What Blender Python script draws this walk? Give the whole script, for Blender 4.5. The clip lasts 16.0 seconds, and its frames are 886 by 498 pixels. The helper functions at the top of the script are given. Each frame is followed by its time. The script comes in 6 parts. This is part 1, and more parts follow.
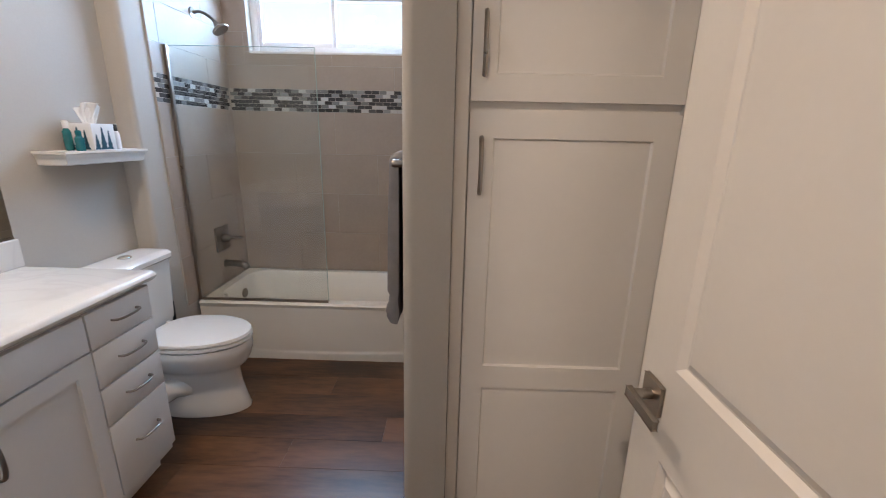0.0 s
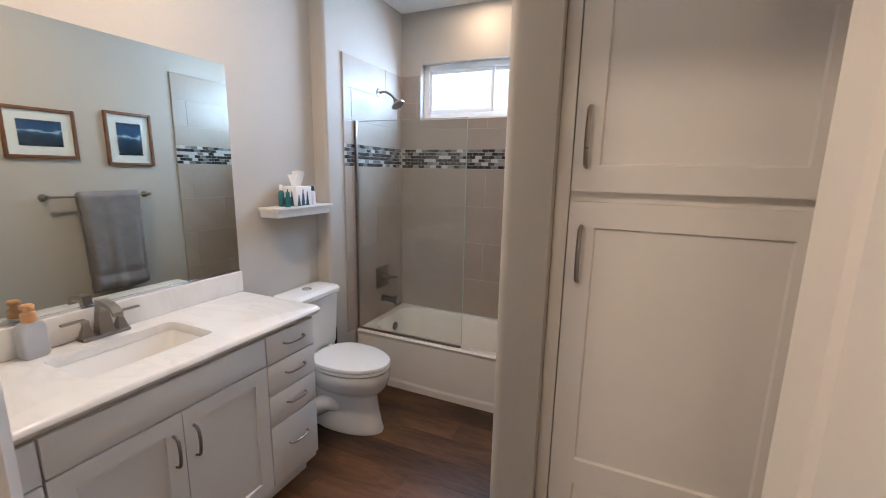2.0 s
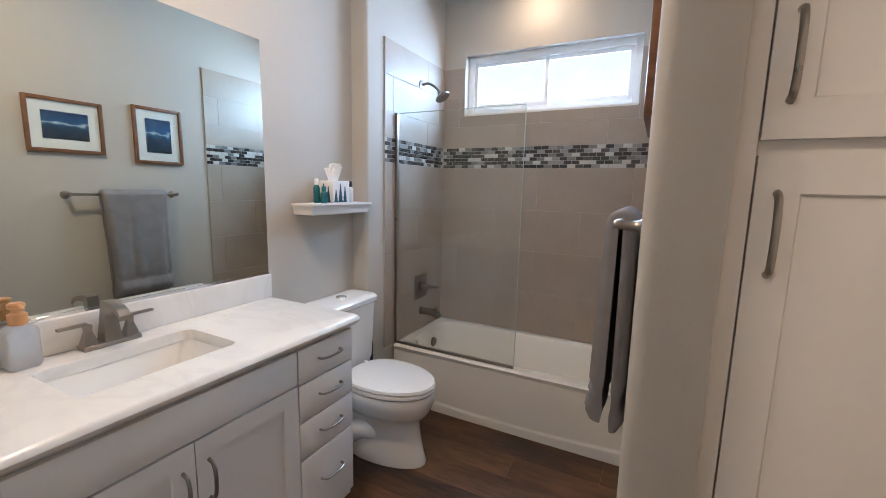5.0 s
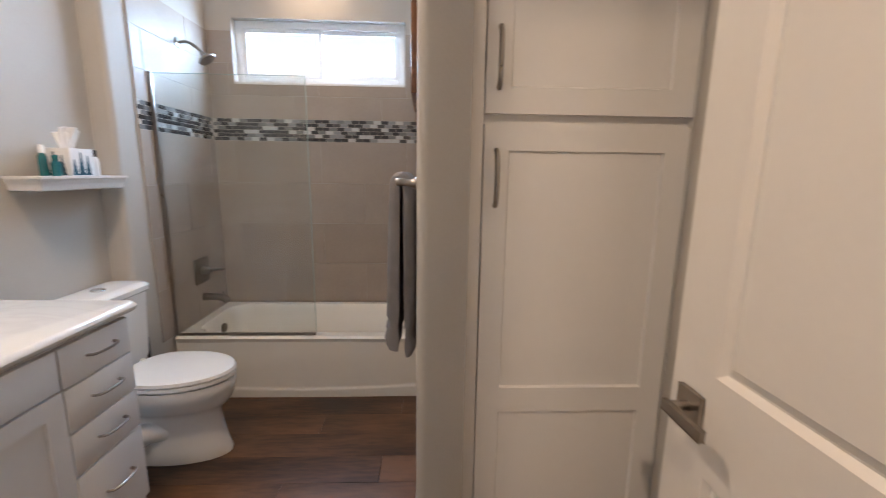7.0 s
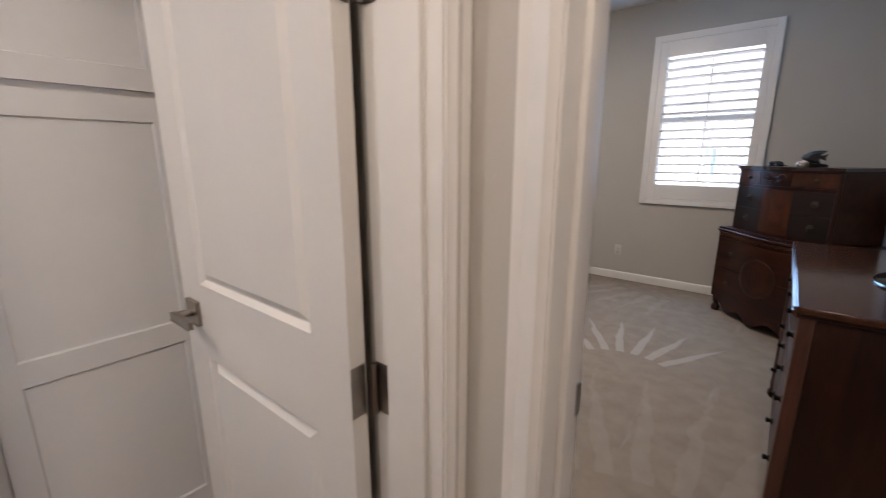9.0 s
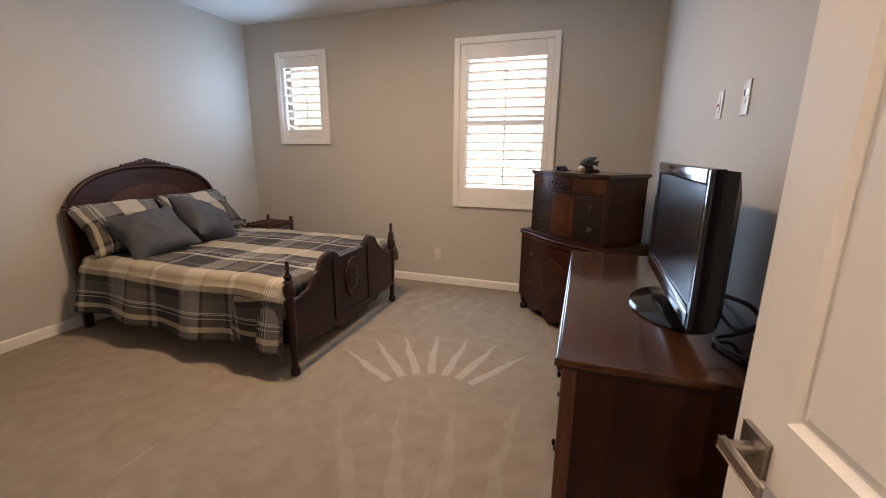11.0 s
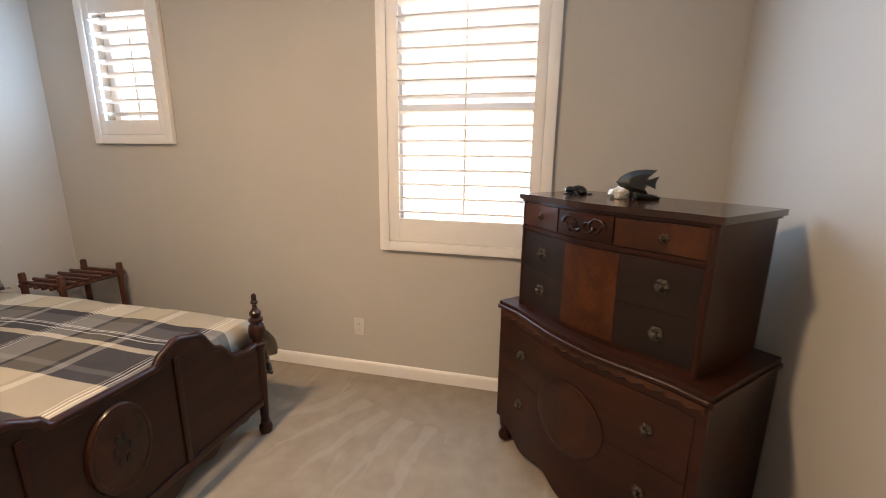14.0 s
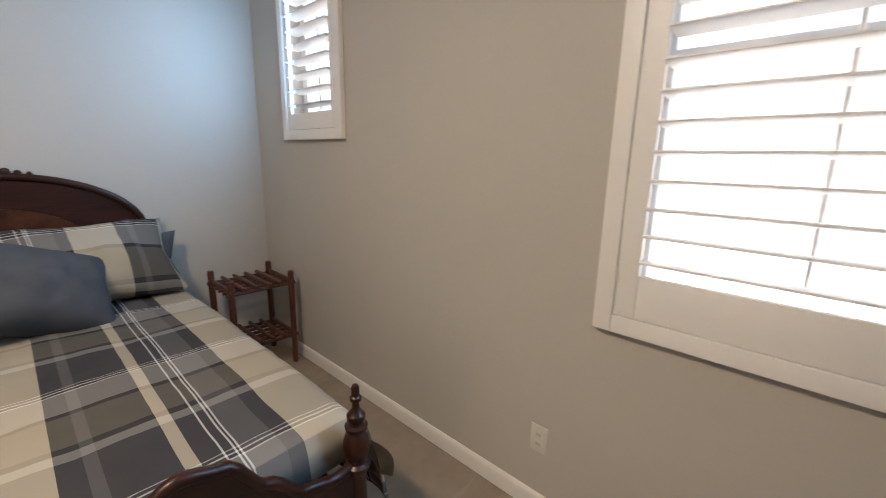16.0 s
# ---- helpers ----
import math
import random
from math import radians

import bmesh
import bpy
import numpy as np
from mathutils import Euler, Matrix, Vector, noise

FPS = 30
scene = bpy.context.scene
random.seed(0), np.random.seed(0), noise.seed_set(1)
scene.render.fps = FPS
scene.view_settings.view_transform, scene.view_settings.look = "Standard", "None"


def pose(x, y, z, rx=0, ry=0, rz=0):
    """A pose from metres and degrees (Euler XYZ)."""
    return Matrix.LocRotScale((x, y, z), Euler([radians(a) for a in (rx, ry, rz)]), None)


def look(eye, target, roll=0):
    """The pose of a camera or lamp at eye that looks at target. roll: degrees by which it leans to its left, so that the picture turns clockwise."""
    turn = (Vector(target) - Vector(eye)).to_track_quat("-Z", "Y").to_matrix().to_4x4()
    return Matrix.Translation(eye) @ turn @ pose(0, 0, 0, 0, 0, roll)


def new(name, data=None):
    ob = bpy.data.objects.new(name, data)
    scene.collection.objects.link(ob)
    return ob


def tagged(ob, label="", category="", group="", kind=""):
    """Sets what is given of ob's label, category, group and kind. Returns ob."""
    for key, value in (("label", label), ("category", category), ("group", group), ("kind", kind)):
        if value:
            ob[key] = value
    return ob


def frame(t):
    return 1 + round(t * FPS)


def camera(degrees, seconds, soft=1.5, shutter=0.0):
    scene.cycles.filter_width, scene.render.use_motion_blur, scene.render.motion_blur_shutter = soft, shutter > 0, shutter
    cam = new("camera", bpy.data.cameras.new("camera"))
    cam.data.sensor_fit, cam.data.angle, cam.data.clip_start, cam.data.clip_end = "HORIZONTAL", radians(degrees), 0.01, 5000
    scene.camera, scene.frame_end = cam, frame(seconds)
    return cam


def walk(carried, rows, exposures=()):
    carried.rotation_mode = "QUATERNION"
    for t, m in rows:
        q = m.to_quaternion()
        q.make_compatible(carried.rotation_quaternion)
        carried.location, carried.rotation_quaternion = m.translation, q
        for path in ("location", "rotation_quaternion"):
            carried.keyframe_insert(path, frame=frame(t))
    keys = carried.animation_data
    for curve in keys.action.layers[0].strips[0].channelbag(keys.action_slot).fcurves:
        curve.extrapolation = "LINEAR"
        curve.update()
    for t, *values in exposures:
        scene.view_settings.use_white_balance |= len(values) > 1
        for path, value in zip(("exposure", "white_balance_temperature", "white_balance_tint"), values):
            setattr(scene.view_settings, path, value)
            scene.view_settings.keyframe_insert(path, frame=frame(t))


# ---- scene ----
cam = camera(94.2, 16.0, soft=0.9, shutter=0.35)
PATH = [
    (0, (-0.03, -0.051, 1.439), (-0.068, 1.877, 0.909), 1.2),
    (0.5, (0.028, -0.016, 1.444), (-0.211, 1.901, 0.927), 1.1),
    (1, (0.081, -0.01, 1.476), (-0.353, 1.881, 0.991), 1.1),
    (1.5, (0.122, -0.026, 1.528), (-0.529, 1.815, 1.096), 1.1),
    (2, (0.14, -0.049, 1.563), (-0.664, 1.745, 1.192), 1.1),
    (2.5, (0.152, -0.062, 1.575), (-0.754, 1.693, 1.261), 1.3),
    (3, (0.125, -0.01, 1.565), (-0.844, 1.718, 1.288), 1.3),
    (5.5, (-0.153, 0.156, 1.416), (-1.001, 1.941, 1.112), 1.2),
    (6, (-0.122, 0.088, 1.412), (-0.746, 1.959, 1.082), 1.0),
    (6.5, (-0.127, 0.029, 1.394), (-0.426, 1.976, 1.046), 0.9),
    (7, (-0.13, -0.026, 1.38), (-0.051, 1.939, 1.016), 0.8),
    (7.5, (-0.122, -0.112, 1.349), (0.404, 1.782, 0.977), 0.9),
    (8, (-0.076, -0.248, 1.33), (0.844, 1.487, 0.953), 0.6),
    (8.5, (-0.061, -0.388, 1.349), (1.256, 1.062, 0.944), 1.3),
    (9, (0.022, -0.482, 1.338), (1.525, 0.762, 0.898), -0.0),
    (9.5, (0.095, -0.549, 1.329), (1.766, 0.453, 0.881), 0.0),
    (10, (0.216, -0.592, 1.351), (1.983, 0.226, 0.894), 0.2),
    (10.2, (0.279, -0.603, 1.378), (2.069, 0.161, 0.919), 0.3),
    (12.3, (1.373, -0.523, 1.453), (3.251, -0.014, 0.989), 0.3),
    (12.5, (1.522, -0.513, 1.467), (3.406, -0.024, 1.004), 0.3),
    (13, (1.798, -0.444, 1.466), (3.691, 0.008, 1.004), 0.3),
    (13.5, (2.067, -0.356, 1.462), (3.965, 0.076, 1.004), 0.4),
    (14, (2.372, -0.256, 1.421), (4.268, 0.203, 0.981), 0.6),
    (14.5, (2.641, -0.145, 1.41), (4.515, 0.4, 0.975), 0.7),
    (15, (2.902, -0.021, 1.391), (4.711, 0.715, 0.959), 0.8),
    (15.5, (3.164, 0.081, 1.389), (4.829, 1.101, 0.959), 1.1),
    (16, (3.393, 0.183, 1.396), (4.818, 1.518, 0.961), 1.2),
]
EXPOSURES = [(0, 1.93, 6550, 16), (1, 1.92, 6950, 16), (2, 1.93, 6800, 17), (3, 1.87, 6700, 17), (5.5, 1.93, 6600, 15), (6.5, 1.92, 7000, 16), (7.5, 2.05, 6900, 19), (8.3, 2.02, 6000, 16),
             (9, 2.1, 5750, 14), (10.2, 2.17, 6250, 15), (12.3, 2.78, 8650, 26), (13.2, 2.76, 8400, 23), (14.5, 2.8, 7000, 15), (16, 2.48, 6450, 12)]
SKY = 0.15
walk(cam, [(t, look(eye, target, roll)) for t, eye, target, roll in PATH], EXPOSURES)

# ---- world, sun and lamps ----
world = bpy.data.worlds.new("sky")
scene.world = world
world.use_nodes = True
wt = world.node_tree
wt.nodes.clear()
sky = wt.nodes.new("ShaderNodeTexSky")
sky.sky_type = "NISHITA"
sky.sun_disc = False
sky.sun_elevation = radians(52)
sky.sun_rotation = radians(200)
sky.dust_density = 5.0
bg = wt.nodes.new("ShaderNodeBackground")
bg.inputs["Strength"].default_value = SKY
wo = wt.nodes.new("ShaderNodeOutputWorld")
wt.links.new(sky.outputs[0], bg.inputs[0])
wt.links.new(bg.outputs[0], wo.inputs[0])

sun = new("sun", bpy.data.lights.new("sun", "SUN"))
sun.data.energy = 4.0
sun.data.angle = radians(0.5)
sun.data.color = (1.0, 0.95, 0.88)
sun.matrix_world = look((-2.6, -7.0, 9), (0, 0, 0))


def area_lamp(name, eye, target, w, h, watts, colour):
    lamp = new(name, bpy.data.lights.new(name, "AREA"))
    lamp.data.shape = "RECTANGLE"
    lamp.data.size, lamp.data.size_y = w, h
    lamp.data.energy = watts
    lamp.data.color = colour
    lamp.matrix_world = look(eye, target)
    return lamp


# area lamps standing in for daylight: behind the bathroom window, before the bedroom shutters
DAY = (0.35, 0.635, 1.0)
area_lamp("daylight_bath", (-0.885, 3.30, 2.19), (-0.885, 2.0, 1.75), 1.25, 0.5, 26.5, (0.40, 0.665, 1.0))
area_lamp("daylight_small", (4.605, 2.46, 1.965), (3.6, 2.86, 1.97), 0.44, 0.66, 2.6, DAY)
area_lamp("daylight_large", (4.640, 0.196, 1.66), (3.0, 0.196, 1.655), 0.74, 1.2, 5.4, DAY)


# ---- materials ----
def tree(name):
    m = bpy.data.materials.new(name)
    m.use_nodes = True
    nt = m.node_tree
    return m, nt, nt.nodes["Principled BSDF"]


def link(nt, a, b):
    nt.links.new(a, b)


def noise_node(nt, scale, detail=3.0, stretch=None, coords="Object"):
    tc = nt.nodes.new("ShaderNodeTexCoord")
    src = tc.outputs[coords]
    if stretch:
        mp = nt.nodes.new("ShaderNodeMapping")
        mp.inputs["Scale"].default_value = stretch
        link(nt, src, mp.inputs[0])
        src = mp.outputs[0]
    n = nt.nodes.new("ShaderNodeTexNoise")
    n.inputs["Scale"].default_value = scale
    n.inputs["Detail"].default_value = detail
    link(nt, src, n.inputs["Vector"])
    return n


def math_node(nt, op, a, b=None, clamp=False):
    n = nt.nodes.new("ShaderNodeMath")
    n.operation = op
    n.use_clamp = clamp
    for i, v in enumerate((a, b)):
        if v is None:
            continue
        if isinstance(v, (int, float)):
            n.inputs[i].default_value = v
        else:
            link(nt, v, n.inputs[i])
    return n.outputs[0]


def mix_colour(nt, fac, a, b, blend="MIX"):
    n = nt.nodes.new("ShaderNodeMix")
    n.data_type = "RGBA"
    n.blend_type = blend
    if isinstance(fac, (int, float)):
        n.inputs[0].default_value = fac
    else:
        link(nt, fac, n.inputs[0])
    for i, v in ((6, a), (7, b)):
        if isinstance(v, tuple):
            n.inputs[i].default_value = (*v, 1)
        else:
            link(nt, v, n.inputs[i])
    return n.outputs[2]


def ramp(nt, fac, stops, constant=False):
    r = nt.nodes.new("ShaderNodeValToRGB")
    if constant:
        r.color_ramp.interpolation = "CONSTANT"
    els = r.color_ramp.elements
    while len(els) < len(stops):
        els.new(0.5)
    for e, (p, c) in zip(els, stops):
        e.position = p
        e.color = (*c, 1)
    link(nt, fac, r.inputs[0])
    return r.outputs[0]


def surface(name, colour, rough=0.5, metal=0.0, vary=0.08, scale=2.5, grain=90.0, bump=0.05, stretch=None, coat=0.0, rand=0.0, spec=None, depth=0.002):
    """A plain surface: its colour varied at two scales, fine relief, uneven gloss."""
    m, nt, p = tree(name)
    big = noise_node(nt, scale, 4.0, stretch)
    fine = noise_node(nt, grain, 3.0, stretch)
    dark = tuple(c * (1 - vary * 1.6) for c in colour)
    lite = tuple(min(1.0, c * (1 + vary)) for c in colour)
    f = math_node(nt, "MULTIPLY", math_node(nt, "ADD", big.outputs[0], math_node(nt, "MULTIPLY", fine.outputs[0], 0.35)), 0.74)
    col = ramp(nt, f, [(0.3, dark), (0.7, lite)])
    if rand:
        info = nt.nodes.new("ShaderNodeObjectInfo")
        k = math_node(nt, "ADD", math_node(nt, "MULTIPLY", info.outputs["Random"], rand * 2), 1 - rand)
        col = mix_colour(nt, 1.0, col, k, "MULTIPLY")
    link(nt, col, p.inputs["Base Color"])
    r = math_node(nt, "ADD", math_node(nt, "MULTIPLY", big.outputs[0], 0.12), rough - 0.06, True)
    link(nt, r, p.inputs["Roughness"])
    p.inputs["Metallic"].default_value = metal
    if coat:
        p.inputs["Coat Weight"].default_value = coat
        p.inputs["Coat Roughness"].default_value = 0.12
    if spec is not None:
        p.inputs["Specular IOR Level"].default_value = spec
    if bump:
        b = nt.nodes.new("ShaderNodeBump")
        b.inputs["Strength"].default_value = bump
        b.inputs["Distance"].default_value = depth
        link(nt, fine.outputs[0], b.inputs["Height"])
        link(nt, b.outputs[0], p.inputs["Normal"])
    return m


def wood(name, dark, lite, rough=0.32, along="x", rand=0.0, coat=0.25, ring=14.0, pores=0.12, spec=0.5, span=(0.32, 0.72)):
    """Stained wood: long grain along one axis, fine pores, uneven gloss."""
    m, nt, p = tree(name)
    s = {"x": (0.12, 1, 1), "y": (1, 0.12, 1), "z": (1, 1, 0.12), "burl": (0.6, 1, 0.4), "plank": (0.2, 1, 1)}[along]
    info = nt.nodes.new("ShaderNodeObjectInfo")
    tc = nt.nodes.new("ShaderNodeTexCoord")
    mp = nt.nodes.new("ShaderNodeMapping")
    mp.inputs["Scale"].default_value = s
    link(nt, tc.outputs["Object"], mp.inputs[0])
    shift = nt.nodes.new("ShaderNodeVectorMath")
    shift.operation = "ADD"
    cx = nt.nodes.new("ShaderNodeCombineXYZ")
    for i in range(3):
        link(nt, math_node(nt, "MULTIPLY", info.outputs["Random"], 37.0 + 11 * i), cx.inputs[i])
    link(nt, mp.outputs[0], shift.inputs[0])
    link(nt, cx.outputs[0], shift.inputs[1])
    a = nt.nodes.new("ShaderNodeTexNoise")
    a.inputs["Scale"].default_value = ring
    a.inputs["Detail"].default_value = 6
    a.inputs["Distortion"].default_value = 0.6
    b = nt.nodes.new("ShaderNodeTexNoise")
    b.inputs["Scale"].default_value = ring * 9
    b.inputs["Detail"].default_value = 3
    for n in (a, b):
        link(nt, shift.outputs[0], n.inputs["Vector"])
    f = math_node(nt, "ADD", math_node(nt, "MULTIPLY", a.outputs[0], 0.75), math_node(nt, "MULTIPLY", b.outputs[0], 0.3))
    if rand:
        f = math_node(nt, "ADD", f, math_node(nt, "MULTIPLY", math_node(nt, "SUBTRACT", info.outputs["Random"], 0.5), rand))
    link(nt, ramp(nt, f, [(span[0], dark), (span[1], lite)]), p.inputs["Base Color"])
    link(nt, math_node(nt, "ADD", math_node(nt, "MULTIPLY", a.outputs[0], 0.14), rough - 0.07, True), p.inputs["Roughness"])
    p.inputs["Coat Weight"].default_value = coat
    p.inputs["Coat Roughness"].default_value = 0.15
    p.inputs["Specular IOR Level"].default_value = spec
    bp = nt.nodes.new("ShaderNodeBump")
    bp.inputs["Strength"].default_value = pores
    bp.inputs["Distance"].default_value = 0.001
    link(nt, b.outputs[0], bp.inputs["Height"])
    link(nt, bp.outputs[0], p.inputs["Normal"])
    return m


def glass(name, tint, gloss_rough=0.0, base=0.035):
    m = bpy.data.materials.new(name)
    m.use_nodes = True
    nt = m.node_tree
    nt.nodes.clear()
    out = nt.nodes.new("ShaderNodeOutputMaterial")
    tr = nt.nodes.new("ShaderNodeBsdfTransparent")
    tr.inputs[0].default_value = (*tint, 1)
    gl = nt.nodes.new("ShaderNodeBsdfGlossy")
    gl.inputs["Roughness"].default_value = gloss_rough
    lw = nt.nodes.new("ShaderNodeLayerWeight")
    lw.inputs[0].default_value = 0.5
    gloss = math_node(nt, "ADD", math_node(nt, "MULTIPLY", math_node(nt, "POWER", lw.outputs["Facing"], 5.0), 0.85), base)
    mx = nt.nodes.new("ShaderNodeMixShader")
    link(nt, gloss, mx.inputs[0])
    link(nt, tr.outputs[0], mx.inputs[1])
    link(nt, gl.outputs[0], mx.inputs[2])
    link(nt, mx.outputs[0], out.inputs[0])
    return m


def glow(name, colour, strength):
    m, nt, p = tree(name)
    p.inputs["Base Color"].default_value = (*colour, 1)
    p.inputs["Emission Color"].default_value = (*colour, 1)
    p.inputs["Emission Strength"].default_value = strength
    return m


WALL = surface("greige_wall_paint", (0.50, 0.47, 0.425), 0.62, vary=0.035, scale=1.2, grain=120, bump=0.2, spec=0.3)
CEIL = surface("white_ceiling_paint", (0.74, 0.73, 0.71), 0.8, vary=0.02, scale=1.5, grain=120, bump=0.25, spec=0.2)
TRIM = surface("white_trim_paint", (0.76, 0.73, 0.69), 0.36, vary=0.025, scale=5, grain=40, bump=0.03)
# shutter white set above the trim's to put window glare into the colour
SHUTTER = surface("shutter_white_raised_for_glare", (0.83, 0.80, 0.765), 0.38, vary=0.015, scale=5, grain=40, bump=0.02)
DOORP = surface("white_door_paint", (0.72, 0.69, 0.65), 0.42, vary=0.025, scale=3, grain=60, bump=0.05)
CABP = surface("white_cabinet_lacquer", (0.76, 0.745, 0.72), 0.34, vary=0.02, scale=3, grain=50, bump=0.02)
PORC = surface("white_porcelain", (0.80, 0.79, 0.765), 0.10, vary=0.012, scale=3, grain=20, bump=0.0, coat=0.4)
TUBM = surface("almond_tub_enamel", (0.80, 0.775, 0.72), 0.16, vary=0.015, scale=2, grain=20, bump=0.0, coat=0.3)
TILE = surface("grey_stone_tile", (0.375, 0.312, 0.262), 0.42, vary=0.07, scale=3.5, grain=55, bump=0.1, rand=0.05)
GROUT = surface("pale_grout", (0.47, 0.43, 0.385), 0.85, vary=0.08, scale=8, grain=200, bump=0.3)
NICKEL = surface("brushed_nickel", (0.35, 0.315, 0.28), 0.30, metal=1.0, vary=0.06, scale=20, grain=260, bump=0.04)
CHROME = surface("polished_chrome", (0.72, 0.72, 0.72), 0.10, metal=1.0, vary=0.02, scale=6, grain=40, bump=0.0)
# the brushed nickel with a darker base, for tub and shower fittings
SHOWERMETAL = surface("darker_brushed_nickel", (0.25, 0.222, 0.195), 0.30, metal=1.0, vary=0.06, scale=20, grain=260, bump=0.04)
AGEDPULL = surface("worn_pull_brass", (0.05, 0.036, 0.022), 0.7, metal=0.0, vary=0.25, scale=60, grain=250, bump=0.2)
DARKMETAL = surface("dark_aged_brass", (0.032, 0.026, 0.019), 0.5, metal=1.0, vary=0.2, scale=40, grain=200, bump=0.1)
TOWEL = surface("grey_terry_cloth", (0.27, 0.258, 0.265), 0.95, vary=0.09, scale=14, grain=420, bump=0.9, spec=0.1, depth=0.004)
SLATE = surface("slate_blue_cotton", (0.078, 0.082, 0.091), 0.92, vary=0.14, scale=7, grain=500, bump=0.4, spec=0.1)
BLACKP = surface("black_gloss_plastic", (0.008, 0.008, 0.009), 0.10, vary=0.1, scale=6, grain=40, bump=0.0, coat=0.2)
BLACKM = surface("black_matt_plastic", (0.012, 0.012, 0.013), 0.45, vary=0.15, scale=6, grain=120, bump=0.1)
SCREEN = surface("dark_screen_glass", (0.006, 0.006, 0.008), 0.2, spec=0.25, vary=0.05, scale=3, grain=40, bump=0.0)
VINYL = surface("white_window_vinyl", (0.80, 0.81, 0.82), 0.35, vary=0.015, scale=4, grain=40, bump=0.0)
PLATE = surface("almond_switch_plastic", (0.64, 0.61, 0.55), 0.35, vary=0.02, scale=6, grain=40, bump=0.0)
WALNUT = wood("dark_walnut", (0.009, 0.0026, 0.0014), (0.046, 0.0118, 0.0048), 0.36, "x", coat=0.06, spec=0.3)
WALNUTZ = wood("dark_walnut_upright", (0.009, 0.0026, 0.0014), (0.046, 0.0118, 0.0048), 0.38, "z", coat=0.06, spec=0.3)
BURL = wood("burl_veneer", (0.018, 0.0055, 0.0025), (0.092, 0.029, 0.0108), 0.34, "burl", coat=0.1, ring=17.0, spec=0.35)
EBONY = wood("near_black_veneer", (0.007, 0.0045, 0.0038), (0.021, 0.0105, 0.0080), 0.42, "x", coat=0.05, spec=0.35)
OVAL = wood("dark_burl_oval", (0.008, 0.0027, 0.0015), (0.056, 0.0165, 0.0068), 0.38, "burl", coat=0.1, ring=15.0, spec=0.3)
CHESTTOP = wood("dark_polished_walnut_top", (0.016, 0.0055, 0.003), (0.055, 0.020, 0.010), 0.22, "x", coat=0.4, pores=0.02)
TOPWOOD = wood("polished_walnut_top", (0.030, 0.011, 0.0055), (0.083, 0.033, 0.016), 0.17, "x", coat=0.5, pores=0.015)
REDWOOD = wood("red_brown_stained_wood", (0.030, 0.0095, 0.0055), (0.120, 0.040, 0.020), 0.4, "z", coat=0.15)
OAK = wood("oak_picture_frame", (0.09, 0.034, 0.012), (0.24, 0.098, 0.038), 0.4, "x", coat=0.2, ring=20)
PLANK = wood("brown_vinyl_plank", (0.028, 0.0115, 0.0052), (0.182, 0.081, 0.034), 0.32, "plank", rand=0.16, coat=0.08, ring=6.0, pores=0.3, span=(0.36, 0.70))
PANE = glass("clear_window_glass", (0.97, 0.985, 0.98))
SHOWER = glass("clear_shower_glass", (0.965, 0.982, 0.974), base=0.05)
LAMPLENS = glow("warm_lamp_lens", (1.0, 0.72, 0.42), 14.0)
PAPER = surface("white_tissue_paper", (0.80, 0.80, 0.80), 0.9, vary=0.03, scale=10, grain=80, bump=0.15)
TEAL = surface("teal_bottle_plastic", (0.015, 0.16, 0.19), 0.25, vary=0.15, scale=20, grain=60, bump=0.0)
PRINT = surface("deep_teal_printed_card", (0.01, 0.075, 0.12), 0.5, vary=0.3, scale=30, grain=90, bump=0.0)
MATBOARD = surface("white_mat_board", (0.74, 0.74, 0.72), 0.85, vary=0.02, scale=10, grain=90, bump=0.05)
CREAM = surface("cream_shell", (0.62, 0.53, 0.42), 0.5, vary=0.1, scale=30, grain=90, bump=0.2)
AMBER = surface("peach_pump_plastic", (0.60, 0.30, 0.13), 0.35, vary=0.08, scale=30, grain=90, bump=0.0)
STUCCO = surface("pale_stucco", (0.42, 0.41, 0.39), 0.9, vary=0.06, scale=1.2, grain=60, bump=0.4)
ROOFM = surface("pale_grey_roof_tile", (0.44, 0.43, 0.42), 0.85, vary=0.2, scale=3, grain=30, bump=0.4)
EARTH = surface("dry_gravel_ground", (0.40, 0.39, 0.38), 0.95, vary=0.2, scale=0.7, grain=25, bump=0.6)
# pale blue base stands in for the sky mirrored in the neighbour's panes
SKYPANE = surface("pane_with_painted_sky", (0.36, 0.42, 0.47), 0.1, vary=0.1, scale=1, grain=20, bump=0.0, coat=0.5)
GLASSEDGE = surface("polished_glass_edge", (0.40, 0.50, 0.46), 0.15, vary=0.05, scale=8, grain=60, bump=0.0)
DARKGAP = surface("dark_shadow_gap", (0.02, 0.017, 0.015), 0.9, vary=0.1, scale=6, grain=40, bump=0.0)


def mirror_material():
    m, nt, p = tree("silvered_mirror")
    p.inputs["Base Color"].default_value = (0.76, 0.80, 0.75, 1)
    p.inputs["Metallic"].default_value = 1.0
    p.inputs["Roughness"].default_value = 0.005
    return m


def marble_material():
    m, nt, p = tree("white_cultured_marble")
    a = noise_node(nt, 2.2, 6.0, (1, 1.6, 1))
    a.inputs["Distortion"].default_value = 1.6
    vein = ramp(nt, a.outputs[0], [(0.42, (0.76, 0.745, 0.715)), (0.50, (0.705, 0.685, 0.66)), (0.56, (0.755, 0.74, 0.71))])
    b = noise_node(nt, 14, 4.0)
    link(nt, mix_colour(nt, math_node(nt, "MULTIPLY", b.outputs[0], 0.35), vein, (0.74, 0.715, 0.68)), p.inputs["Base Color"])
    p.inputs["Roughness"].default_value = 0.2
    p.inputs["Coat Weight"].default_value = 0.2
    return m


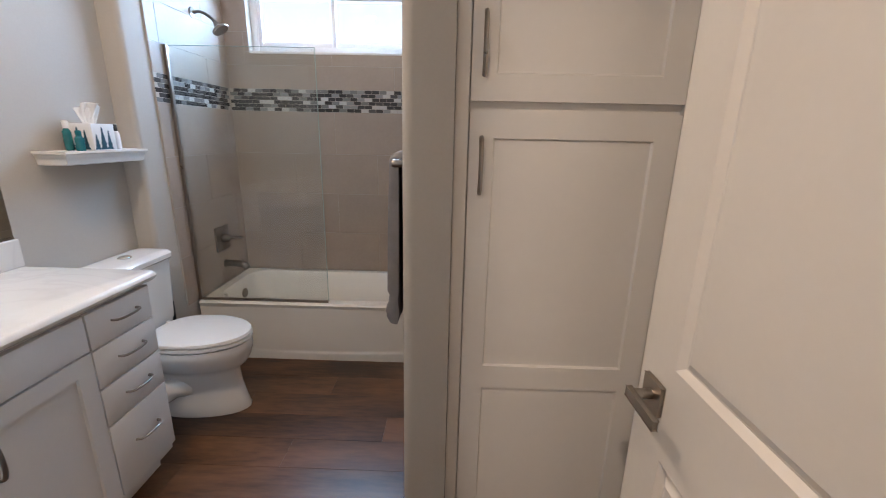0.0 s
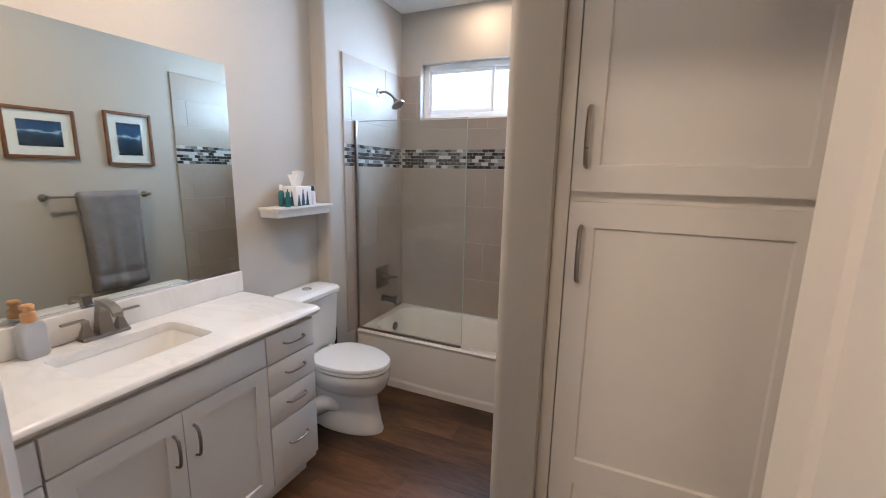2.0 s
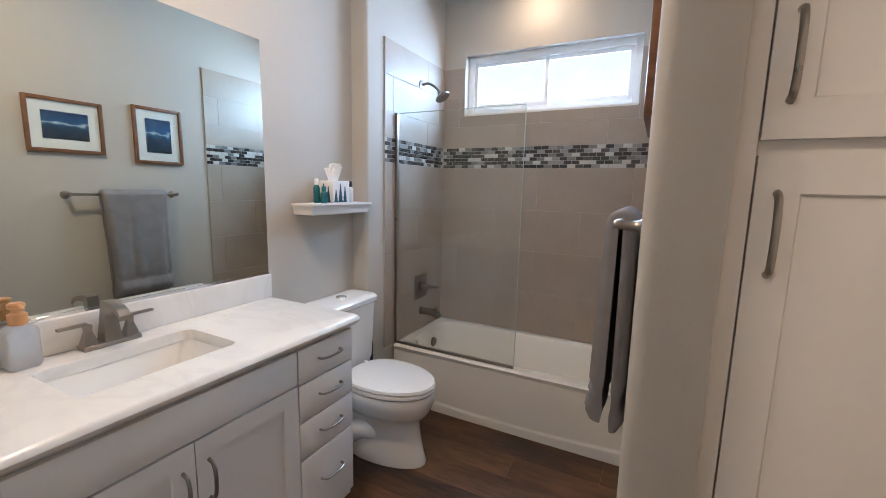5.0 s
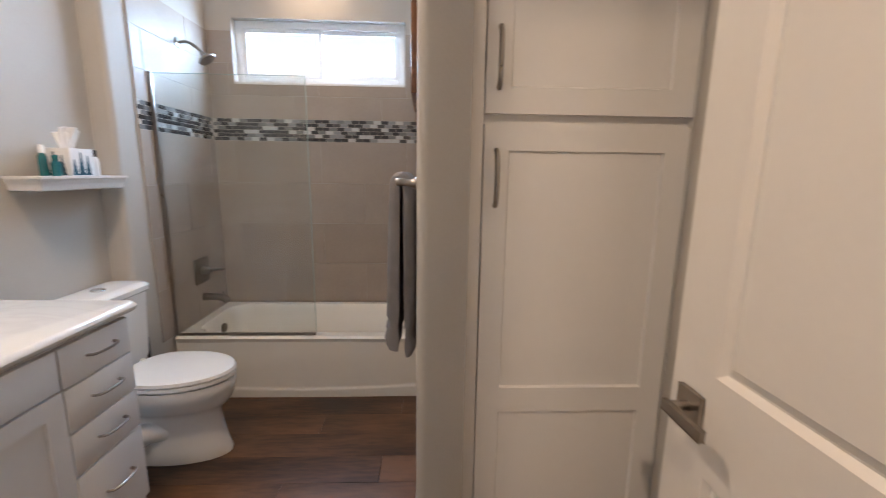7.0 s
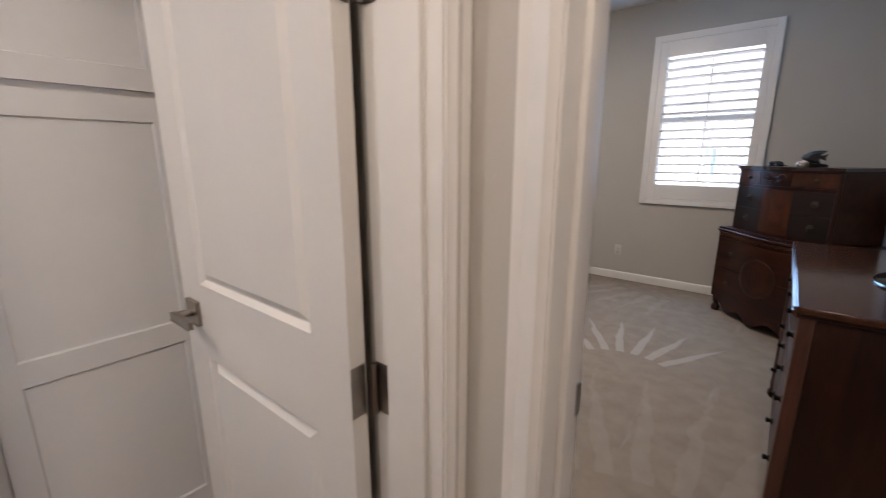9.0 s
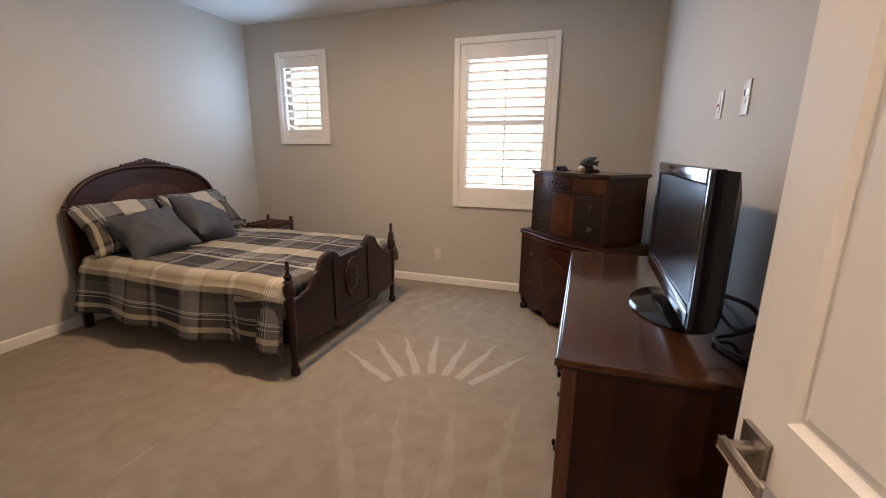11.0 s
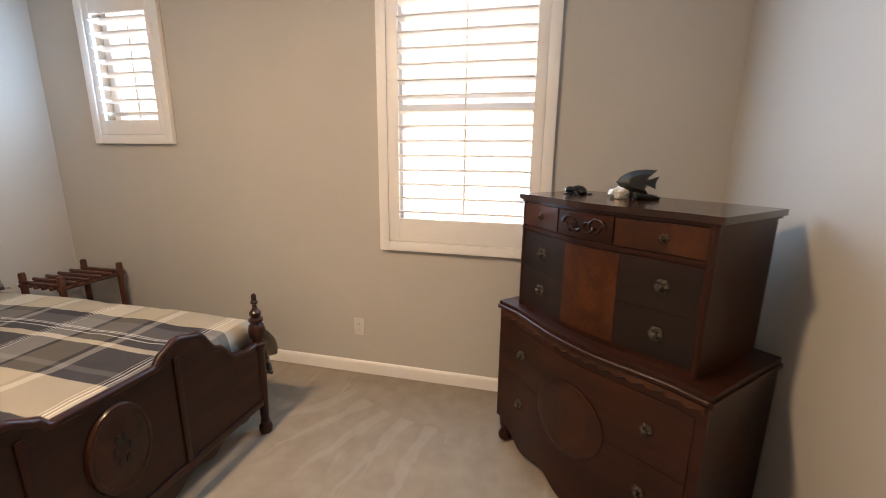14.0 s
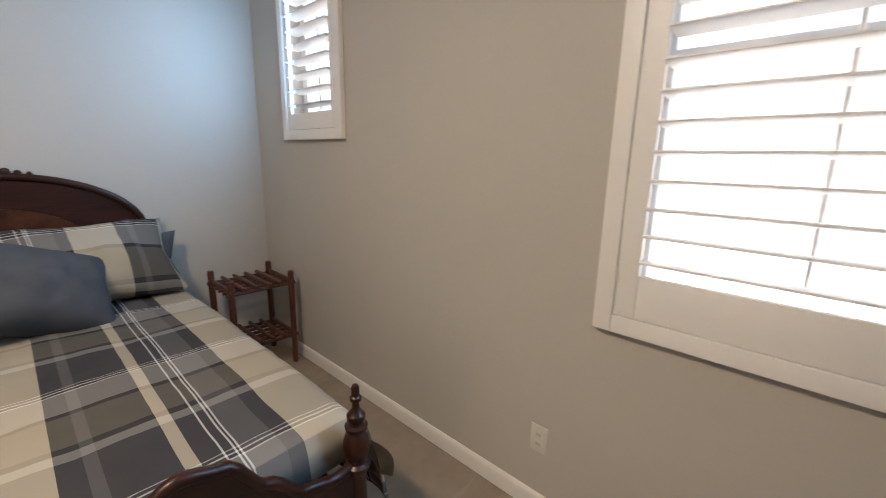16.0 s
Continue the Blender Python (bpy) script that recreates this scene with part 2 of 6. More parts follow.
def mosaic_material():
    m, nt, p = tree("mixed_glass_mosaic")
    info = nt.nodes.new("ShaderNodeObjectInfo")
    col = ramp(nt, info.outputs["Random"], [(0.0, (0.018, 0.017, 0.018)), (0.36, (0.06, 0.056, 0.055)), (0.52, (0.20, 0.20, 0.20)),
                                            (0.72, (0.30, 0.31, 0.31)), (0.84, (0.62, 0.62, 0.61))], True)
    n = noise_node(nt, 60)
    link(nt, mix_colour(nt, math_node(nt, "MULTIPLY", n.outputs[0], 0.3), col, (0.12, 0.12, 0.12)), p.inputs["Base Color"])
    p.inputs["Roughness"].default_value = 0.16
    return m


def carpet_material():
    """Cut pile with the nap brushed light in two fans of strokes by a vacuum cleaner."""
    m, nt, p = tree("greige_cut_pile_carpet")
    tc = nt.nodes.new("ShaderNodeTexCoord")
    sep = nt.nodes.new("ShaderNodeSeparateXYZ")
    wob = noise_node(nt, 5.0, 3.0)
    link(nt, tc.outputs["Object"], sep.inputs[0])

    def fan(cx, cy, step, offset, r0, r1, a0, a1):
        dx = math_node(nt, "SUBTRACT", sep.outputs[0], cx)
        dy = math_node(nt, "SUBTRACT", sep.outputs[1], cy)
        ang = math_node(nt, "ARCTAN2", dy, dx)
        rad = math_node(nt, "SQRT", math_node(nt, "ADD", math_node(nt, "MULTIPLY", dx, dx), math_node(nt, "MULTIPLY", dy, dy)))
        jit = math_node(nt, "MULTIPLY", math_node(nt, "SUBTRACT", wob.outputs[0], 0.5), 0.10)
        k = math_node(nt, "FRACT", math_node(nt, "DIVIDE", math_node(nt, "ADD", math_node(nt, "SUBTRACT", ang, radians(offset)), jit), radians(step)))
        tri = math_node(nt, "MULTIPLY", math_node(nt, "ABSOLUTE", math_node(nt, "SUBTRACT", k, 0.5)), 2.0)
        reach = math_node(nt, "DIVIDE", math_node(nt, "SUBTRACT", rad, r0), r1 - r0)
        width = math_node(nt, "SUBTRACT", 0.60, math_node(nt, "MULTIPLY", reach, 0.60))
        inside = math_node(nt, "MULTIPLY", math_node(nt, "SUBTRACT", width, tri), 9.0, True)
        lim = math_node(nt, "MULTIPLY", math_node(nt, "GREATER_THAN", rad, r0), math_node(nt, "MULTIPLY", math_node(nt, "GREATER_THAN", ang, radians(a0)), math_node(nt, "LESS_THAN", ang, radians(a1))))
        return math_node(nt, "MULTIPLY", inside, lim)

    f = math_node(nt, "MAXIMUM", fan(2.52, 0.17, 15.0, -37.5, 0.36, 1.0, -38, 67), math_node(nt, "MULTIPLY", fan(0.95, -0.34, 11.0, -4.4, 0.75, 1.75, -14, 40), 0.28))
    g = fan(5.3, 0.15, 8.0, 2.0, 1.05, 1.75, 140, 180)
    f = math_node(nt, "MAXIMUM", f, math_node(nt, "MULTIPLY", g, 0.3))
    fine = noise_node(nt, 320, 2.0)
    mid = noise_node(nt, 9, 4.0)
    # short scuffs of lifted pile along the strokes
    scuff = noise_node(nt, 2.6, 5.0, (0.55, 4.2, 1))
    f = math_node(nt, "MAXIMUM", f, math_node(nt, "MULTIPLY", math_node(nt, "MULTIPLY", math_node(nt, "SUBTRACT", scuff.outputs[0], 0.645), 14.0, True), 0.45))
    base = ramp(nt, math_node(nt, "ADD", math_node(nt, "MULTIPLY", mid.outputs[0], 0.5), math_node(nt, "MULTIPLY", fine.outputs[0], 0.5)),
                [(0.3, (0.238, 0.190, 0.145)), (0.7, (0.352, 0.290, 0.226))])
    link(nt, mix_colour(nt, math_node(nt, "MULTIPLY", f, 0.55), base, (0.50, 0.44, 0.375)), p.inputs["Base Color"])
    p.inputs["Roughness"].default_value = 0.97
    p.inputs["Specular IOR Level"].default_value = 0.08
    b = nt.nodes.new("ShaderNodeBump")
    b.inputs["Strength"].default_value = 0.8
    b.inputs["Distance"].default_value = 0.004
    link(nt, math_node(nt, "ADD", fine.outputs[0], math_node(nt, "MULTIPLY", mid.outputs[0], 1.2)), b.inputs["Height"])
    link(nt, b.outputs[0], p.inputs["Normal"])
    return m


def plaid_material():
    m, nt, p = tree("plaid_cotton")
    uv = nt.nodes.new("ShaderNodeTexCoord")
    sep = nt.nodes.new("ShaderNodeSeparateXYZ")
    link(nt, uv.outputs["UV"], sep.inputs[0])
    cream, lite, taupe, grey, coal, line, white = (0.57, 0.48, 0.35), (0.25, 0.23, 0.205), (0.125, 0.108, 0.078), (0.105, 0.098, 0.096), (0.036, 0.033, 0.035), (0.020, 0.016, 0.013), (0.70, 0.67, 0.62)
    u = math_node(nt, "FRACT", math_node(nt, "DIVIDE", math_node(nt, "SUBTRACT", sep.outputs[0], 3.176), 0.70))
    v = math_node(nt, "FRACT", math_node(nt, "DIVIDE", math_node(nt, "SUBTRACT", 2.176, sep.outputs[1]), 0.70))
    a = ramp(nt, u, [(q / 0.70, c) for q, c in ((0.0, cream), (0.20, coal), (0.255, grey), (0.285, coal), (0.43, cream), (0.467, coal), (0.519, white), (0.524, coal), (0.545, white), (0.550, coal), (0.556, white), (0.561, grey), (0.65, coal))], True)
    b = ramp(nt, v, [(q / 0.70, c) for q, c in ((0.0, coal), (0.208, white), (0.212, coal), (0.226, white), (0.231, coal), (0.245, white), (0.250, lite), (0.392, line), (0.418, taupe), (0.595, line), (0.625, lite), (0.665, coal))], True)
    mixed = mix_colour(nt, 0.5, a, b)
    weave = noise_node(nt, 420, 2.0)
    soft = noise_node(nt, 6, 3.0)
    link(nt, mix_colour(nt, math_node(nt, "MULTIPLY", soft.outputs[0], 0.15), mixed, (0.16, 0.15, 0.14)), p.inputs["Base Color"])
    p.inputs["Roughness"].default_value = 0.9
    p.inputs["Specular IOR Level"].default_value = 0.12
    bp = nt.nodes.new("ShaderNodeBump")
    bp.inputs["Strength"].default_value = 0.25
    bp.inputs["Distance"].default_value = 0.002
    link(nt, weave.outputs[0], bp.inputs["Height"])
    link(nt, bp.outputs[0], p.inputs["Normal"])
    return m


def seascape_material():
    m, nt, p = tree("dark_seascape_print")
    tc = nt.nodes.new("ShaderNodeTexCoord")
    sep = nt.nodes.new("ShaderNodeSeparateXYZ")
    link(nt, tc.outputs["Generated"], sep.inputs[0])
    n = noise_node(nt, 2.6, 4.0, (1, 1, 1.8), "Generated")
    h = math_node(nt, "ADD", sep.outputs[2], math_node(nt, "MULTIPLY", math_node(nt, "SUBTRACT", n.outputs[0], 0.5), 0.5))
    col = ramp(nt, h, [(0.0, (0.006, 0.012, 0.022)), (0.40, (0.008, 0.035, 0.08)), (0.50, (0.02, 0.10, 0.20)), (0.56, (0.42, 0.55, 0.62)), (0.62, (0.015, 0.09, 0.22)), (1.0, (0.010, 0.04, 0.11))])
    spray = noise_node(nt, 26, 2.0, (1, 1, 1), "Generated")
    glint = math_node(nt, "MULTIPLY", math_node(nt, "SUBTRACT", spray.outputs[0], 0.66), 9.0, True)
    low = math_node(nt, "MULTIPLY", glint, math_node(nt, "LESS_THAN", sep.outputs[2], 0.42))
    link(nt, mix_colour(nt, low, col, (0.62, 0.66, 0.64)), p.inputs["Base Color"])
    p.inputs["Roughness"].default_value = 0.25
    return m


def glitter_material():
    m, nt, p = tree("silver_glitter_bottle")
    v = nt.nodes.new("ShaderNodeTexVoronoi")
    v.inputs["Scale"].default_value = 130
    link(nt, ramp(nt, v.outputs["Color"], [(0.25, (0.30, 0.31, 0.33)), (0.55, (0.97, 0.97, 0.98))]), p.inputs["Base Color"])
    p.inputs["Metallic"].default_value = 0.6
    p.inputs["Roughness"].default_value = 0.3
    b = nt.nodes.new("ShaderNodeBump")
    b.inputs["Strength"].default_value = 0.9
    b.inputs["Distance"].default_value = 0.003
    link(nt, v.outputs["Distance"], b.inputs["Height"])
    link(nt, b.outputs[0], p.inputs["Normal"])
    return m


MIRROR, MARBLE, MOSAIC, CARPET, PLAID, SEA, GLITTER = (mirror_material(), marble_material(), mosaic_material(), carpet_material(),
                                                       plaid_material(), seascape_material(), glitter_material())


# ---- builders ----
def thing(name, at, label, category, group="", rz=0.0, own=False):
    """An Empty at a thing's base. own: its parts are made in its own axes."""
    e = new(name)
    if own:
        e["own_axes"] = 1
    e.empty_display_size = 0.1
    e.matrix_basis = pose(*at, 0, 0, rz)
    return tagged(e, label, category, group)


def mesh_of(name, bm, material, smooth=True):
    bmesh.ops.recalc_face_normals(bm, faces=bm.faces)
    me = bpy.data.meshes.new(name)
    bm.to_mesh(me)
    bm.free()
    me.materials.append(material)
    if smooth:
        me.shade_smooth()
        me.set_sharp_from_angle(angle=radians(38))
    return me


def part(name, bm, material, parent, label="", local=False, smooth=True):
    """One mesh under a thing or a part. Its points are in the world, or, if local, in the thing's own axes."""
    ob = new(name, mesh_of(name, bm, material, smooth))
    ob.parent = parent
    if not local and parent.type == "EMPTY" and "own_axes" not in parent:
        ob.matrix_parent_inverse = parent.matrix_basis.inverted()
    return tagged(ob, label)


def solid(name, bm, material, label="", category="", kind="", group=""):
    return tagged(new(name, mesh_of(name, bm, material)), label, category, group, kind)


def piece(name, me, at, parent, scale=(1, 1, 1)):
    ob = new(name, me)
    ob.parent = parent
    ob.location, ob.scale = at, scale
    return ob


def box(bm, a, b, bev=0.0, seg=2):
    lo = [min(p, q) for p, q in zip(a, b)]
    hi = [max(p, q) for p, q in zip(a, b)]
    made = bmesh.ops.create_cube(bm, size=1)["verts"]
    for v in made:
        v.co = Vector([(l + h) / 2 + c * (h - l) for l, h, c in zip(lo, hi, v.co)])
    if bev:
        edges = {e for v in made for e in v.link_edges}
        bmesh.ops.bevel(bm, geom=list(edges), offset=bev, segments=seg, profile=0.6, affect="EDGES")
    return bm


def boxes(*pairs, bev=0.0, seg=2):
    bm = bmesh.new()
    for a, b in pairs:
        box(bm, a, b, bev, seg)
    return bm


def prism(bm, outline, lo, hi, axis="z"):
    """An outline in a plane, drawn out from lo to hi along an axis."""
    def at(p, q, w):
        return {"z": (p, q, w), "y": (p, w, q), "x": (w, p, q)}[axis]
    a = [bm.verts.new(at(p, q, lo)) for p, q in outline]
    b = [bm.verts.new(at(p, q, hi)) for p, q in outline]
    bm.faces.new(a)
    bm.faces.new(b)
    for i in range(len(a)):
        j = (i + 1) % len(a)
        bm.faces.new((a[i], a[j], b[j], b[i]))
    return bm


def lathe(bm, profile, at, seg=20, axis="z", squash=(1, 1)):
    """A profile of (radius, height) turned about an axis through a point."""
    rings = []
    for r, h in profile:
        ring = []
        for i in range(seg):
            w = 2 * math.pi * i / seg
            c, s = r * math.cos(w) * squash[0], r * math.sin(w) * squash[1]
            d = {"z": (c, s, h), "x": (h, c, s), "y": (c, h, s)}[axis]
            ring.append(bm.verts.new(Vector(at) + Vector(d)))
        rings.append(ring)
    for a, b in zip(rings, rings[1:]):
        for i in range(seg):
            j = (i + 1) % seg
            bm.faces.new((a[i], a[j], b[j], b[i]))
    bm.faces.new(rings[0])
    bm.faces.new(rings[-1])
    return bm


def tube(bm, pts, r, seg=10, flat=1.0):
    """A round bar along points; r may be a list."""
    pts = [Vector(p) for p in pts]
    rs = r if isinstance(r, (list, tuple)) else [r] * len(pts)
    rings = []
    side = None
    for i, p in enumerate(pts):
        d = (pts[min(i + 1, len(pts) - 1)] - pts[max(i - 1, 0)]).normalized()
        if side is None:
            side = d.orthogonal().normalized()
        side = (side - d * side.dot(d)).normalized()
        up = d.cross(side)
        rings.append([bm.verts.new(p + rs[i] * (math.cos(w) * side + flat * math.sin(w) * up)) for w in (2 * math.pi * k / seg for k in range(seg))])
    for a, b in zip(rings, rings[1:]):
        for i in range(seg):
            j = (i + 1) % seg
            bm.faces.new((a[i], a[j], b[j], b[i]))
    bm.faces.new(rings[0])
    bm.faces.new(rings[-1])
    return bm


def curve_pts(ctrl, n=8):
    """A smooth line through control points."""
    c = [Vector(p) for p in ctrl]
    c = [2 * c[0] - c[1]] + c + [2 * c[-1] - c[-2]]
    out = []
    for i in range(1, len(c) - 2):
        for k in range(n):
            t = k / n
            a, b, d, e = c[i - 1], c[i], c[i + 1], c[i + 2]
            out.append(0.5 * ((2 * b) + (d - a) * t + (2 * a - 5 * b + 4 * d - e) * t * t + (3 * b - a - 3 * d + e) * t ** 3))
    out.append(c[-2])
    return out


def grid_sheet(bm, nu, nv, place, uvs=None):
    """A sheet of nu by nv cells; place(i/nu, j/nv) gives a point, uvs the cloth's own measure."""
    vs = [[bm.verts.new(place(i / nu, j / nv)) for j in range(nv + 1)] for i in range(nu + 1)]
    layer = bm.loops.layers.uv.verify() if uvs else None
    for i in range(nu):
        for j in range(nv):
            f = bm.faces.new((vs[i][j], vs[i + 1][j], vs[i + 1][j + 1], vs[i][j + 1]))
            if layer:
                for lp, (a, b) in zip(f.loops, ((i, j), (i + 1, j), (i + 1, j + 1), (i, j + 1))):
                    lp[layer].uv = uvs(a / nu, b / nv)
    return bm


def wall_with_holes(bm, along, lo, hi, face0, face1, z0, z1, holes=()):
    """A wall between two faces, with openings (a0, a1, z0, z1) that go through it."""
    def put(a0, a1, b0, b1):
        if a1 - a0 < 1e-4 or b1 - b0 < 1e-4:
            return
        if along == "x":
            box(bm, (a0, face0, b0), (a1, face1, b1))
        else:
            box(bm, (face0, a0, b0), (face1, a1, b1))
    cut = lo
    for a0, a1, b0, b1 in sorted(holes):
        put(cut, a0, z0, z1)
        put(a0, a1, z0, b0)
        put(a0, a1, b1, z1)
        cut = a1
    put(cut, hi, z0, z1)
    return bm


def panelled(bm, u0, u1, v0, v1, back, front, panels, slope=0.018, sink=0.009, axis="x", both=False, raised=0.0):
    """A door leaf in the plane of an axis: stiles and rails full thick, each panel sunk behind sloping edges."""
    def at(u, v, w):
        return (w, u, v) if axis == "x" else (u, w, v)
    us = sorted({u0, u1, *(p[0] for p in panels), *(p[1] for p in panels)})
    vs = sorted({v0, v1, *(p[2] for p in panels), *(p[3] for p in panels)})
    dirn = 1 if front > back else -1
    sides = [(front, dirn)] + ([(back, -dirn)] if both else [])
    if not both:
        bm.faces.new([bm.verts.new(at(u, v, back)) for u, v in ((u0, v0), (u1, v0), (u1, v1), (u0, v1))])
    for face, sign in sides:
        for i in range(len(us) - 1):
            for j in range(len(vs) - 1):
                cu, cv = (us[i] + us[i + 1]) / 2, (vs[j] + vs[j + 1]) / 2
                if any(p[0] < cu < p[1] and p[2] < cv < p[3] for p in panels):
                    continue
                bm.faces.new([bm.verts.new(at(u, v, face)) for u, v in ((us[i], vs[j]), (us[i + 1], vs[j]), (us[i + 1], vs[j + 1]), (us[i], vs[j + 1]))])
        for a, b, c, d in panels:
            out = [(a, c), (b, c), (b, d), (a, d)]
            inn = [(a + slope, c + slope), (b - slope, c + slope), (b - slope, d - slope), (a + slope, d - slope)]
            o = [bm.verts.new(at(u, v, face)) for u, v in out]
            n = [bm.verts.new(at(u, v, face - sign * sink)) for u, v in inn]
            for k in range(4):
                bm.faces.new((o[k], o[(k + 1) % 4], n[(k + 1) % 4], n[k]))
            if raised:
                w = slope + 0.004 + raised
                g = [bm.verts.new(at(u, v, face - sign * sink)) for u, v in ((a + slope + 0.004, c + slope + 0.004), (b - slope - 0.004, c + slope + 0.004), (b - slope - 0.004, d - slope - 0.004), (a + slope + 0.004, d - slope - 0.004))]
                r = [bm.verts.new(at(u, v, face - sign * 0.002)) for u, v in ((a + w, c + w), (b - w, c + w), (b - w, d - w), (a + w, d - w))]
                for k in range(4):
                    bm.faces.new((n[k], n[(k + 1) % 4], g[(k + 1) % 4], g[k]))
                    bm.faces.new((g[k], g[(k + 1) % 4], r[(k + 1) % 4], r[k]))
                bm.faces.new(r)
            else:
                bm.faces.new(n)
    rim = [(u0, v0), (u1, v0), (u1, v1), (u0, v1)]
    f = [bm.verts.new(at(u, v, front)) for u, v in rim]
    k = [bm.verts.new(at(u, v, back)) for u, v in rim]
    for i in range(4):
        bm.faces.new((f[i], f[(i + 1) % 4], k[(i + 1) % 4], k[i]))
    bmesh.ops.remove_doubles(bm, verts=bm.verts, dist=1e-5)
    return bm


def arched_pull(a, b, out, rise=0.028, r=0.0045):
    """A bowed bar pull from a to b, standing off along out."""
    a, b, out = Vector(a), Vector(b), Vector(out)
    pts = [a, a + out * rise * 0.7 + (b - a) * 0.06]
    for k in (0.25, 0.5, 0.75):
        pts.append(a.lerp(b, k) + out * (rise * (0.82 + 0.25 * math.sin(math.pi * k))))
    pts += [b + out * rise * 0.7 - (b - a) * 0.06, b]
    return tube(bmesh.new(), curve_pts(pts, 4), r, 8, 1.3)

# ---- the setting ----
H = 2.78
WX, TX, EX = -1.745, -0.155, 0.525      # bathroom: west wall, towel wall, east wall
NY, DY0, DY1 = 3.04, -0.105, 0.05       # bathroom: north wall, the door wall's two faces
BX0, BX1, BY0, BY1 = 0.66, 4.697, -1.125, 3.22   # bedroom inside
BATH_WIN = (-1.463, -0.29, 1.975, 2.39)
BIG_WIN = (-0.235, 0.632, 0.92, 2.40)
SMALL_WIN = (2.18, 2.73, 1.54, 2.40)
BATH_DOOR = (-0.228, 0.474)
DOOR_H = 2.44
BED_DOOR = (-1.02, -0.257)


def structure(name, bm, material, label):
    return solid(name, bm, material, label, "structure", "structure")


wall_west = structure("wall_west", boxes(((WX - 0.12, DY0, 0), (WX, NY + 0.12, H))), WALL, "greige painted bathroom wall behind the vanity mirror")
bm = bmesh.new()
wall_with_holes(bm, "x", WX, 0.525, NY, NY + 0.12, 0, H, [BATH_WIN])
wall_north = structure("wall_north", bm, WALL, "greige painted bathroom wall with a high slider window")


def rounded_end(x0, x1, y0, y1, r, corners):
    """A wall's plan with some corners rounded like bullnose plaster."""
    out = []
    for key, cx, cy, a0 in (("sw", x0, y0, 180), ("se", x1, y0, 270), ("ne", x1, y1, 0), ("nw", x0, y1, 90)):
        if key in corners:
            sx, sy = (1 if cx == x0 else -1), (1 if cy == y0 else -1)
            for k in range(7):
                w = radians(a0 + 15 * k)
                out.append((cx + sx * r + r * math.cos(w), cy + sy * r + r * math.sin(w)))
        else:
            out.append((cx, cy))
    return out


wall_alcove = structure("wall_alcove", prism(bmesh.new(), rounded_end(WX, -1.64, 2.09, NY, 0.025, ("se",)), 0, H), WALL, "greige plaster return beside the bathtub with a rounded corner")
wall_towel = structure("wall_towel", prism(bmesh.new(), rounded_end(TX, -0.03, 0.955, NY, 0.03, ("sw",)), 0, H), WALL, "greige plaster wall end with a rounded corner beside the linen cabinet")
wall_soffit = structure("wall_soffit", boxes(((-0.03, 0.965, 2.36), (EX, 1.10, H))), WALL, "greige plaster above the linen cabinet")

bm = bmesh.new()
wall_with_holes(bm, "x", WX, EX, DY0, DY1, 0, H, [(BATH_DOOR[0] - 0.018, BATH_DOOR[1] + 0.018, 0, DOOR_H + 0.018)])
wall_door_side = structure("wall_door_side", bm, WALL, "greige painted wall around the bathroom doorway")
bm = bmesh.new()
wall_with_holes(bm, "y", BY0 - 0.12, BY1 + 0.12, EX, BX0, 0, H, [(BED_DOOR[0] - 0.018, BED_DOOR[1] + 0.018, 0, DOOR_H + 0.018)])
wall_between = structure("wall_between", bm, WALL, "greige painted wall with the bedroom doorway")
bm = bmesh.new()
wall_with_holes(bm, "y", BY0 - 0.12, BY1 + 0.12, BX1, BX1 + 0.16, 0, H, [BIG_WIN, SMALL_WIN])
wall_east = structure("wall_east", bm, WALL, "greige painted bedroom wall with two shuttered windows")
wall_south = structure("wall_south", boxes(((BX0, BY0 - 0.12, 0), (BX1, BY0, H))), WALL, "greige painted bedroom wall behind the dresser")
wall_bed_north = structure("wall_bed_north", boxes(((BX0, BY1, 0), (BX1, BY1 + 0.12, H))), WALL, "greige painted bedroom wall behind the bed")
wall_hall_south = structure("wall_hall_south", boxes(((-2.6, -1.72, 0), (EX, -1.60, H))), WALL, "plain greige hall wall")
wall_hall_west = structure("wall_hall_west", boxes(((-2.72, -1.72, 0), (-2.60, DY0, H))), WALL, "plain greige hall end wall")
wall_hall_north = structure("wall_hall_north", boxes(((-2.60, DY0, 0), (WX, DY1, H))), WALL, "plain greige hall wall")
wall_hall_east = structure("wall_hall_east", boxes(((EX, -1.72, 0), (BX0, BY0 - 0.12, H))), WALL, "plain greige hall end wall")

ceiling = structure("ceiling", boxes(((-2.72, -1.72, H), (BX1 + 0.16, BY1 + 0.12, H + 0.1))), CEIL, "white painted plaster ceiling")
floor = structure("floor", boxes(((-2.72, -1.72, -0.12), (BX0 - 0.06, NY + 0.12, -0.008))), DARKGAP, "brown wood-look vinyl plank floor")
carpet = structure("carpet", boxes(((BX0 - 0.06, BY0 - 0.12, -0.12), (BX1 + 0.16, BY1 + 0.12, 0.0))), CARPET, "greige cut-pile carpet with vacuum strokes")
ground = structure("ground", boxes(((-300, -300, -0.45), (300, 300, -0.32))), EARTH, "pale grey gravel ground outside")


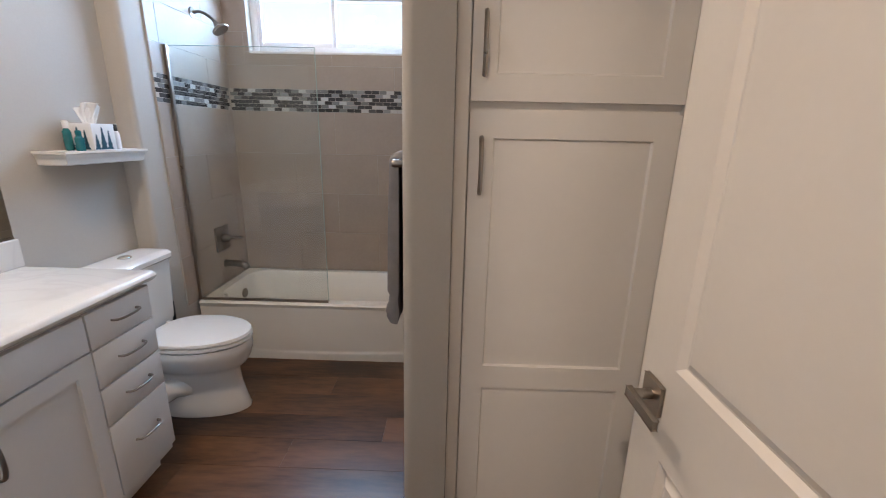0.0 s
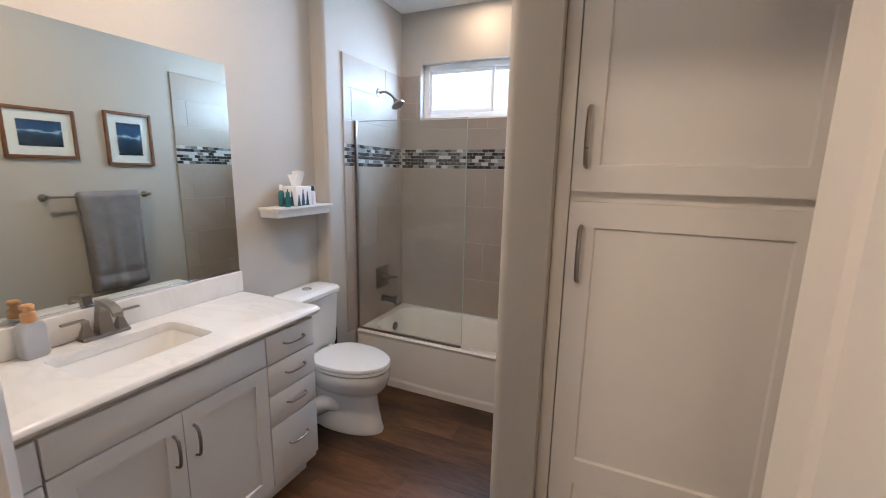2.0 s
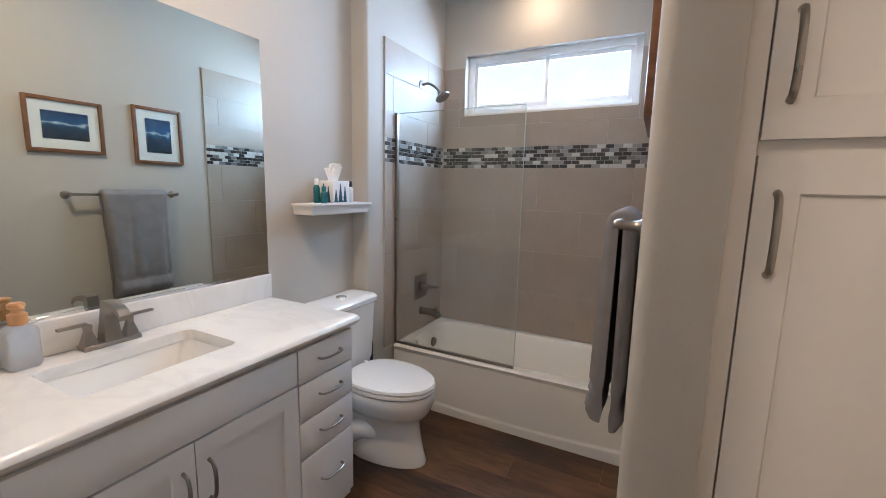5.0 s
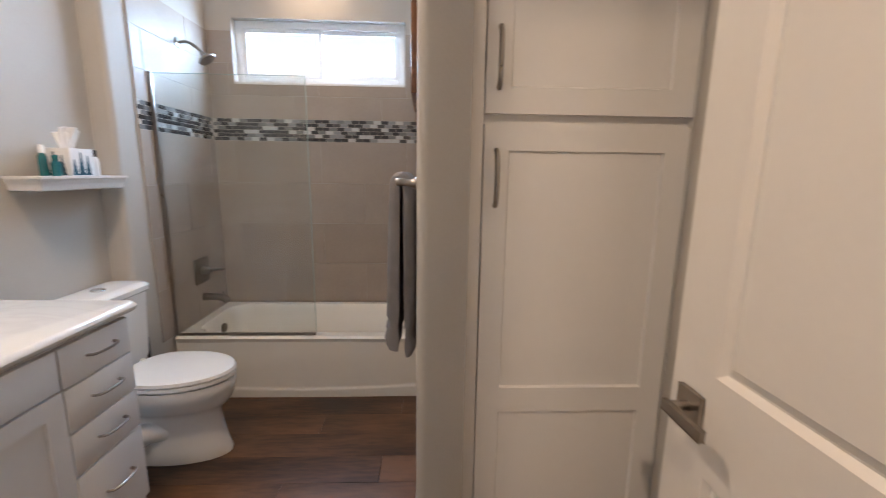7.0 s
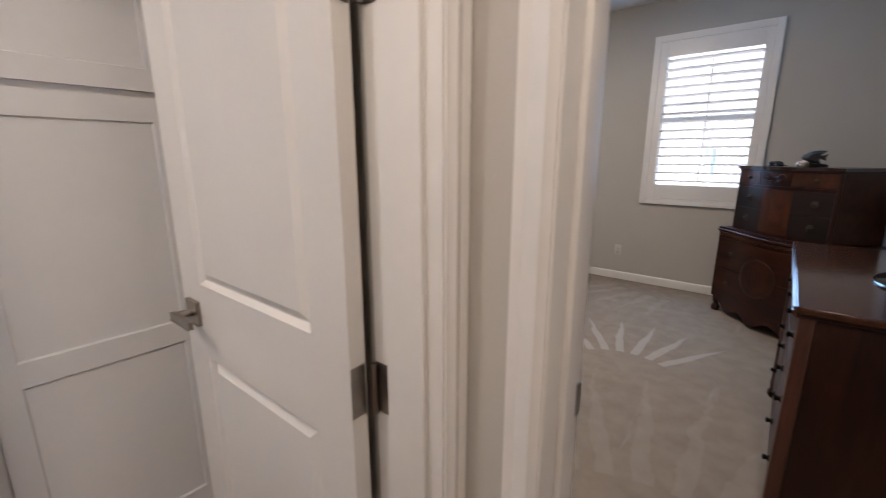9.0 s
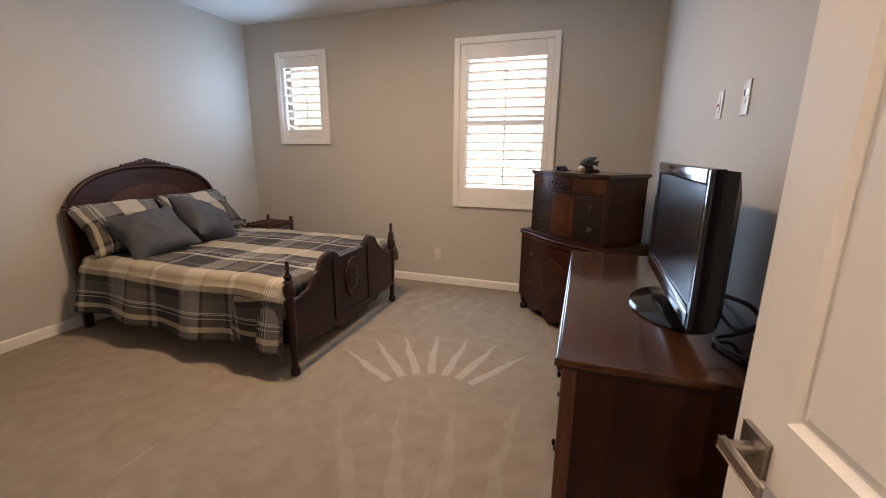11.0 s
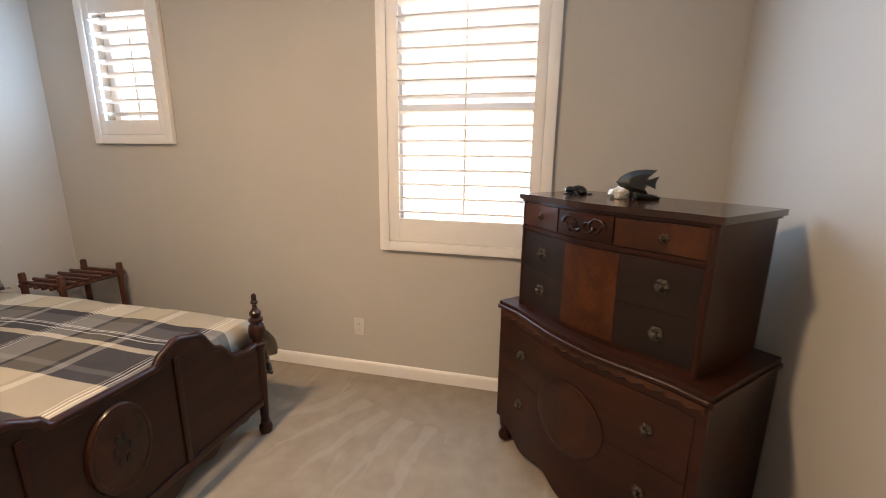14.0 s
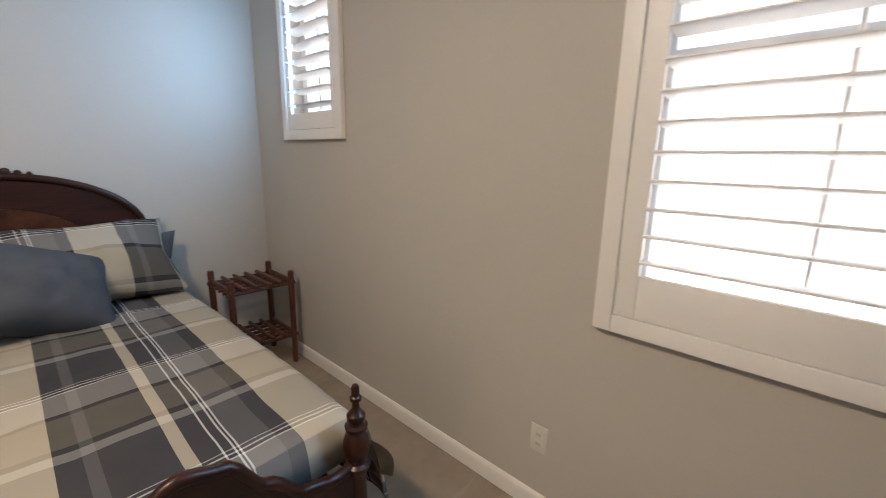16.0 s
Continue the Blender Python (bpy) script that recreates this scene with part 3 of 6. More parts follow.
def skirting(name, a, b, normal):
    """A baseboard with an eased top from a to b; normal points into the room."""
    a, b, n = Vector(a), Vector(b), Vector(normal)
    prof = [(0, 0), (0.013, 0), (0.013, 0.066), (0.010, 0.078), (0.004, 0.084), (0, 0.084)]
    bm = bmesh.new()
    rows = [[bm.verts.new(p + n * d + Vector((0, 0, z))) for d, z in prof] for p in (a, b)]
    for i in range(len(prof)):
        j = (i + 1) % len(prof)
        bm.faces.new((rows[0][i], rows[0][j], rows[1][j], rows[1][i]))
    bm.faces.new(rows[0])
    bm.faces.new(rows[1])
    return structure(name, bm, TRIM, "white painted baseboard")


skirting("baseboard_east", (BX1, BY0, 0), (BX1, BY1, 0), (-1, 0, 0))
skirting("baseboard_south", (BX0, BY0, 0), (BX1 - 0.014, BY0, 0), (0, 1, 0))
skirting("baseboard_bed_north", (BX0, BY1, 0), (BX1 - 0.014, BY1, 0), (0, -1, 0))
skirting("baseboard_towel", (TX, 0.99, -0.004), (TX, 2.34, -0.004), (-1, 0, 0))
skirting("baseboard_between", (BX0, -0.19, 0), (BX0, BY1 - 0.014, 0), (1, 0, 0))


def door_set(name, along, a0, a1, f0, f1, stop, label, last=0.057):
    """Jambs, head, stop and moulded casings of a doorway in a wall; last is the width of the casing at a1."""
    e = thing(name, (a0, f0, 0) if along == "x" else (f0, a0, 0), label, "doorframe")
    tagged(e, kind="structure")

    def bx(p0, p1, q0, q1, z0, z1, bev=0.002):
        return box(bmesh.new(), (p0, q0, z0), (p1, q1, z1), bev) if along == "x" else box(bmesh.new(), (q0, p0, z0), (q1, p1, z1), bev)
    part("jamb", bx(a0 - 0.018, a0, f0 - 0.002, f1 + 0.002, 0, DOOR_H), TRIM, e)
    part("jamb", bx(a1, a1 + 0.018, f0 - 0.002, f1 + 0.002, 0, DOOR_H), TRIM, e)
    part("head", bx(a0, a1, f0 - 0.002, f1 + 0.002, DOOR_H, DOOR_H + 0.018), TRIM, e)
    for p0, p1 in ((a0, a0 + 0.011), (a1 - 0.011, a1)):
        part("stop", bx(p0, p1, *stop, 0, DOOR_H, 0.003), TRIM, e)
    for face, sign in ((f0, -1), (f1, 1)):
        for edge, way in ((a0, -1), (a1, 1)):
            w = 0.057 if way < 0 else last
            steps = [(0.004, 0), (0.004, 0.006), (0.010, 0.009), (0.016, 0.0155), (w - 0.024, 0.0155), (w - 0.015, 0.012), (w - 0.004, 0.0165), (w, 0.0165), (w, 0)]
            bm = bmesh.new()
            pts = [(edge + way * u, face + sign * d) for u, d in steps]
            if along == "y":
                pts = [(q, p) for p, q in pts]
            prism(bm, pts, 0, DOOR_H + 0.06)
            part("casing", bm, TRIM, e)
        part("casing", bx(a0 - 0.001, a1 + 0.001, *sorted((face, face + sign * 0.0155)), DOOR_H + 0.006, DOOR_H + 0.06), TRIM, e)
    return e


bath_frame = door_set("door_frame_bathroom", "x", *BATH_DOOR, DY0, DY1, (DY0 + 0.03, DY1 - 0.04), "white painted jamb and moulded casing of the bathroom doorway", 0.046)
bed_frame = door_set("door_frame_bedroom", "y", *BED_DOOR, EX, BX0, (EX + 0.05, BX0 - 0.04), "white painted jamb and moulded casing of the bedroom doorway")
part("strike_plate", box(bmesh.new(), (0.632, -0.2600, 0.905), (0.661, -0.2565, 0.965), 0.001), NICKEL, bed_frame, "brushed nickel strike plate")


def lever(parent, at, normal, along, grip=0.115):
    """A square rose and a flat lever; normal points out of the leaf, along toward the lever's tip."""
    at, n, d = Vector(at), Vector(normal), Vector(along)
    z = Vector((0, 0, 1))
    bm = bmesh.new()

    def slab(c, hu, hn, hz):
        made = bmesh.ops.create_cube(bm, size=1)["verts"]
        for v in made:
            v.co = c + d * v.co.x * 2 * hu + n * v.co.y * 2 * hn + z * v.co.z * 2 * hz
        bmesh.ops.bevel(bm, geom=list({e for v in made for e in v.link_edges}), offset=0.0015, segments=2, affect="EDGES")
    slab(at + n * 0.005, 0.033, 0.005, 0.033)
    rose = part("rose", bm, NICKEL, parent, "square brushed nickel rose")
    bm = bmesh.new()
    tube(bm, [at + n * 0.008, at + n * 0.05], 0.011, 12)
    slab(at + n * 0.052 + d * (grip / 2 - 0.012), grip / 2, 0.005, 0.010)
    part("lever", bm, NICKEL, rose, "flat brushed nickel lever")


def swing_door(name, hinge, width, angle, face_dir, label, height=2.43):
    """A two-panel door leaf turned about its hinge. In its own axes it runs along x from the hinge; y is its thickness."""
    e = thing(name, hinge, label, "door", rz=angle, own=True)
    t0, t1 = (0.0, -0.035) if face_dir < 0 else (0.0, 0.035)
    w = width
    bm = bmesh.new()
    panelled(bm, 0.008, w, 0.012, height, t0, t1, [(0.12, w - 0.12, 0.22, 0.803), (0.12, w - 0.12, 1.011, height - 0.13)], 0.012, 0.012, "y", True, 0.018)
    part("leaf", bm, DOORP, e, smooth=False)
    for n, f in ((-1, min(t0, t1)), (1, max(t0, t1))):
        lever(e, (w - 0.068, f, 0.925), (0, n, 0), (-1, 0, 0))
    for hz in (0.24, 0.925, 1.61, 2.295):
        bm = bmesh.new()
        tube(bm, [(-0.006, 0.006 * (1 if t1 < 0 else -1), hz - 0.05), (-0.006, 0.006 * (1 if t1 < 0 else -1), hz + 0.05)], 0.0065, 10)
        part("hinge_knuckle", bm, NICKEL, e, "brushed nickel hinge knuckle")
        part("hinge_leaf", box(bmesh.new(), (0.006, min(t0, t1) + 0.003, hz - 0.05), (0.0085, max(t0, t1), hz + 0.05), 0.0008, 1), NICKEL, e)
        part("hinge_leaf", box(bmesh.new(), (-0.036, (t1 < 0) * 0.0145 - 0.0165, hz - 0.05), (-0.003, (t1 < 0) * 0.0185 - 0.0145, hz + 0.05), 0.0008, 1), NICKEL, e)
    return e


# both doors stand open into their rooms
bath_door = swing_door("door_bathroom", (0.457, 0.052, 0), 0.732, 91.2, 1, "white two-panel door standing open with a nickel lever")
bed_door = swing_door("door_bedroom", (0.668, -1.015, 0), 0.75, 9.5, -1, "white two-panel door standing open against the dresser with a nickel lever")


# ---- windows ----
def slider_window():
    x0, x1, z0, z1 = BATH_WIN
    e = thing("window_bathroom", ((x0 + x1) / 2, NY, z0), "white vinyl sliding window with two clear panes", "window")
    tagged(e, kind="structure")
    ya, yb = NY + 0.055, NY + 0.11
    f = 0.045
    part("window_frame", boxes(((x0, ya, z0), (x0 + f, yb, z1)), ((x1 - f, ya, z0), (x1, yb, z1)), ((x0 + f, ya, z0), (x1 - f, yb, z0 + f)), ((x0 + f, ya, z1 - f), (x1 - f, yb, z1)), bev=0.003), VINYL, e)
    part("window_sill", box(bmesh.new(), (x0, NY - 0.012, z0 - 0.012), (x1, ya, z0 + 0.004), 0.003), TRIM, e, "white sill")
    xm = (x0 + x1) / 2 - 0.012
    for a, b, dy in ((x0 + f, xm + 0.02, 0.018), (xm - 0.02, x1 - f, 0.034)):
        s = 0.03
        sash = part("sash", boxes(((a, ya + dy - 0.012, z0 + f), (a + s, ya + dy + 0.002, z1 - f)), ((b - s, ya + dy - 0.012, z0 + f), (b, ya + dy + 0.002, z1 - f)),
                                  ((a + s, ya + dy - 0.012, z0 + f), (b - s, ya + dy + 0.002, z0 + f + s)), ((a + s, ya + dy - 0.012, z1 - f - s), (b - s, ya + dy + 0.002, z1 - f)), bev=0.002), VINYL, e)
        pane = part("pane", boxes(((a + s, ya + dy - 0.007, z0 + f + s), (b - s, ya + dy - 0.003, z1 - f - s))), PANE, sash)
        pane.visible_shadow = False
    return e


slider_window()


def shutter_window(name, hole, outer, light, centre_bar, label):
    """A hung window with a plantation shutter in a flat frame on the wall. hole, outer, light: y0, y1, z0, z1."""
    e = thing(name, (BX1, (hole[0] + hole[1]) / 2, hole[2]), label, "window")
    tagged(e, kind="structure")
    y0, y1, z0, z1 = hole
    xa, xb, f = BX1 + 0.09, BX1 + 0.15, 0.05
    for p, q in (((xa, y0, z0), (xb, y0 + f, z1)), ((xa, y1 - f, z0), (xb, y1, z1)), ((xa, y0 + f, z0), (xb, y1 - f, z0 + f)), ((xa, y0 + f, z1 - f), (xb, y1 - f, z1))):
        part("window_frame", box(bmesh.new(), p, q, 0.003), VINYL, e)
    zm = (z0 + z1) / 2 + (0.03 if centre_bar else 0)
    if centre_bar:
        part("meeting_rail", box(bmesh.new(), (xa + 0.01, y0 + f, zm - 0.025), (xb - 0.01, y1 - f, zm + 0.025), 0.003), VINYL, e)
        for lo, hi in ((z0 + f, zm - 0.025), (zm + 0.025, z1 - f)):
            p = part("pane", boxes(((xa + 0.028, y0 + f, lo), (xa + 0.032, y1 - f, hi))), PANE, e)
            p.visible_shadow = False
    else:
        p = part("pane", boxes(((xa + 0.028, y0 + f, z0 + f), (xa + 0.032, y1 - f, z1 - f))), PANE, e)
        p.visible_shadow = False
    # shutter frame on the wall
    a0, a1, b0, b1 = outer
    w = 0.058
    x0, x1 = BX1 - 0.030, BX1 - 0.001
    for p, q in (((x0, a0, b0), (x1, a0 + w, b1)), ((x0, a1 - w, b0), (x1, a1, b1)), ((x0, a0 + w, b0), (x1, a1 - w, b0 + w)), ((x0, a0 + w, b1 - w), (x1, a1 - w, b1))):
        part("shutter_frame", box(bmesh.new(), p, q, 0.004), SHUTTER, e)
    # the panel: stiles, rails, louvres and tilt rod
    g = 0.002
    p0, p1, q0, q1 = a0 + w + g, a1 - w - g, b0 + w + g, b1 - w - g
    l0, l1, m0, m1 = light
    xs0, xs1 = BX1 - 0.025, BX1 - 0.003
    for s0, s1 in ((p0, l0), (l1, p1)):
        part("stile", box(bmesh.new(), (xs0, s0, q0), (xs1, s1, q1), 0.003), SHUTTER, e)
    for r0, r1 in ((q0, m0), (m1, q1)):
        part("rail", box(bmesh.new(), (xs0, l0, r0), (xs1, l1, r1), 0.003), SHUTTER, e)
    for hz in (b0 + 0.28, (b0 + b1) / 2, b1 - 0.28):
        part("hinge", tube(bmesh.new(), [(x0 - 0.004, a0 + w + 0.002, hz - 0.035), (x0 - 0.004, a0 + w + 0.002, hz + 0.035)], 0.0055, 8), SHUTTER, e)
    n = max(3, round((m1 - m0) / 0.0795))
    pitch = (m1 - m0) / n
    half, th = 0.0445, 0.0056
    slat = bmesh.new()
    tilt = radians(-7)
    oval = []
    for k in range(16):
        c, s = math.cos(2 * math.pi * (k + 0.5) / 16), math.sin(2 * math.pi * (k + 0.5) / 16)
        c, s = half * math.copysign(abs(c) ** 0.7, c), th * math.copysign(abs(s) ** 0.42, s)
        oval.append((c * math.cos(tilt) - s * math.sin(tilt), c * math.sin(tilt) + s * math.cos(tilt)))
    prism(slat, oval, l0 + 0.002, l1 - 0.002, "y")
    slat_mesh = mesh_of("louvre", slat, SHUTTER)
    xc = (xs0 + xs1) / 2 + 0.012
    for k in range(n):
        ob = new("louvre", slat_mesh)
        ob.parent = e
        ob.matrix_parent_inverse = e.matrix_basis.inverted()
        ob.location = (xc, 0, m0 + pitch * (k + 0.5))
    ym = (l0 + l1) / 2
    rod = bmesh.new()
    tube(rod, [(xc + half + 0.004, ym, m0 + 0.02), (xc + half + 0.004, ym, m1 - 0.02)], 0.0065, 8)
    for k in range(n):
        box(rod, (xc + half - 0.004, ym - 0.002, m0 + pitch * (k + 0.5) - 0.003), (xc + half + 0.003, ym + 0.002, m0 + pitch * (k + 0.5) + 0.003))
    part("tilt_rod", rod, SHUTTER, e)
    return e


shutter_window("window_bedroom_large", BIG_WIN, (-0.294, 0.694, 0.86, 2.459), (-0.178, 0.570, 1.056, 2.265), True, "tall hung window behind an open white plantation shutter")
shutter_window("window_bedroom_small", SMALL_WIN, (2.132, 2.790, 1.482, 2.46), (2.234, 2.678, 1.635, 2.295), False, "small square window behind an open white plantation shutter")


# ---- bathroom: bathtub alcove ----
def loop_at(x0, x1, y0, y1, z, r, n=6):
    out = []
    for cx, cy, a0 in ((x1 - r, y1 - r, 0), (x0 + r, y1 - r, 90), (x0 + r, y0 + r, 180), (x1 - r, y0 + r, 270)):
        for k in range(n + 1):
            w = radians(a0 + 90 * k / n)
            out.append((cx + r * math.cos(w), cy + r * math.sin(w), z))
    return out


def bridge(bm, loops, cap_last=True, cap_first=False):
    rings = [[bm.verts.new(p) for p in lp] for lp in loops]
    for a, b in zip(rings, rings[1:]):
        for i in range(len(a)):
            j = (i + 1) % len(a)
            bm.faces.new((a[i], a[j], b[j], b[i]))
    if cap_last:
        bm.faces.new(rings[-1])
    if cap_first:
        bm.faces.new(rings[0])
    return bm


def bathtub():
    x0, x1, y0, y1, top = -1.628, TX - 0.002, 2.345, 3.028, 0.396
    e = thing("bathtub", ((x0 + x1) / 2, y0, 0), "almond enamel alcove bathtub with a bowed apron line", "bathtub")
    bm = bmesh.new()
    bridge(bm, [loop_at(x0, x1, y0 + 0.012, y1, top - 0.04, 0.004), loop_at(x0, x1, y0, y1, top - 0.012, 0.006), loop_at(x0 + 0.004, x1 - 0.004, y0 + 0.012, y1, top, 0.01),
                loop_at(x0 + 0.065, x1 - 0.085, y0 + 0.075, y1 - 0.045, top, 0.14), loop_at(x0 + 0.08, x1 - 0.10, y0 + 0.09, y1 - 0.06, top - 0.02, 0.14),
                loop_at(x0 + 0.11, x1 - 0.20, y0 + 0.13, y1 - 0.10, 0.12, 0.14), loop_at(x0 + 0.16, x1 - 0.28, y0 + 0.18, y1 - 0.15, 0.08, 0.10)])
    part("basin", bm, TUBM, e)
    # the apron, its lower edge stepped out under a bowed line
    bm = bmesh.new()
    n = 28

    def place(u, v):
        x = x0 + (x1 - x0) * u
        line = 0.052 + 0.028 * (2 * u - 1) ** 2
        z = v * (top - 0.02)
        step = 1 / (1 + math.exp((z - line) * 400))
        return (x, y0 + 0.014 - 0.006 * step - 0.004 * math.sin(math.pi * u), z)
    grid_sheet(bm, n, 60, place)
    part("apron", bm, TUBM, e)
    bm = bmesh.new()
    lathe(bm, [(0.001, 0.0), (0.034, 0.0), (0.036, 0.006), (0.030, 0.012), (0.012, 0.013), (0.001, 0.013)], (x0 + 0.094, 2.74, 0.30), 20, "x")
    part("overflow_plate", bm, SHOWERMETAL, e, "brushed nickel overflow plate")
    return e


bathtub()


def tile_field(name, axis, face, a0, a1, z0, z1, first, holes, label):
    """Large tiles in running courses on one alcove wall, each a piece over a grout bed. axis: the way that the courses run."""
    out = 1 if (axis == "y" and face < -1) else -1
    bed = bmesh.new()
    if axis == "x":
        wall_with_holes(bed, "x", a0, a1, face + 0.0085, face - 0.0008, z0, z1, holes)
    else:
        wall_with_holes(bed, "y", a0, a1, face - 0.0085 * out, face + 0.0008 * out, z0, z1, holes)
    bed_ob = solid(name, bed, GROUT, label, "structure", "structure")
    g = 0.0011
    cache = {}

    def put(u0, u1, w0, w1):
        u0, u1 = max(u0, a0), min(u1, a1)
        cut = [(u0, u1, w0, w1)]
        for h0, h1, k0, k1 in holes:
            nxt = []
            for c0, c1, e0, e1 in cut:
                if c1 <= h0 or c0 >= h1 or e1 <= k0 or e0 >= k1:
                    nxt.append((c0, c1, e0, e1))
                    continue
                if e0 < k0:
                    nxt.append((c0, c1, e0, k0))
                if e1 > k1:
                    nxt.append((c0, c1, k1, e1))
                lo, hi = max(e0, k0), min(e1, k1)
                if c0 < h0:
                    nxt.append((c0, h0, lo, hi))
                if c1 > h1:
                    nxt.append((h1, c1, lo, hi))
            cut = nxt
        for c0, c1, e0, e1 in cut:
            if c1 - c0 < 0.012 or e1 - e0 < 0.008:
                continue
            w, h = c1 - c0 - 2 * g, e1 - e0 - 2 * g
            key = (round(w, 3), round(h, 3))
            if key not in cache:
                t = bmesh.new()
                if axis == "x":
                    box(t, (-w / 2, -0.0025, -h / 2), (w / 2, 0.0025, h / 2), 0.0012, 1)
                else:
                    box(t, (-0.0025, -w / 2, -h / 2), (0.0025, w / 2, h / 2), 0.0012, 1)
                cache[key] = mesh_of("tile", t, TILE, False)
            jit = random.uniform(-0.0004, 0.0004)
            c = ((c0 + c1) / 2, face + jit, (e0 + e1) / 2) if axis == "x" else (face + jit, (c0 + c1) / 2, (e0 + e1) / 2)
            piece("tile", cache[key], c, bed_ob)
    joints = [0.40, 0.70, 1.0, 1.292, 1.585]
    for k in range(len(joints) - 1):
        start = first + (0.305 if k % 2 else 0.0)
        u = start - 1.83
        while u < a1:
            if u + 0.61 > a0:
                put(u, u + 0.61, joints[k], joints[k + 1])
            u += 0.61
    for k, (w0, w1) in enumerate(((1.735, 1.89), (1.89, 2.10), (2.10, 2.306))):
        u = first - 1.83 + (0.305 if k % 2 else 0.13)
        while u < a1:
            if u + 0.61 > a0:
                put(u, u + 0.61, w0, w1)
            u += 0.61
    # the mosaic band
    rows, rh, tw = 6, 0.15 / 6, 0.052
    small = bmesh.new()
    if axis == "x":
        box(small, (-tw / 2 + 0.0012, -0.003, -rh / 2 + 0.0012), (tw / 2 - 0.0012, 0.003, rh / 2 - 0.0012), 0.001, 1)
    else:
        box(small, (-0.003, -tw / 2 + 0.0012, -rh / 2 + 0.0012), (0.003, tw / 2 - 0.0012, rh / 2 - 0.0012), 0.001, 1)
    sm = mesh_of("mosaic_tile", small, MOSAIC, False)
    for r in range(rows):
        u = a0 + tw / 2 + (tw / 2 if r % 2 else 0)
        while u + tw / 2 <= a1 + 0.002:
            c = (u, face, 1.585 + rh * (r + 0.5)) if axis == "x" else (face, u, 1.585 + rh * (r + 0.5))
            piece("mosaic_tile", sm, c, bed_ob)
            u += tw
    return bed_ob


SHOWER_HEAD_Y = 2.68


def shower_set():
    e = thing("wall_shower", (-1.63, SHOWER_HEAD_Y, 2.10), "brushed nickel shower head on a bent arm", "shower head")
    bm = bmesh.new()
    lathe(bm, [(0.001, 0.0), (0.032, 0.0), (0.030, 0.006), (0.012, 0.010), (0.001, 0.010)], (-1.629, SHOWER_HEAD_Y, 2.125), 20, "x")
    part("flange", bm, SHOWERMETAL, e)
    part("arm", tube(bmesh.new(), curve_pts([(-1.625, SHOWER_HEAD_Y, 2.125), (-1.575, SHOWER_HEAD_Y, 2.13), (-1.525, SHOWER_HEAD_Y, 2.105), (-1.49, SHOWER_HEAD_Y, 2.072)], 6), 0.009, 10), SHOWERMETAL, e)
    bm = bmesh.new()
    lathe(bm, [(0.012, 0.05), (0.018, 0.035), (0.022, 0.022), (0.045, 0.008), (0.052, 0.0), (0.048, -0.008), (0.001, -0.009)], (0, 0, 0), 24)
    bm.transform(pose(-1.465, SHOWER_HEAD_Y, 2.035, 0, -35, 0))
    part("head", bm, NICKEL, e)
    v = thing("shower_valve", (-1.63, 2.70, 0.72), "brushed nickel shower valve with a lever on a square plate", "shower valve")
    part("plate", box(bmesh.new(), (-1.629, 2.615, 0.635), (-1.618, 2.785, 0.805), 0.006, 3), SHOWERMETAL, v)
    bm = lathe(bmesh.new(), [(0.028, 0), (0.028, 0.02), (0.022, 0.045), (0.018, 0.055), (0.001, 0.056)], (-1.618, 2.70, 0.72), 18, "x")
    part("hub", bm, SHOWERMETAL, v)
    part("lever", tube(bmesh.new(), [(-1.575, 2.70, 0.722), (-1.54, 2.698, 0.727), (-1.475, 2.69, 0.732)], [0.013, 0.011, 0.008], 10), SHOWERMETAL, v)
    s = thing("tub_spout", (-1.63, 2.71, 0.53), "brushed nickel tub spout", "tub spout")
    part("spout", tube(bmesh.new(), curve_pts([(-1.629, 2.71, 0.535), (-1.55, 2.71, 0.535), (-1.495, 2.71, 0.525), (-1.478, 2.71, 0.498)], 5), [0.030] + [0.025] * 14 + [0.021], 14, 0.85), SHOWERMETAL, s)
    part("diverter", tube(bmesh.new(), [(-1.50, 2.71, 0.545), (-1.50, 2.71, 0.575)], 0.006, 8), SHOWERMETAL, s)


shower_set()


def shower_screen():
    y = 2.373
    e = thing("shower_screen", (-1.2, y, 0.397), "frameless clear glass tub screen with a slim nickel channel", "shower screen")
    p = part("pane", box(bmesh.new(), (-1.612, y - 0.004, 0.412), (-0.80, y + 0.004, 1.885), 0.002, 2), SHOWER, e)
    p.visible_shadow = False
    part("polished_edge", boxes(((-0.7995, y - 0.004, 0.412), (-0.797, y + 0.004, 1.885)), ((-1.612, y - 0.004, 1.8855), (-0.797, y + 0.004, 1.8875))), GLASSEDGE, e, "pale green polished glass edge")
    part("channel", box(bmesh.new(), (-1.628, y - 0.010, 0.40), (-1.610, y + 0.010, 1.892), 0.003), NICKEL, e)
    part("bottom_rail", box(bmesh.new(), (-1.610, y - 0.007, 0.397), (-0.80, y + 0.007, 0.413), 0.003), NICKEL, e)
    return e


shower_screen()


# ---- bathroom: vanity ----
FX = -1.207


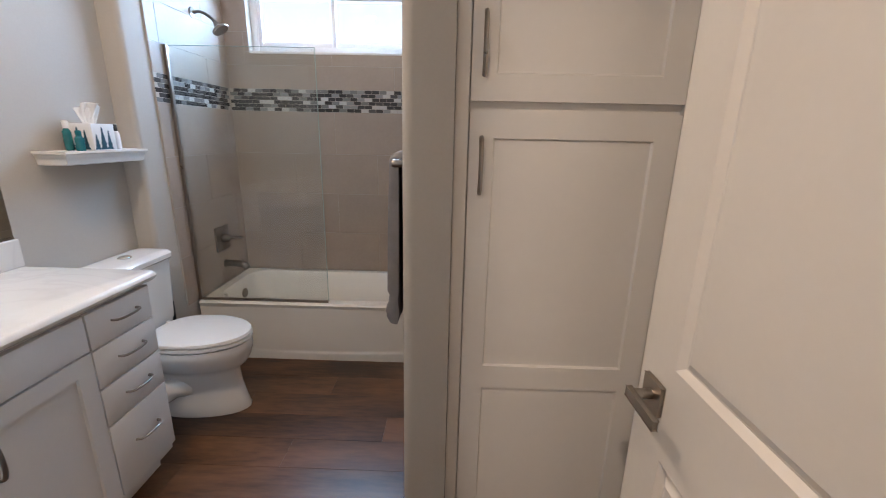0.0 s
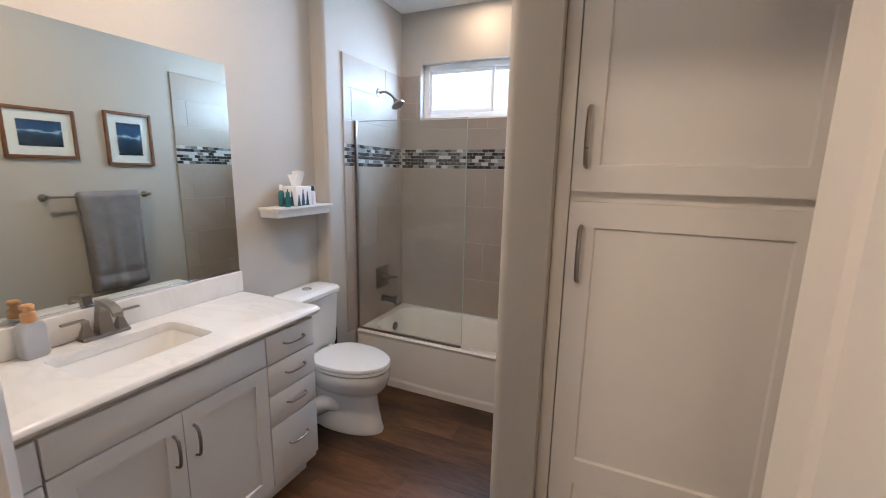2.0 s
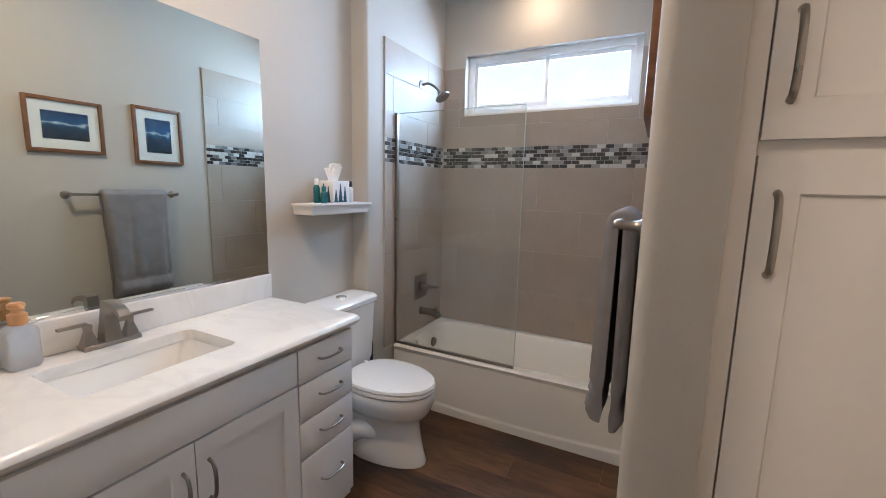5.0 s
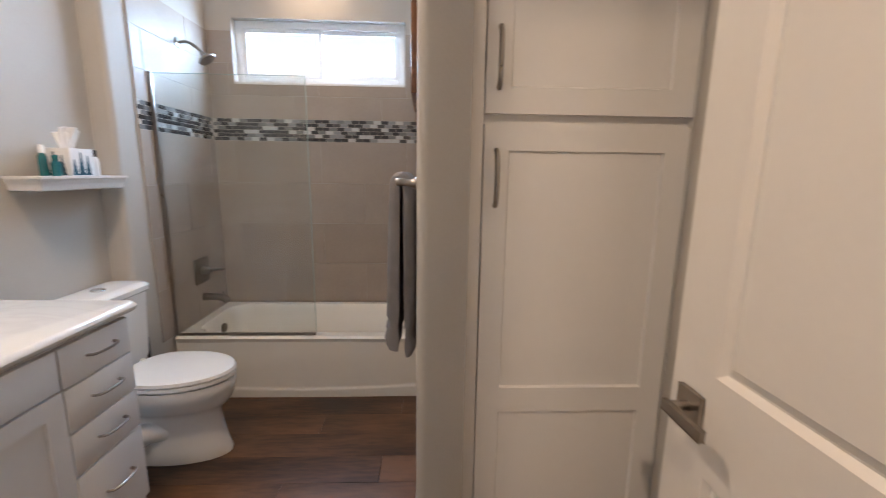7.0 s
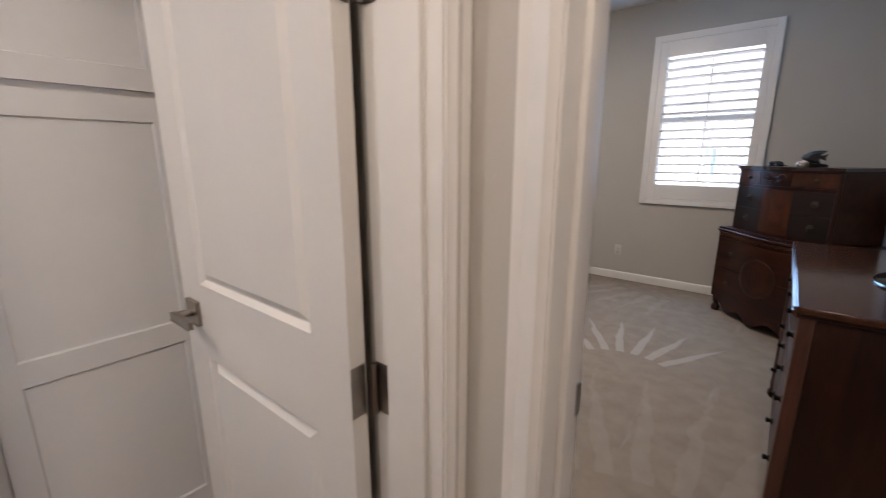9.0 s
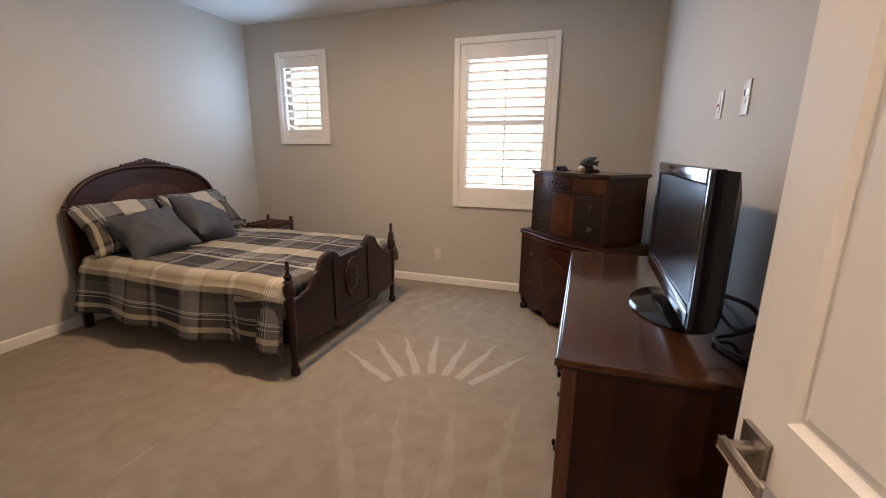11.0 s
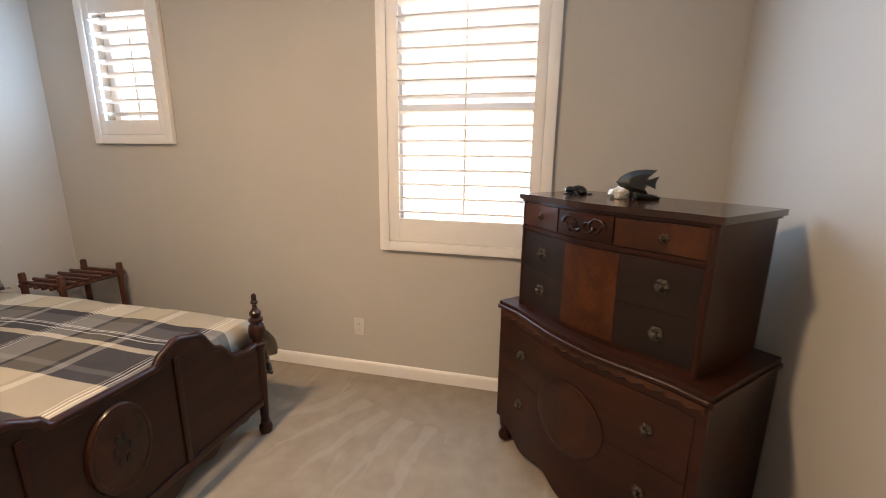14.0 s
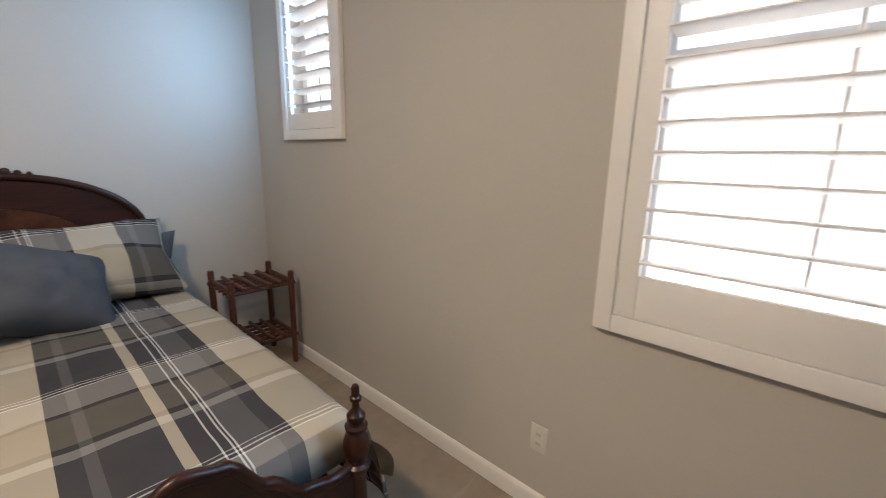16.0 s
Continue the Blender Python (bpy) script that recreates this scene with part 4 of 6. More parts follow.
def drawer_unit(name, y0, y1, label):
    e = thing(name, (FX, (y0 + y1) / 2, 0), label, "cabinet", "vanity cabinets")
    part("body", boxes(((WX, y0, 0.10), (FX - 0.02, y1, 0.867)), ((WX, y0, 0), (FX - 0.09, y1, 0.10))), CABP, e)
    for z0, z1 in ((0.727, 0.855), (0.581, 0.721), (0.433, 0.575), (0.137, 0.427)):
        d = part("drawer_front", box(bmesh.new(), (FX - 0.02, y0 + 0.003, z0), (FX, y1 - 0.003, z1), 0.003), CABP, e)
        ym, zm = (y0 + y1) / 2 + 0.01, (z0 + z1) / 2 + (0.005 if z1 > 0.5 else 0.02)
        part("handle", arched_pull((FX, ym - 0.058, zm), (FX, ym + 0.058, zm), (1, 0, 0)), NICKEL, d, "bowed brushed nickel pull")
    return e


drawer_unit("vanity_drawer_cabinet", 1.140, 1.432, "white four-drawer vanity cabinet with bowed nickel pulls")
drawer_unit("vanity_drawer_cabinet", 0.102, 0.394, "white four-drawer vanity cabinet with bowed nickel pulls")


def sink_unit():
    y0, y1 = 0.395, 1.139
    e = thing("vanity_sink_cabinet", (FX, (y0 + y1) / 2, 0), "white shaker sink cabinet with two doors", "cabinet", "vanity cabinets")
    part("body", boxes(((WX, y0, 0.10), (FX - 0.02, y1, 0.70)), ((FX - 0.04, y0, 0.70), (FX - 0.02, y1, 0.867)), ((WX, y0, 0), (FX - 0.09, y1, 0.10))), CABP, e)
    part("false_front", box(bmesh.new(), (FX - 0.02, y0 + 0.003, 0.732), (FX, y1 - 0.003, 0.855), 0.003), CABP, e)
    ym = (y0 + y1) / 2
    for a, b, side in ((y0 + 0.003, ym - 0.0015, 1), (ym + 0.0015, y1 - 0.003, -1)):
        bm = bmesh.new()
        panelled(bm, a, b, 0.137, 0.726, FX - 0.02, FX, [(a + 0.06, b - 0.06, 0.197, 0.666)], 0.004, 0.007, "x")
        d = part("door", bm, CABP, e)
        yh = (b - 0.035) if side == 1 else (a + 0.035)
        part("handle", arched_pull((FX, yh, 0.535), (FX, yh, 0.655), (1, 0, 0)), NICKEL, d, "bowed brushed nickel pull")
    return e


sink_unit()
solid("vanity_filler", boxes(((WX, DY1, 0.0), (FX - 0.01, 0.101, 0.867))), CABP, "white filler panel between vanity and wall", "cabinet")

SINK = (-1.617, -1.345, 0.578, 1.012)


def countertop():
    e = thing("countertop", (FX, 0.78, 0.867), "white cultured marble countertop with a rounded front edge", "countertop")
    sx0, sx1, sy0, sy1 = SINK
    x0, x1, y0, y1, z0, z1 = WX, -1.192, DY1, 1.480, 0.867, 0.905
    n = 6
    hole = loop_at(sx0, sx1, sy0, sy1, 0, 0.03, n)
    edge = [(hx, hy) for hx, hy, _ in hole]
    # matching loops around the slab, from the hole outwards
    cx, cy = (sx0 + sx1) / 2, (sy0 + sy1) / 2

    def outward(inset):
        ax0, ax1, ay0, ay1 = x0, x1 - inset, y0, y1 - inset
        quarter = n + 1
        out = []
        for q, (px, py, rr) in enumerate(((ax1, ay1, 0.022), (ax0, ay1, 0.0), (ax0, ay0, 0.0), (ax1, ay0, 0.0))):
            for k in range(quarter):
                w = radians(90 * q + 90 * k / n)
                if rr:
                    out.append((px - rr + rr * math.cos(w), py - rr + rr * math.sin(w)))
                else:
                    t = k / n
                    e2 = 0.0006
                    out.append((px + (e2 * (t - 0.5) if q in (1, 3) else 0), py + (e2 * (t - 0.5) if q == 2 else 0)))
        return out
    loops = [[(p, q, z0) for p, q in edge], [(p, q, z1 - 0.004) for p, q in edge]]
    wide = [(cx + (p - cx) * 1.012, cy + (q - cy) * 1.012) for p, q in edge]
    loops.append([(p, q, z1) for p, q in wide])
    for inset, z in ((0.016, z1), (0.010, z1 - 0.002), (0.004, z1 - 0.008), (0.0, z1 - 0.018), (0.003, z1 - 0.028), (0.010, z0 + 0.003), (0.018, z0)):
        loops.append([(p, q, z) for p, q in outward(inset)])
    loops.append(loops[0])
    bm = bridge(bmesh.new(), loops, False)
    bmesh.ops.remove_doubles(bm, verts=bm.verts, dist=1e-6)
    part("slab", bm, MARBLE, e)
    part("backsplash", box(bmesh.new(), (WX, y0, z1), (WX + 0.02, 1.475, 1.016), 0.004, 3), MARBLE, e)
    part("side_splash", box(bmesh.new(), (WX + 0.02, y0, z1), (-1.21, y0 + 0.018, 1.016), 0.004, 3), MARBLE, e)
    return e


countertop()


def sink():
    sx0, sx1, sy0, sy1 = SINK
    e = thing("sink", ((sx0 + sx1) / 2, (sy0 + sy1) / 2, 0.727), "white rectangular undermount sink", "sink")
    bm = bridge(bmesh.new(), [loop_at(sx0 - 0.02, sx1 + 0.02, sy0 - 0.02, sy1 + 0.02, 0.8665, 0.04), loop_at(sx0 - 0.003, sx1 + 0.003, sy0 - 0.003, sy1 + 0.003, 0.8665, 0.032),
                              loop_at(sx0 - 0.001, sx1 + 0.001, sy0 - 0.001, sy1 + 0.001, 0.863, 0.032), loop_at(sx0 + 0.012, sx1 - 0.012, sy0 + 0.02, sy1 - 0.03, 0.777, 0.035),
                              loop_at(sx0 + 0.03, sx1 - 0.03, sy0 + 0.05, sy1 - 0.075, 0.745, 0.04), loop_at(sx0 + 0.09, sx1 - 0.09, sy0 + 0.13, sy1 - 0.15, 0.732, 0.03)])
    part("basin", bm, PORC, e)
    part("drain", lathe(bmesh.new(), [(0.001, 0.004), (0.018, 0.004), (0.022, 0.0), (0.001, -0.002)], (-1.482, 0.785, 0.733), 18), NICKEL, e)


sink()


def faucet():
    cx, cy, z = -1.688, 0.800, 0.905
    e = thing("faucet", (cx, cy, z), "brushed nickel centerset faucet with two lever handles", "faucet")
    part("base", box(bmesh.new(), (cx - 0.026, cy - 0.082, z), (cx + 0.026, cy + 0.082, z + 0.016), 0.005, 3), NICKEL, e)
    bm = bmesh.new()

    def taper(b0, b1, z0, z1, c0, c1):
        lo = [bm.verts.new((c0[0] + sx * b0[0], c0[1] + sy * b0[1], z0)) for sx, sy in ((-1, -1), (1, -1), (1, 1), (-1, 1))]
        hi = [bm.verts.new((c1[0] + sx * b1[0], c1[1] + sy * b1[1], z1)) for sx, sy in ((-1, -1), (1, -1), (1, 1), (-1, 1))]
        for i in range(4):
            bm.faces.new((lo[i], lo[(i + 1) % 4], hi[(i + 1) % 4], hi[i]))
        bm.faces.new(lo)
        bm.faces.new(hi)
    taper((0.024, 0.026), (0.016, 0.017), z + 0.016, z + 0.10, (cx, cy), (cx, cy))
    taper((0.016, 0.017), (0.014, 0.016), z + 0.10, z + 0.140, (cx, cy), (cx + 0.008, cy))
    # spout reaching over the basin
    rows = []
    for x, zz, h in ((cx - 0.012, z + 0.132, 0.014), (cx + 0.02, z + 0.138, 0.010), (cx + 0.06, z + 0.133, 0.008), (cx + 0.092, z + 0.120, 0.008), (cx + 0.104, z + 0.104, 0.008)):
        w = 0.016
        rows.append([bm.verts.new((x, cy - w, zz - h)), bm.verts.new((x, cy + w, zz - h)), bm.verts.new((x + 0.004, cy + w, zz + h)), bm.verts.new((x + 0.004, cy - w, zz + h))])
    for a, b in zip(rows, rows[1:]):
        for i in range(4):
            bm.faces.new((a[i], a[(i + 1) % 4], b[(i + 1) % 4], b[i]))
    bm.faces.new(rows[0])
    bm.faces.new(rows[-1])
    part("spout", bm, NICKEL, e)
    for s in (-1, 1):
        bm = bmesh.new()
        yy = cy + s * 0.058
        taper((0.020, 0.019), (0.009, 0.009), z + 0.016, z + 0.058, (cx, yy), (cx, yy))
        taper((0.009, 0.009), (0.010, 0.010), z + 0.058, z + 0.078, (cx, yy), (cx, yy))
        box(bm, (cx - 0.009, min(yy, yy + s * 0.075), z + 0.078), (cx + 0.009, max(yy, yy + s * 0.075), z + 0.087), 0.003)
        part("lever_handle", bm, NICKEL, e)


faucet()


def soap_dispenser(at):
    x, y, z = at
    e = thing("soap_dispenser", at, "silver glittering soap bottle with a peach pump", "soap dispenser")
    part("bottle", bridge(bmesh.new(), [loop_at(x - 0.026, x + 0.026, y - 0.032, y + 0.032, z, 0.012), loop_at(x - 0.030, x + 0.030, y - 0.037, y + 0.037, z + 0.010, 0.012),
                                        loop_at(x - 0.030, x + 0.030, y - 0.037, y + 0.037, z + 0.106, 0.013), loop_at(x - 0.025, x + 0.025, y - 0.031, y + 0.031, z + 0.119, 0.014),
                                        loop_at(x - 0.016, x + 0.016, y - 0.016, y + 0.016, z + 0.128, 0.012)], True, True), GLITTER, e)
    pump = part("pump", lathe(bmesh.new(), [(0.020, -0.004), (0.022, 0.006), (0.021, 0.028), (0.013, 0.033), (0.011, 0.040), (0.014, 0.046), (0.001, 0.046)], (x, y, z + 0.128), 20), AMBER, e)
    bm = lathe(bmesh.new(), [(0.016, 0.172), (0.019, 0.175), (0.019, 0.184), (0.014, 0.188), (0.001, 0.188)], (x, y, z), 20)
    tube(bm, [(x + 0.010, y, z + 0.179), (x + 0.034, y, z + 0.179), (x + 0.042, y, z + 0.174)], [0.007, 0.006, 0.005], 10)
    part("nozzle", bm, AMBER, pump)


soap_dispenser((-1.692, 0.590, 0.905))

mirror = thing("vanity_mirror", (WX, 0.76, 1.022), "frameless wall mirror above the vanity", "mirror")
part("glass", box(bmesh.new(), (WX + 0.001, 0.055, 1.022), (WX + 0.007, 1.47, 2.058), 0.001, 1), MIRROR, mirror)
part("bottom_channel", box(bmesh.new(), (WX + 0.001, 0.06, 1.0165), (WX + 0.011, 1.468, 1.0265), 0.001, 1), CHROME, mirror, "thin polished metal channel")


# ---- bathroom: toilet ----
def toilet():
    cy = 1.865
    e = thing("toilet", (-1.35, cy, 0), "white two-piece toilet with its lid closed", "toilet")

    def egg(x_back, x_front, half, z, n=28, square=0.0):
        out = []
        xm = x_back + (x_front - x_back) * 0.42
        for k in range(n):
            w = 2 * math.pi * k / n
            c, s = math.cos(w), math.sin(w)
            rx = (x_front - xm) if c > 0 else (xm - x_back)
            if c < 0:
                c = -abs(c) ** (1 - square)
            out.append((xm + rx * c, cy + half * s, z * 1.03))
        return out
    part("bowl", bridge(bmesh.new(), [egg(-1.60, -1.098, 0.120, 0.0), egg(-1.60, -1.096, 0.122, 0.012), egg(-1.595, -1.112, 0.114, 0.06), egg(-1.59, -1.130, 0.106, 0.14), egg(-1.585, -1.138, 0.104, 0.215), egg(-1.58, -1.130, 0.112, 0.236),
                                      egg(-1.578, -1.100, 0.138, 0.258), egg(-1.575, -1.078, 0.160, 0.290), egg(-1.57, -1.065, 0.176, 0.330), egg(-1.57, -1.060, 0.183, 0.362), egg(-1.57, -1.066, 0.180, 0.384), egg(-1.53, -1.12, 0.13, 0.386)], True, True), PORC, e)
    part("foot", bridge(bmesh.new(), [loop_at(-1.66, -1.38, cy - 0.105, cy + 0.105, 0.0, 0.05), loop_at(-1.655, -1.39, cy - 0.10, cy + 0.10, 0.065, 0.05), loop_at(-1.64, -1.42, cy - 0.085, cy + 0.085, 0.082, 0.04)], True, True), PORC, e)
    part("trapway", tube(bmesh.new(), curve_pts([(-1.36, cy - 0.055, 0.15), (-1.43, cy - 0.085, 0.16), (-1.50, cy - 0.095, 0.12), (-1.56, cy - 0.085, 0.085), (-1.62, cy - 0.06, 0.07)], 5), 0.056, 16), PORC, e)
    part("shelf", bridge(bmesh.new(), [loop_at(-1.72, -1.50, cy - 0.11, cy + 0.11, 0.30, 0.03), loop_at(-1.735, -1.48, cy - 0.14, cy + 0.14, 0.37, 0.03), loop_at(-1.735, -1.48, cy - 0.14, cy + 0.14, 0.40, 0.03)], True, True), PORC, e)
    seat = part("seat", bridge(bmesh.new(), [egg(-1.545, -1.066, 0.178, 0.389, square=0.3), egg(-1.55, -1.059, 0.184, 0.394, square=0.3), egg(-1.55, -1.059, 0.184, 0.407, square=0.3), egg(-1.545, -1.064, 0.179, 0.411, square=0.3)], True, True), PORC, e)
    part("lid", bridge(bmesh.new(), [egg(-1.545, -1.062, 0.181, 0.414, square=0.3), egg(-1.55, -1.057, 0.186, 0.420, square=0.3), egg(-1.545, -1.064, 0.182, 0.432, square=0.3), egg(-1.50, -1.11, 0.15, 0.438, square=0.3)], True, True), PORC, seat)
    for s in (-1, 1):
        part("seat_hinge", lathe(bmesh.new(), [(0.014, 0), (0.014, 0.03), (0.010, 0.038), (0.001, 0.038)], (-1.535, cy + s * 0.075, 0.412), 14), PORC, seat)
    part("tank", bridge(bmesh.new(), [loop_at(-1.72, -1.575, cy - 0.165, cy + 0.165, 0.40, 0.03), loop_at(-1.735, -1.56, cy - 0.185, cy + 0.185, 0.45, 0.035), loop_at(-1.738, -1.545, cy - 0.198, cy + 0.198, 0.775, 0.04)], True, True), PORC, e)
    lid = part("tank_lid", bridge(bmesh.new(), [loop_at(-1.738, -1.540, cy - 0.203, cy + 0.203, 0.776, 0.04), loop_at(-1.741, -1.533, cy - 0.21, cy + 0.21, 0.784, 0.045), loop_at(-1.741, -1.533, cy - 0.21, cy + 0.21, 0.806, 0.045),
                                             loop_at(-1.735, -1.545, cy - 0.20, cy + 0.20, 0.818, 0.04), loop_at(-1.70, -1.58, cy - 0.15, cy + 0.15, 0.822, 0.03)], True, True), PORC, e)
    part("flush_button", lathe(bmesh.new(), [(0.030, 0), (0.030, 0.004), (0.026, 0.009), (0.001, 0.010)], (-1.645, cy, 0.821), 20), CHROME, lid, "round chrome flush button")
    part("bolt_cap", lathe(bmesh.new(), [(0.013, 0), (0.013, -0.006), (0.001, -0.010)], (-1.60, cy - 0.192, 0.59), 14, "y"), NICKEL, e)


toilet()

brush = thing("toilet_brush", (-1.60, 2.045, 0), "dark toilet brush in a holder beside the tank", "toilet brush")
part("holder", lathe(bmesh.new(), [(0.035, 0), (0.036, 0.10), (0.030, 0.12), (0.012, 0.125)], (-1.575, 2.045, 0), 16, squash=(1, 0.9)), BLACKM, brush)
part("handle", tube(bmesh.new(), [(-1.575, 2.045, 0.12), (-1.575, 2.045, 0.52)], [0.007, 0.009], 10), BLACKM, brush)


# ---- bathroom: shelf and its things ----
def wall_shelf():
    e = thing("wall_shelf", (WX, 1.82, 1.30), "white floating shelf with a crown moulding edge", "shelf")
    y0, y1, xf, zt = 1.622, 2.089, -1.602, 1.345
    loops = []
    for inset, z in ((0.022, zt - 0.058), (0.016, zt - 0.054), (0.014, zt - 0.040), (0.012, zt - 0.028), (0.006, zt - 0.018), (0.005, zt - 0.012), (0.0, zt - 0.010), (0.0, zt)):
        loops.append([(WX, y0 + inset, z), (xf - inset, y0 + inset, z), (xf - inset, y1 - inset, z), (WX, y1 - inset, z)])
    part("board", bridge(bmesh.new(), loops, True, True), TRIM, e)


wall_shelf()


def tissue_box():
    c, z, h = (-1.672, 1.845), 1.345, 0.115
    e = thing("tissue_box", (c[0], c[1], z), "white tissue box printed with teal fir trees", "tissue box")
    x0, x1, y0, y1 = c[0] - 0.058, c[0] + 0.058, c[1] - 0.062, c[1] + 0.062
    b = part("carton", box(bmesh.new(), (x0, y0, z), (x1, y1, z + h), 0.002), PAPER, e)

    def firs(face, lo, hi, fixed):
        for k in range(3):
            u = lo + (hi - lo) * (k + 0.55) / 3.6
            t = (0.066, 0.098, 0.084)[k]
            w = 0.017 + 0.003 * (k == 1)
            pts = []
            for i in range(4):
                pts += [(u + w * (1 - i / 4.0), z + 0.004 + t * i / 4), (u + w * (0.55 - i * 0.12), z + 0.004 + t * (i + 0.7) / 4)]
            outline = pts + [(u, z + 0.004 + t)] + [(2 * u - p, q) for p, q in reversed(pts)]
            bm = bmesh.new()
            prism(bm, outline, fixed, fixed + 0.0008 * (1 if face == "x" else -1), face)
            part("printed_fir", bm, PRINT, b)
    firs("x", y0, y1, x1 + 0.0002)
    firs("y", x0, x1, y0 - 0.0002)
    bm = bmesh.new()
    for lean, span, tall, shift in ((0.018, 0.046, 0.092, 0.006), (-0.012, 0.040, 0.070, -0.008)):
        def sheet(u, v, lean=lean, span=span, tall=tall, shift=shift):
            a = 2 * u - 1
            fold = 0.012 * math.sin(3.2 * a + 1.2 * v) * (0.4 + v) + 0.006 * math.sin(9 * a + 2.0)
            rise = tall * v * (1 - 0.16 * a * a - 0.14 * a * v)
            return (c[0] + lean * v * v + fold, c[1] + shift + a * span * (0.42 + 0.58 * math.sqrt(v)) + 0.014 * v, z + h - 0.004 + rise)
        grid_sheet(bm, 20, 14, sheet)
    ply = part("tissue", bm, PAPER, e).modifiers.new("paper_thickness", "SOLIDIFY")
    ply.thickness, ply.offset = 0.0016, 0


tissue_box()


def small_bottle(at, r, h, material, cap, label):
    e = thing("bottle", at, label, "bottle")
    part("body", lathe(bmesh.new(), [(r * 0.9, 0), (r, 0.004), (r, h * 0.62), (r * 0.6, h * 0.72), (r * 0.55, h * 0.74)], at, 16), material, e)
    part("cap", lathe(bmesh.new(), [(r * 0.66, h * 0.74), (r * 0.66, h * 0.97), (r * 0.5, h), (0.001, h)], at, 16), cap, e)


small_bottle((-1.640, 1.742, 1.345), 0.017, 0.085, TEAL, TEAL, "teal travel bottle on the wall shelf")
small_bottle((-1.695, 1.748, 1.345), 0.016, 0.125, TEAL, PAPER, "teal lotion bottle with a white cap on the shelf")
small_bottle((-1.655, 1.965, 1.345), 0.015, 0.115, PAPER, BLACKM, "white bottle with a black cap on the shelf")


# ---- bathroom: towel wall ----
def towel_bar():
    z, off = 1.345, 0.068
    e = thing("towel_bar", (TX, 1.64, z), "brushed nickel towel bar with flared posts", "towel bar")
    for y in (1.325, 1.945):
        part("post", tube(bmesh.new(), curve_pts([(TX, y, z), (TX - 0.02, y, z), (TX - 0.05, y, z + 0.003), (TX - off - 0.008, y, z + 0.004)], 4), [0.026, 0.024, 0.021, 0.018, 0.015, 0.013, 0.012, 0.012, 0.012, 0.013, 0.013, 0.013, 0.011], 14), NICKEL, e)
    part("bar", tube(bmesh.new(), [(TX - off, 1.315, z + 0.004), (TX - off, 1.955, z + 0.004)], 0.008, 12), NICKEL, e)


towel_bar()


def towel():
    e = thing("towel", (TX - 0.07, 1.67, 0.66), "thick grey terry towel folded over the bar", "towel")
    z0, xc, r, t = 1.349, TX - 0.068, 0.009, 0.030
    y0, y1, n = 1.475, 1.862, 40
    front, back = 0.665, 0.69

    def side(y):
        """The closed outline of the folded towel across the bar at one place along it: two thick rolls, a narrow gap between."""
        v = (y - y0) / (y1 - y0)
        wave = 0.009 * math.sin(v * 10 + 0.4) + 0.003 * math.sin(v * 23 + 1.0)
        puff = 0.006 * math.sin(math.pi * min(1.0, 8 * min(v, 1 - v)) / 2)
        end = 0.35 + 0.65 * math.sqrt(1 - (1 - min(1.0, min(v, 1 - v) / 0.06)) ** 2)
        pts = []

        def hem(d, end):
            """How far the roll closes in towards its lower edge."""
            return 0.014 * max(0.0, 1 - (end - d) / 0.03) ** 2 + 0.011 * min(1.0, 1.8 * max(0.0, 1 - abs(end - 0.105 - d) / 0.036)) - 0.003 * max(0.0, 1 - abs(end - 0.045 - d) / 0.03)
        for k in range(29):
            d = front * (1 - k / 28)
            g = min(1.0, d * 2.2)
            bulge = 0.006 * math.sin(d * 9 + v * 4)
            inner = xc - 0.006 - 0.010 * d
            outer = xc - r - t - puff - 0.022 * d - g * (abs(wave) + 0.4 * bulge) + hem(d, front)
            pts.append((inner + (outer - inner) * end, z0 - d))
        for k in range(1, 12):
            w = math.pi * k / 12
            pts.append((xc - (r + t * end) * math.cos(w), z0 + (r + t * 0.8 * end) * math.sin(w)))
        for k in range(25):
            d = back * k / 24
            inner = xc + 0.006 + 0.004 * d
            outer = min(TX - 0.004, xc + r + t + puff + 0.012 * d - min(1.0, d * 2) * 0.3 * abs(wave) - hem(d, back))
            pts.append((inner + (outer - inner) * end, z0 - d))
        for k in range(25):
            d = back * (1 - k / 24)
            pts.append((xc + 0.006 + 0.004 * d + 0.3 * hem(d, back), z0 - 0.012 - d * (1 - 0.012 / back)))
        for k in range(29):
            d = front * k / 28
            pts.append((xc - 0.006 - 0.010 * d - min(1.0, d * 2.2) * 0.3 * wave - 0.3 * hem(d, front), z0 - 0.012 - d * (1 - 0.012 / front)))
        return pts
    loops = []
    for j in range(n + 1):
        y = y0 + (y1 - y0) * (0.5 - 0.5 * math.cos(math.pi * j / n))
        loops.append([(x, 1.667 + (y - 1.667) * (1 - 0.09 * min(1.0, max(0.0, z0 - z) * 2.5)) + 0.015 * max(0.0, z0 - z), z) for x, z in side(y)])
    part("cloth", bridge(bmesh.new(), loops, True, True), TOWEL, e)
    band = []
    for j in range(n + 1):
        band.append([(x - 0.003, y, z) for x, y, z in loops[j][2:5]] + [(x + 0.004, y, z) for x, y, z in reversed(loops[j][2:5])])
    part("woven_border", bridge(bmesh.new(), band, True, True), TOWEL, e)


towel()


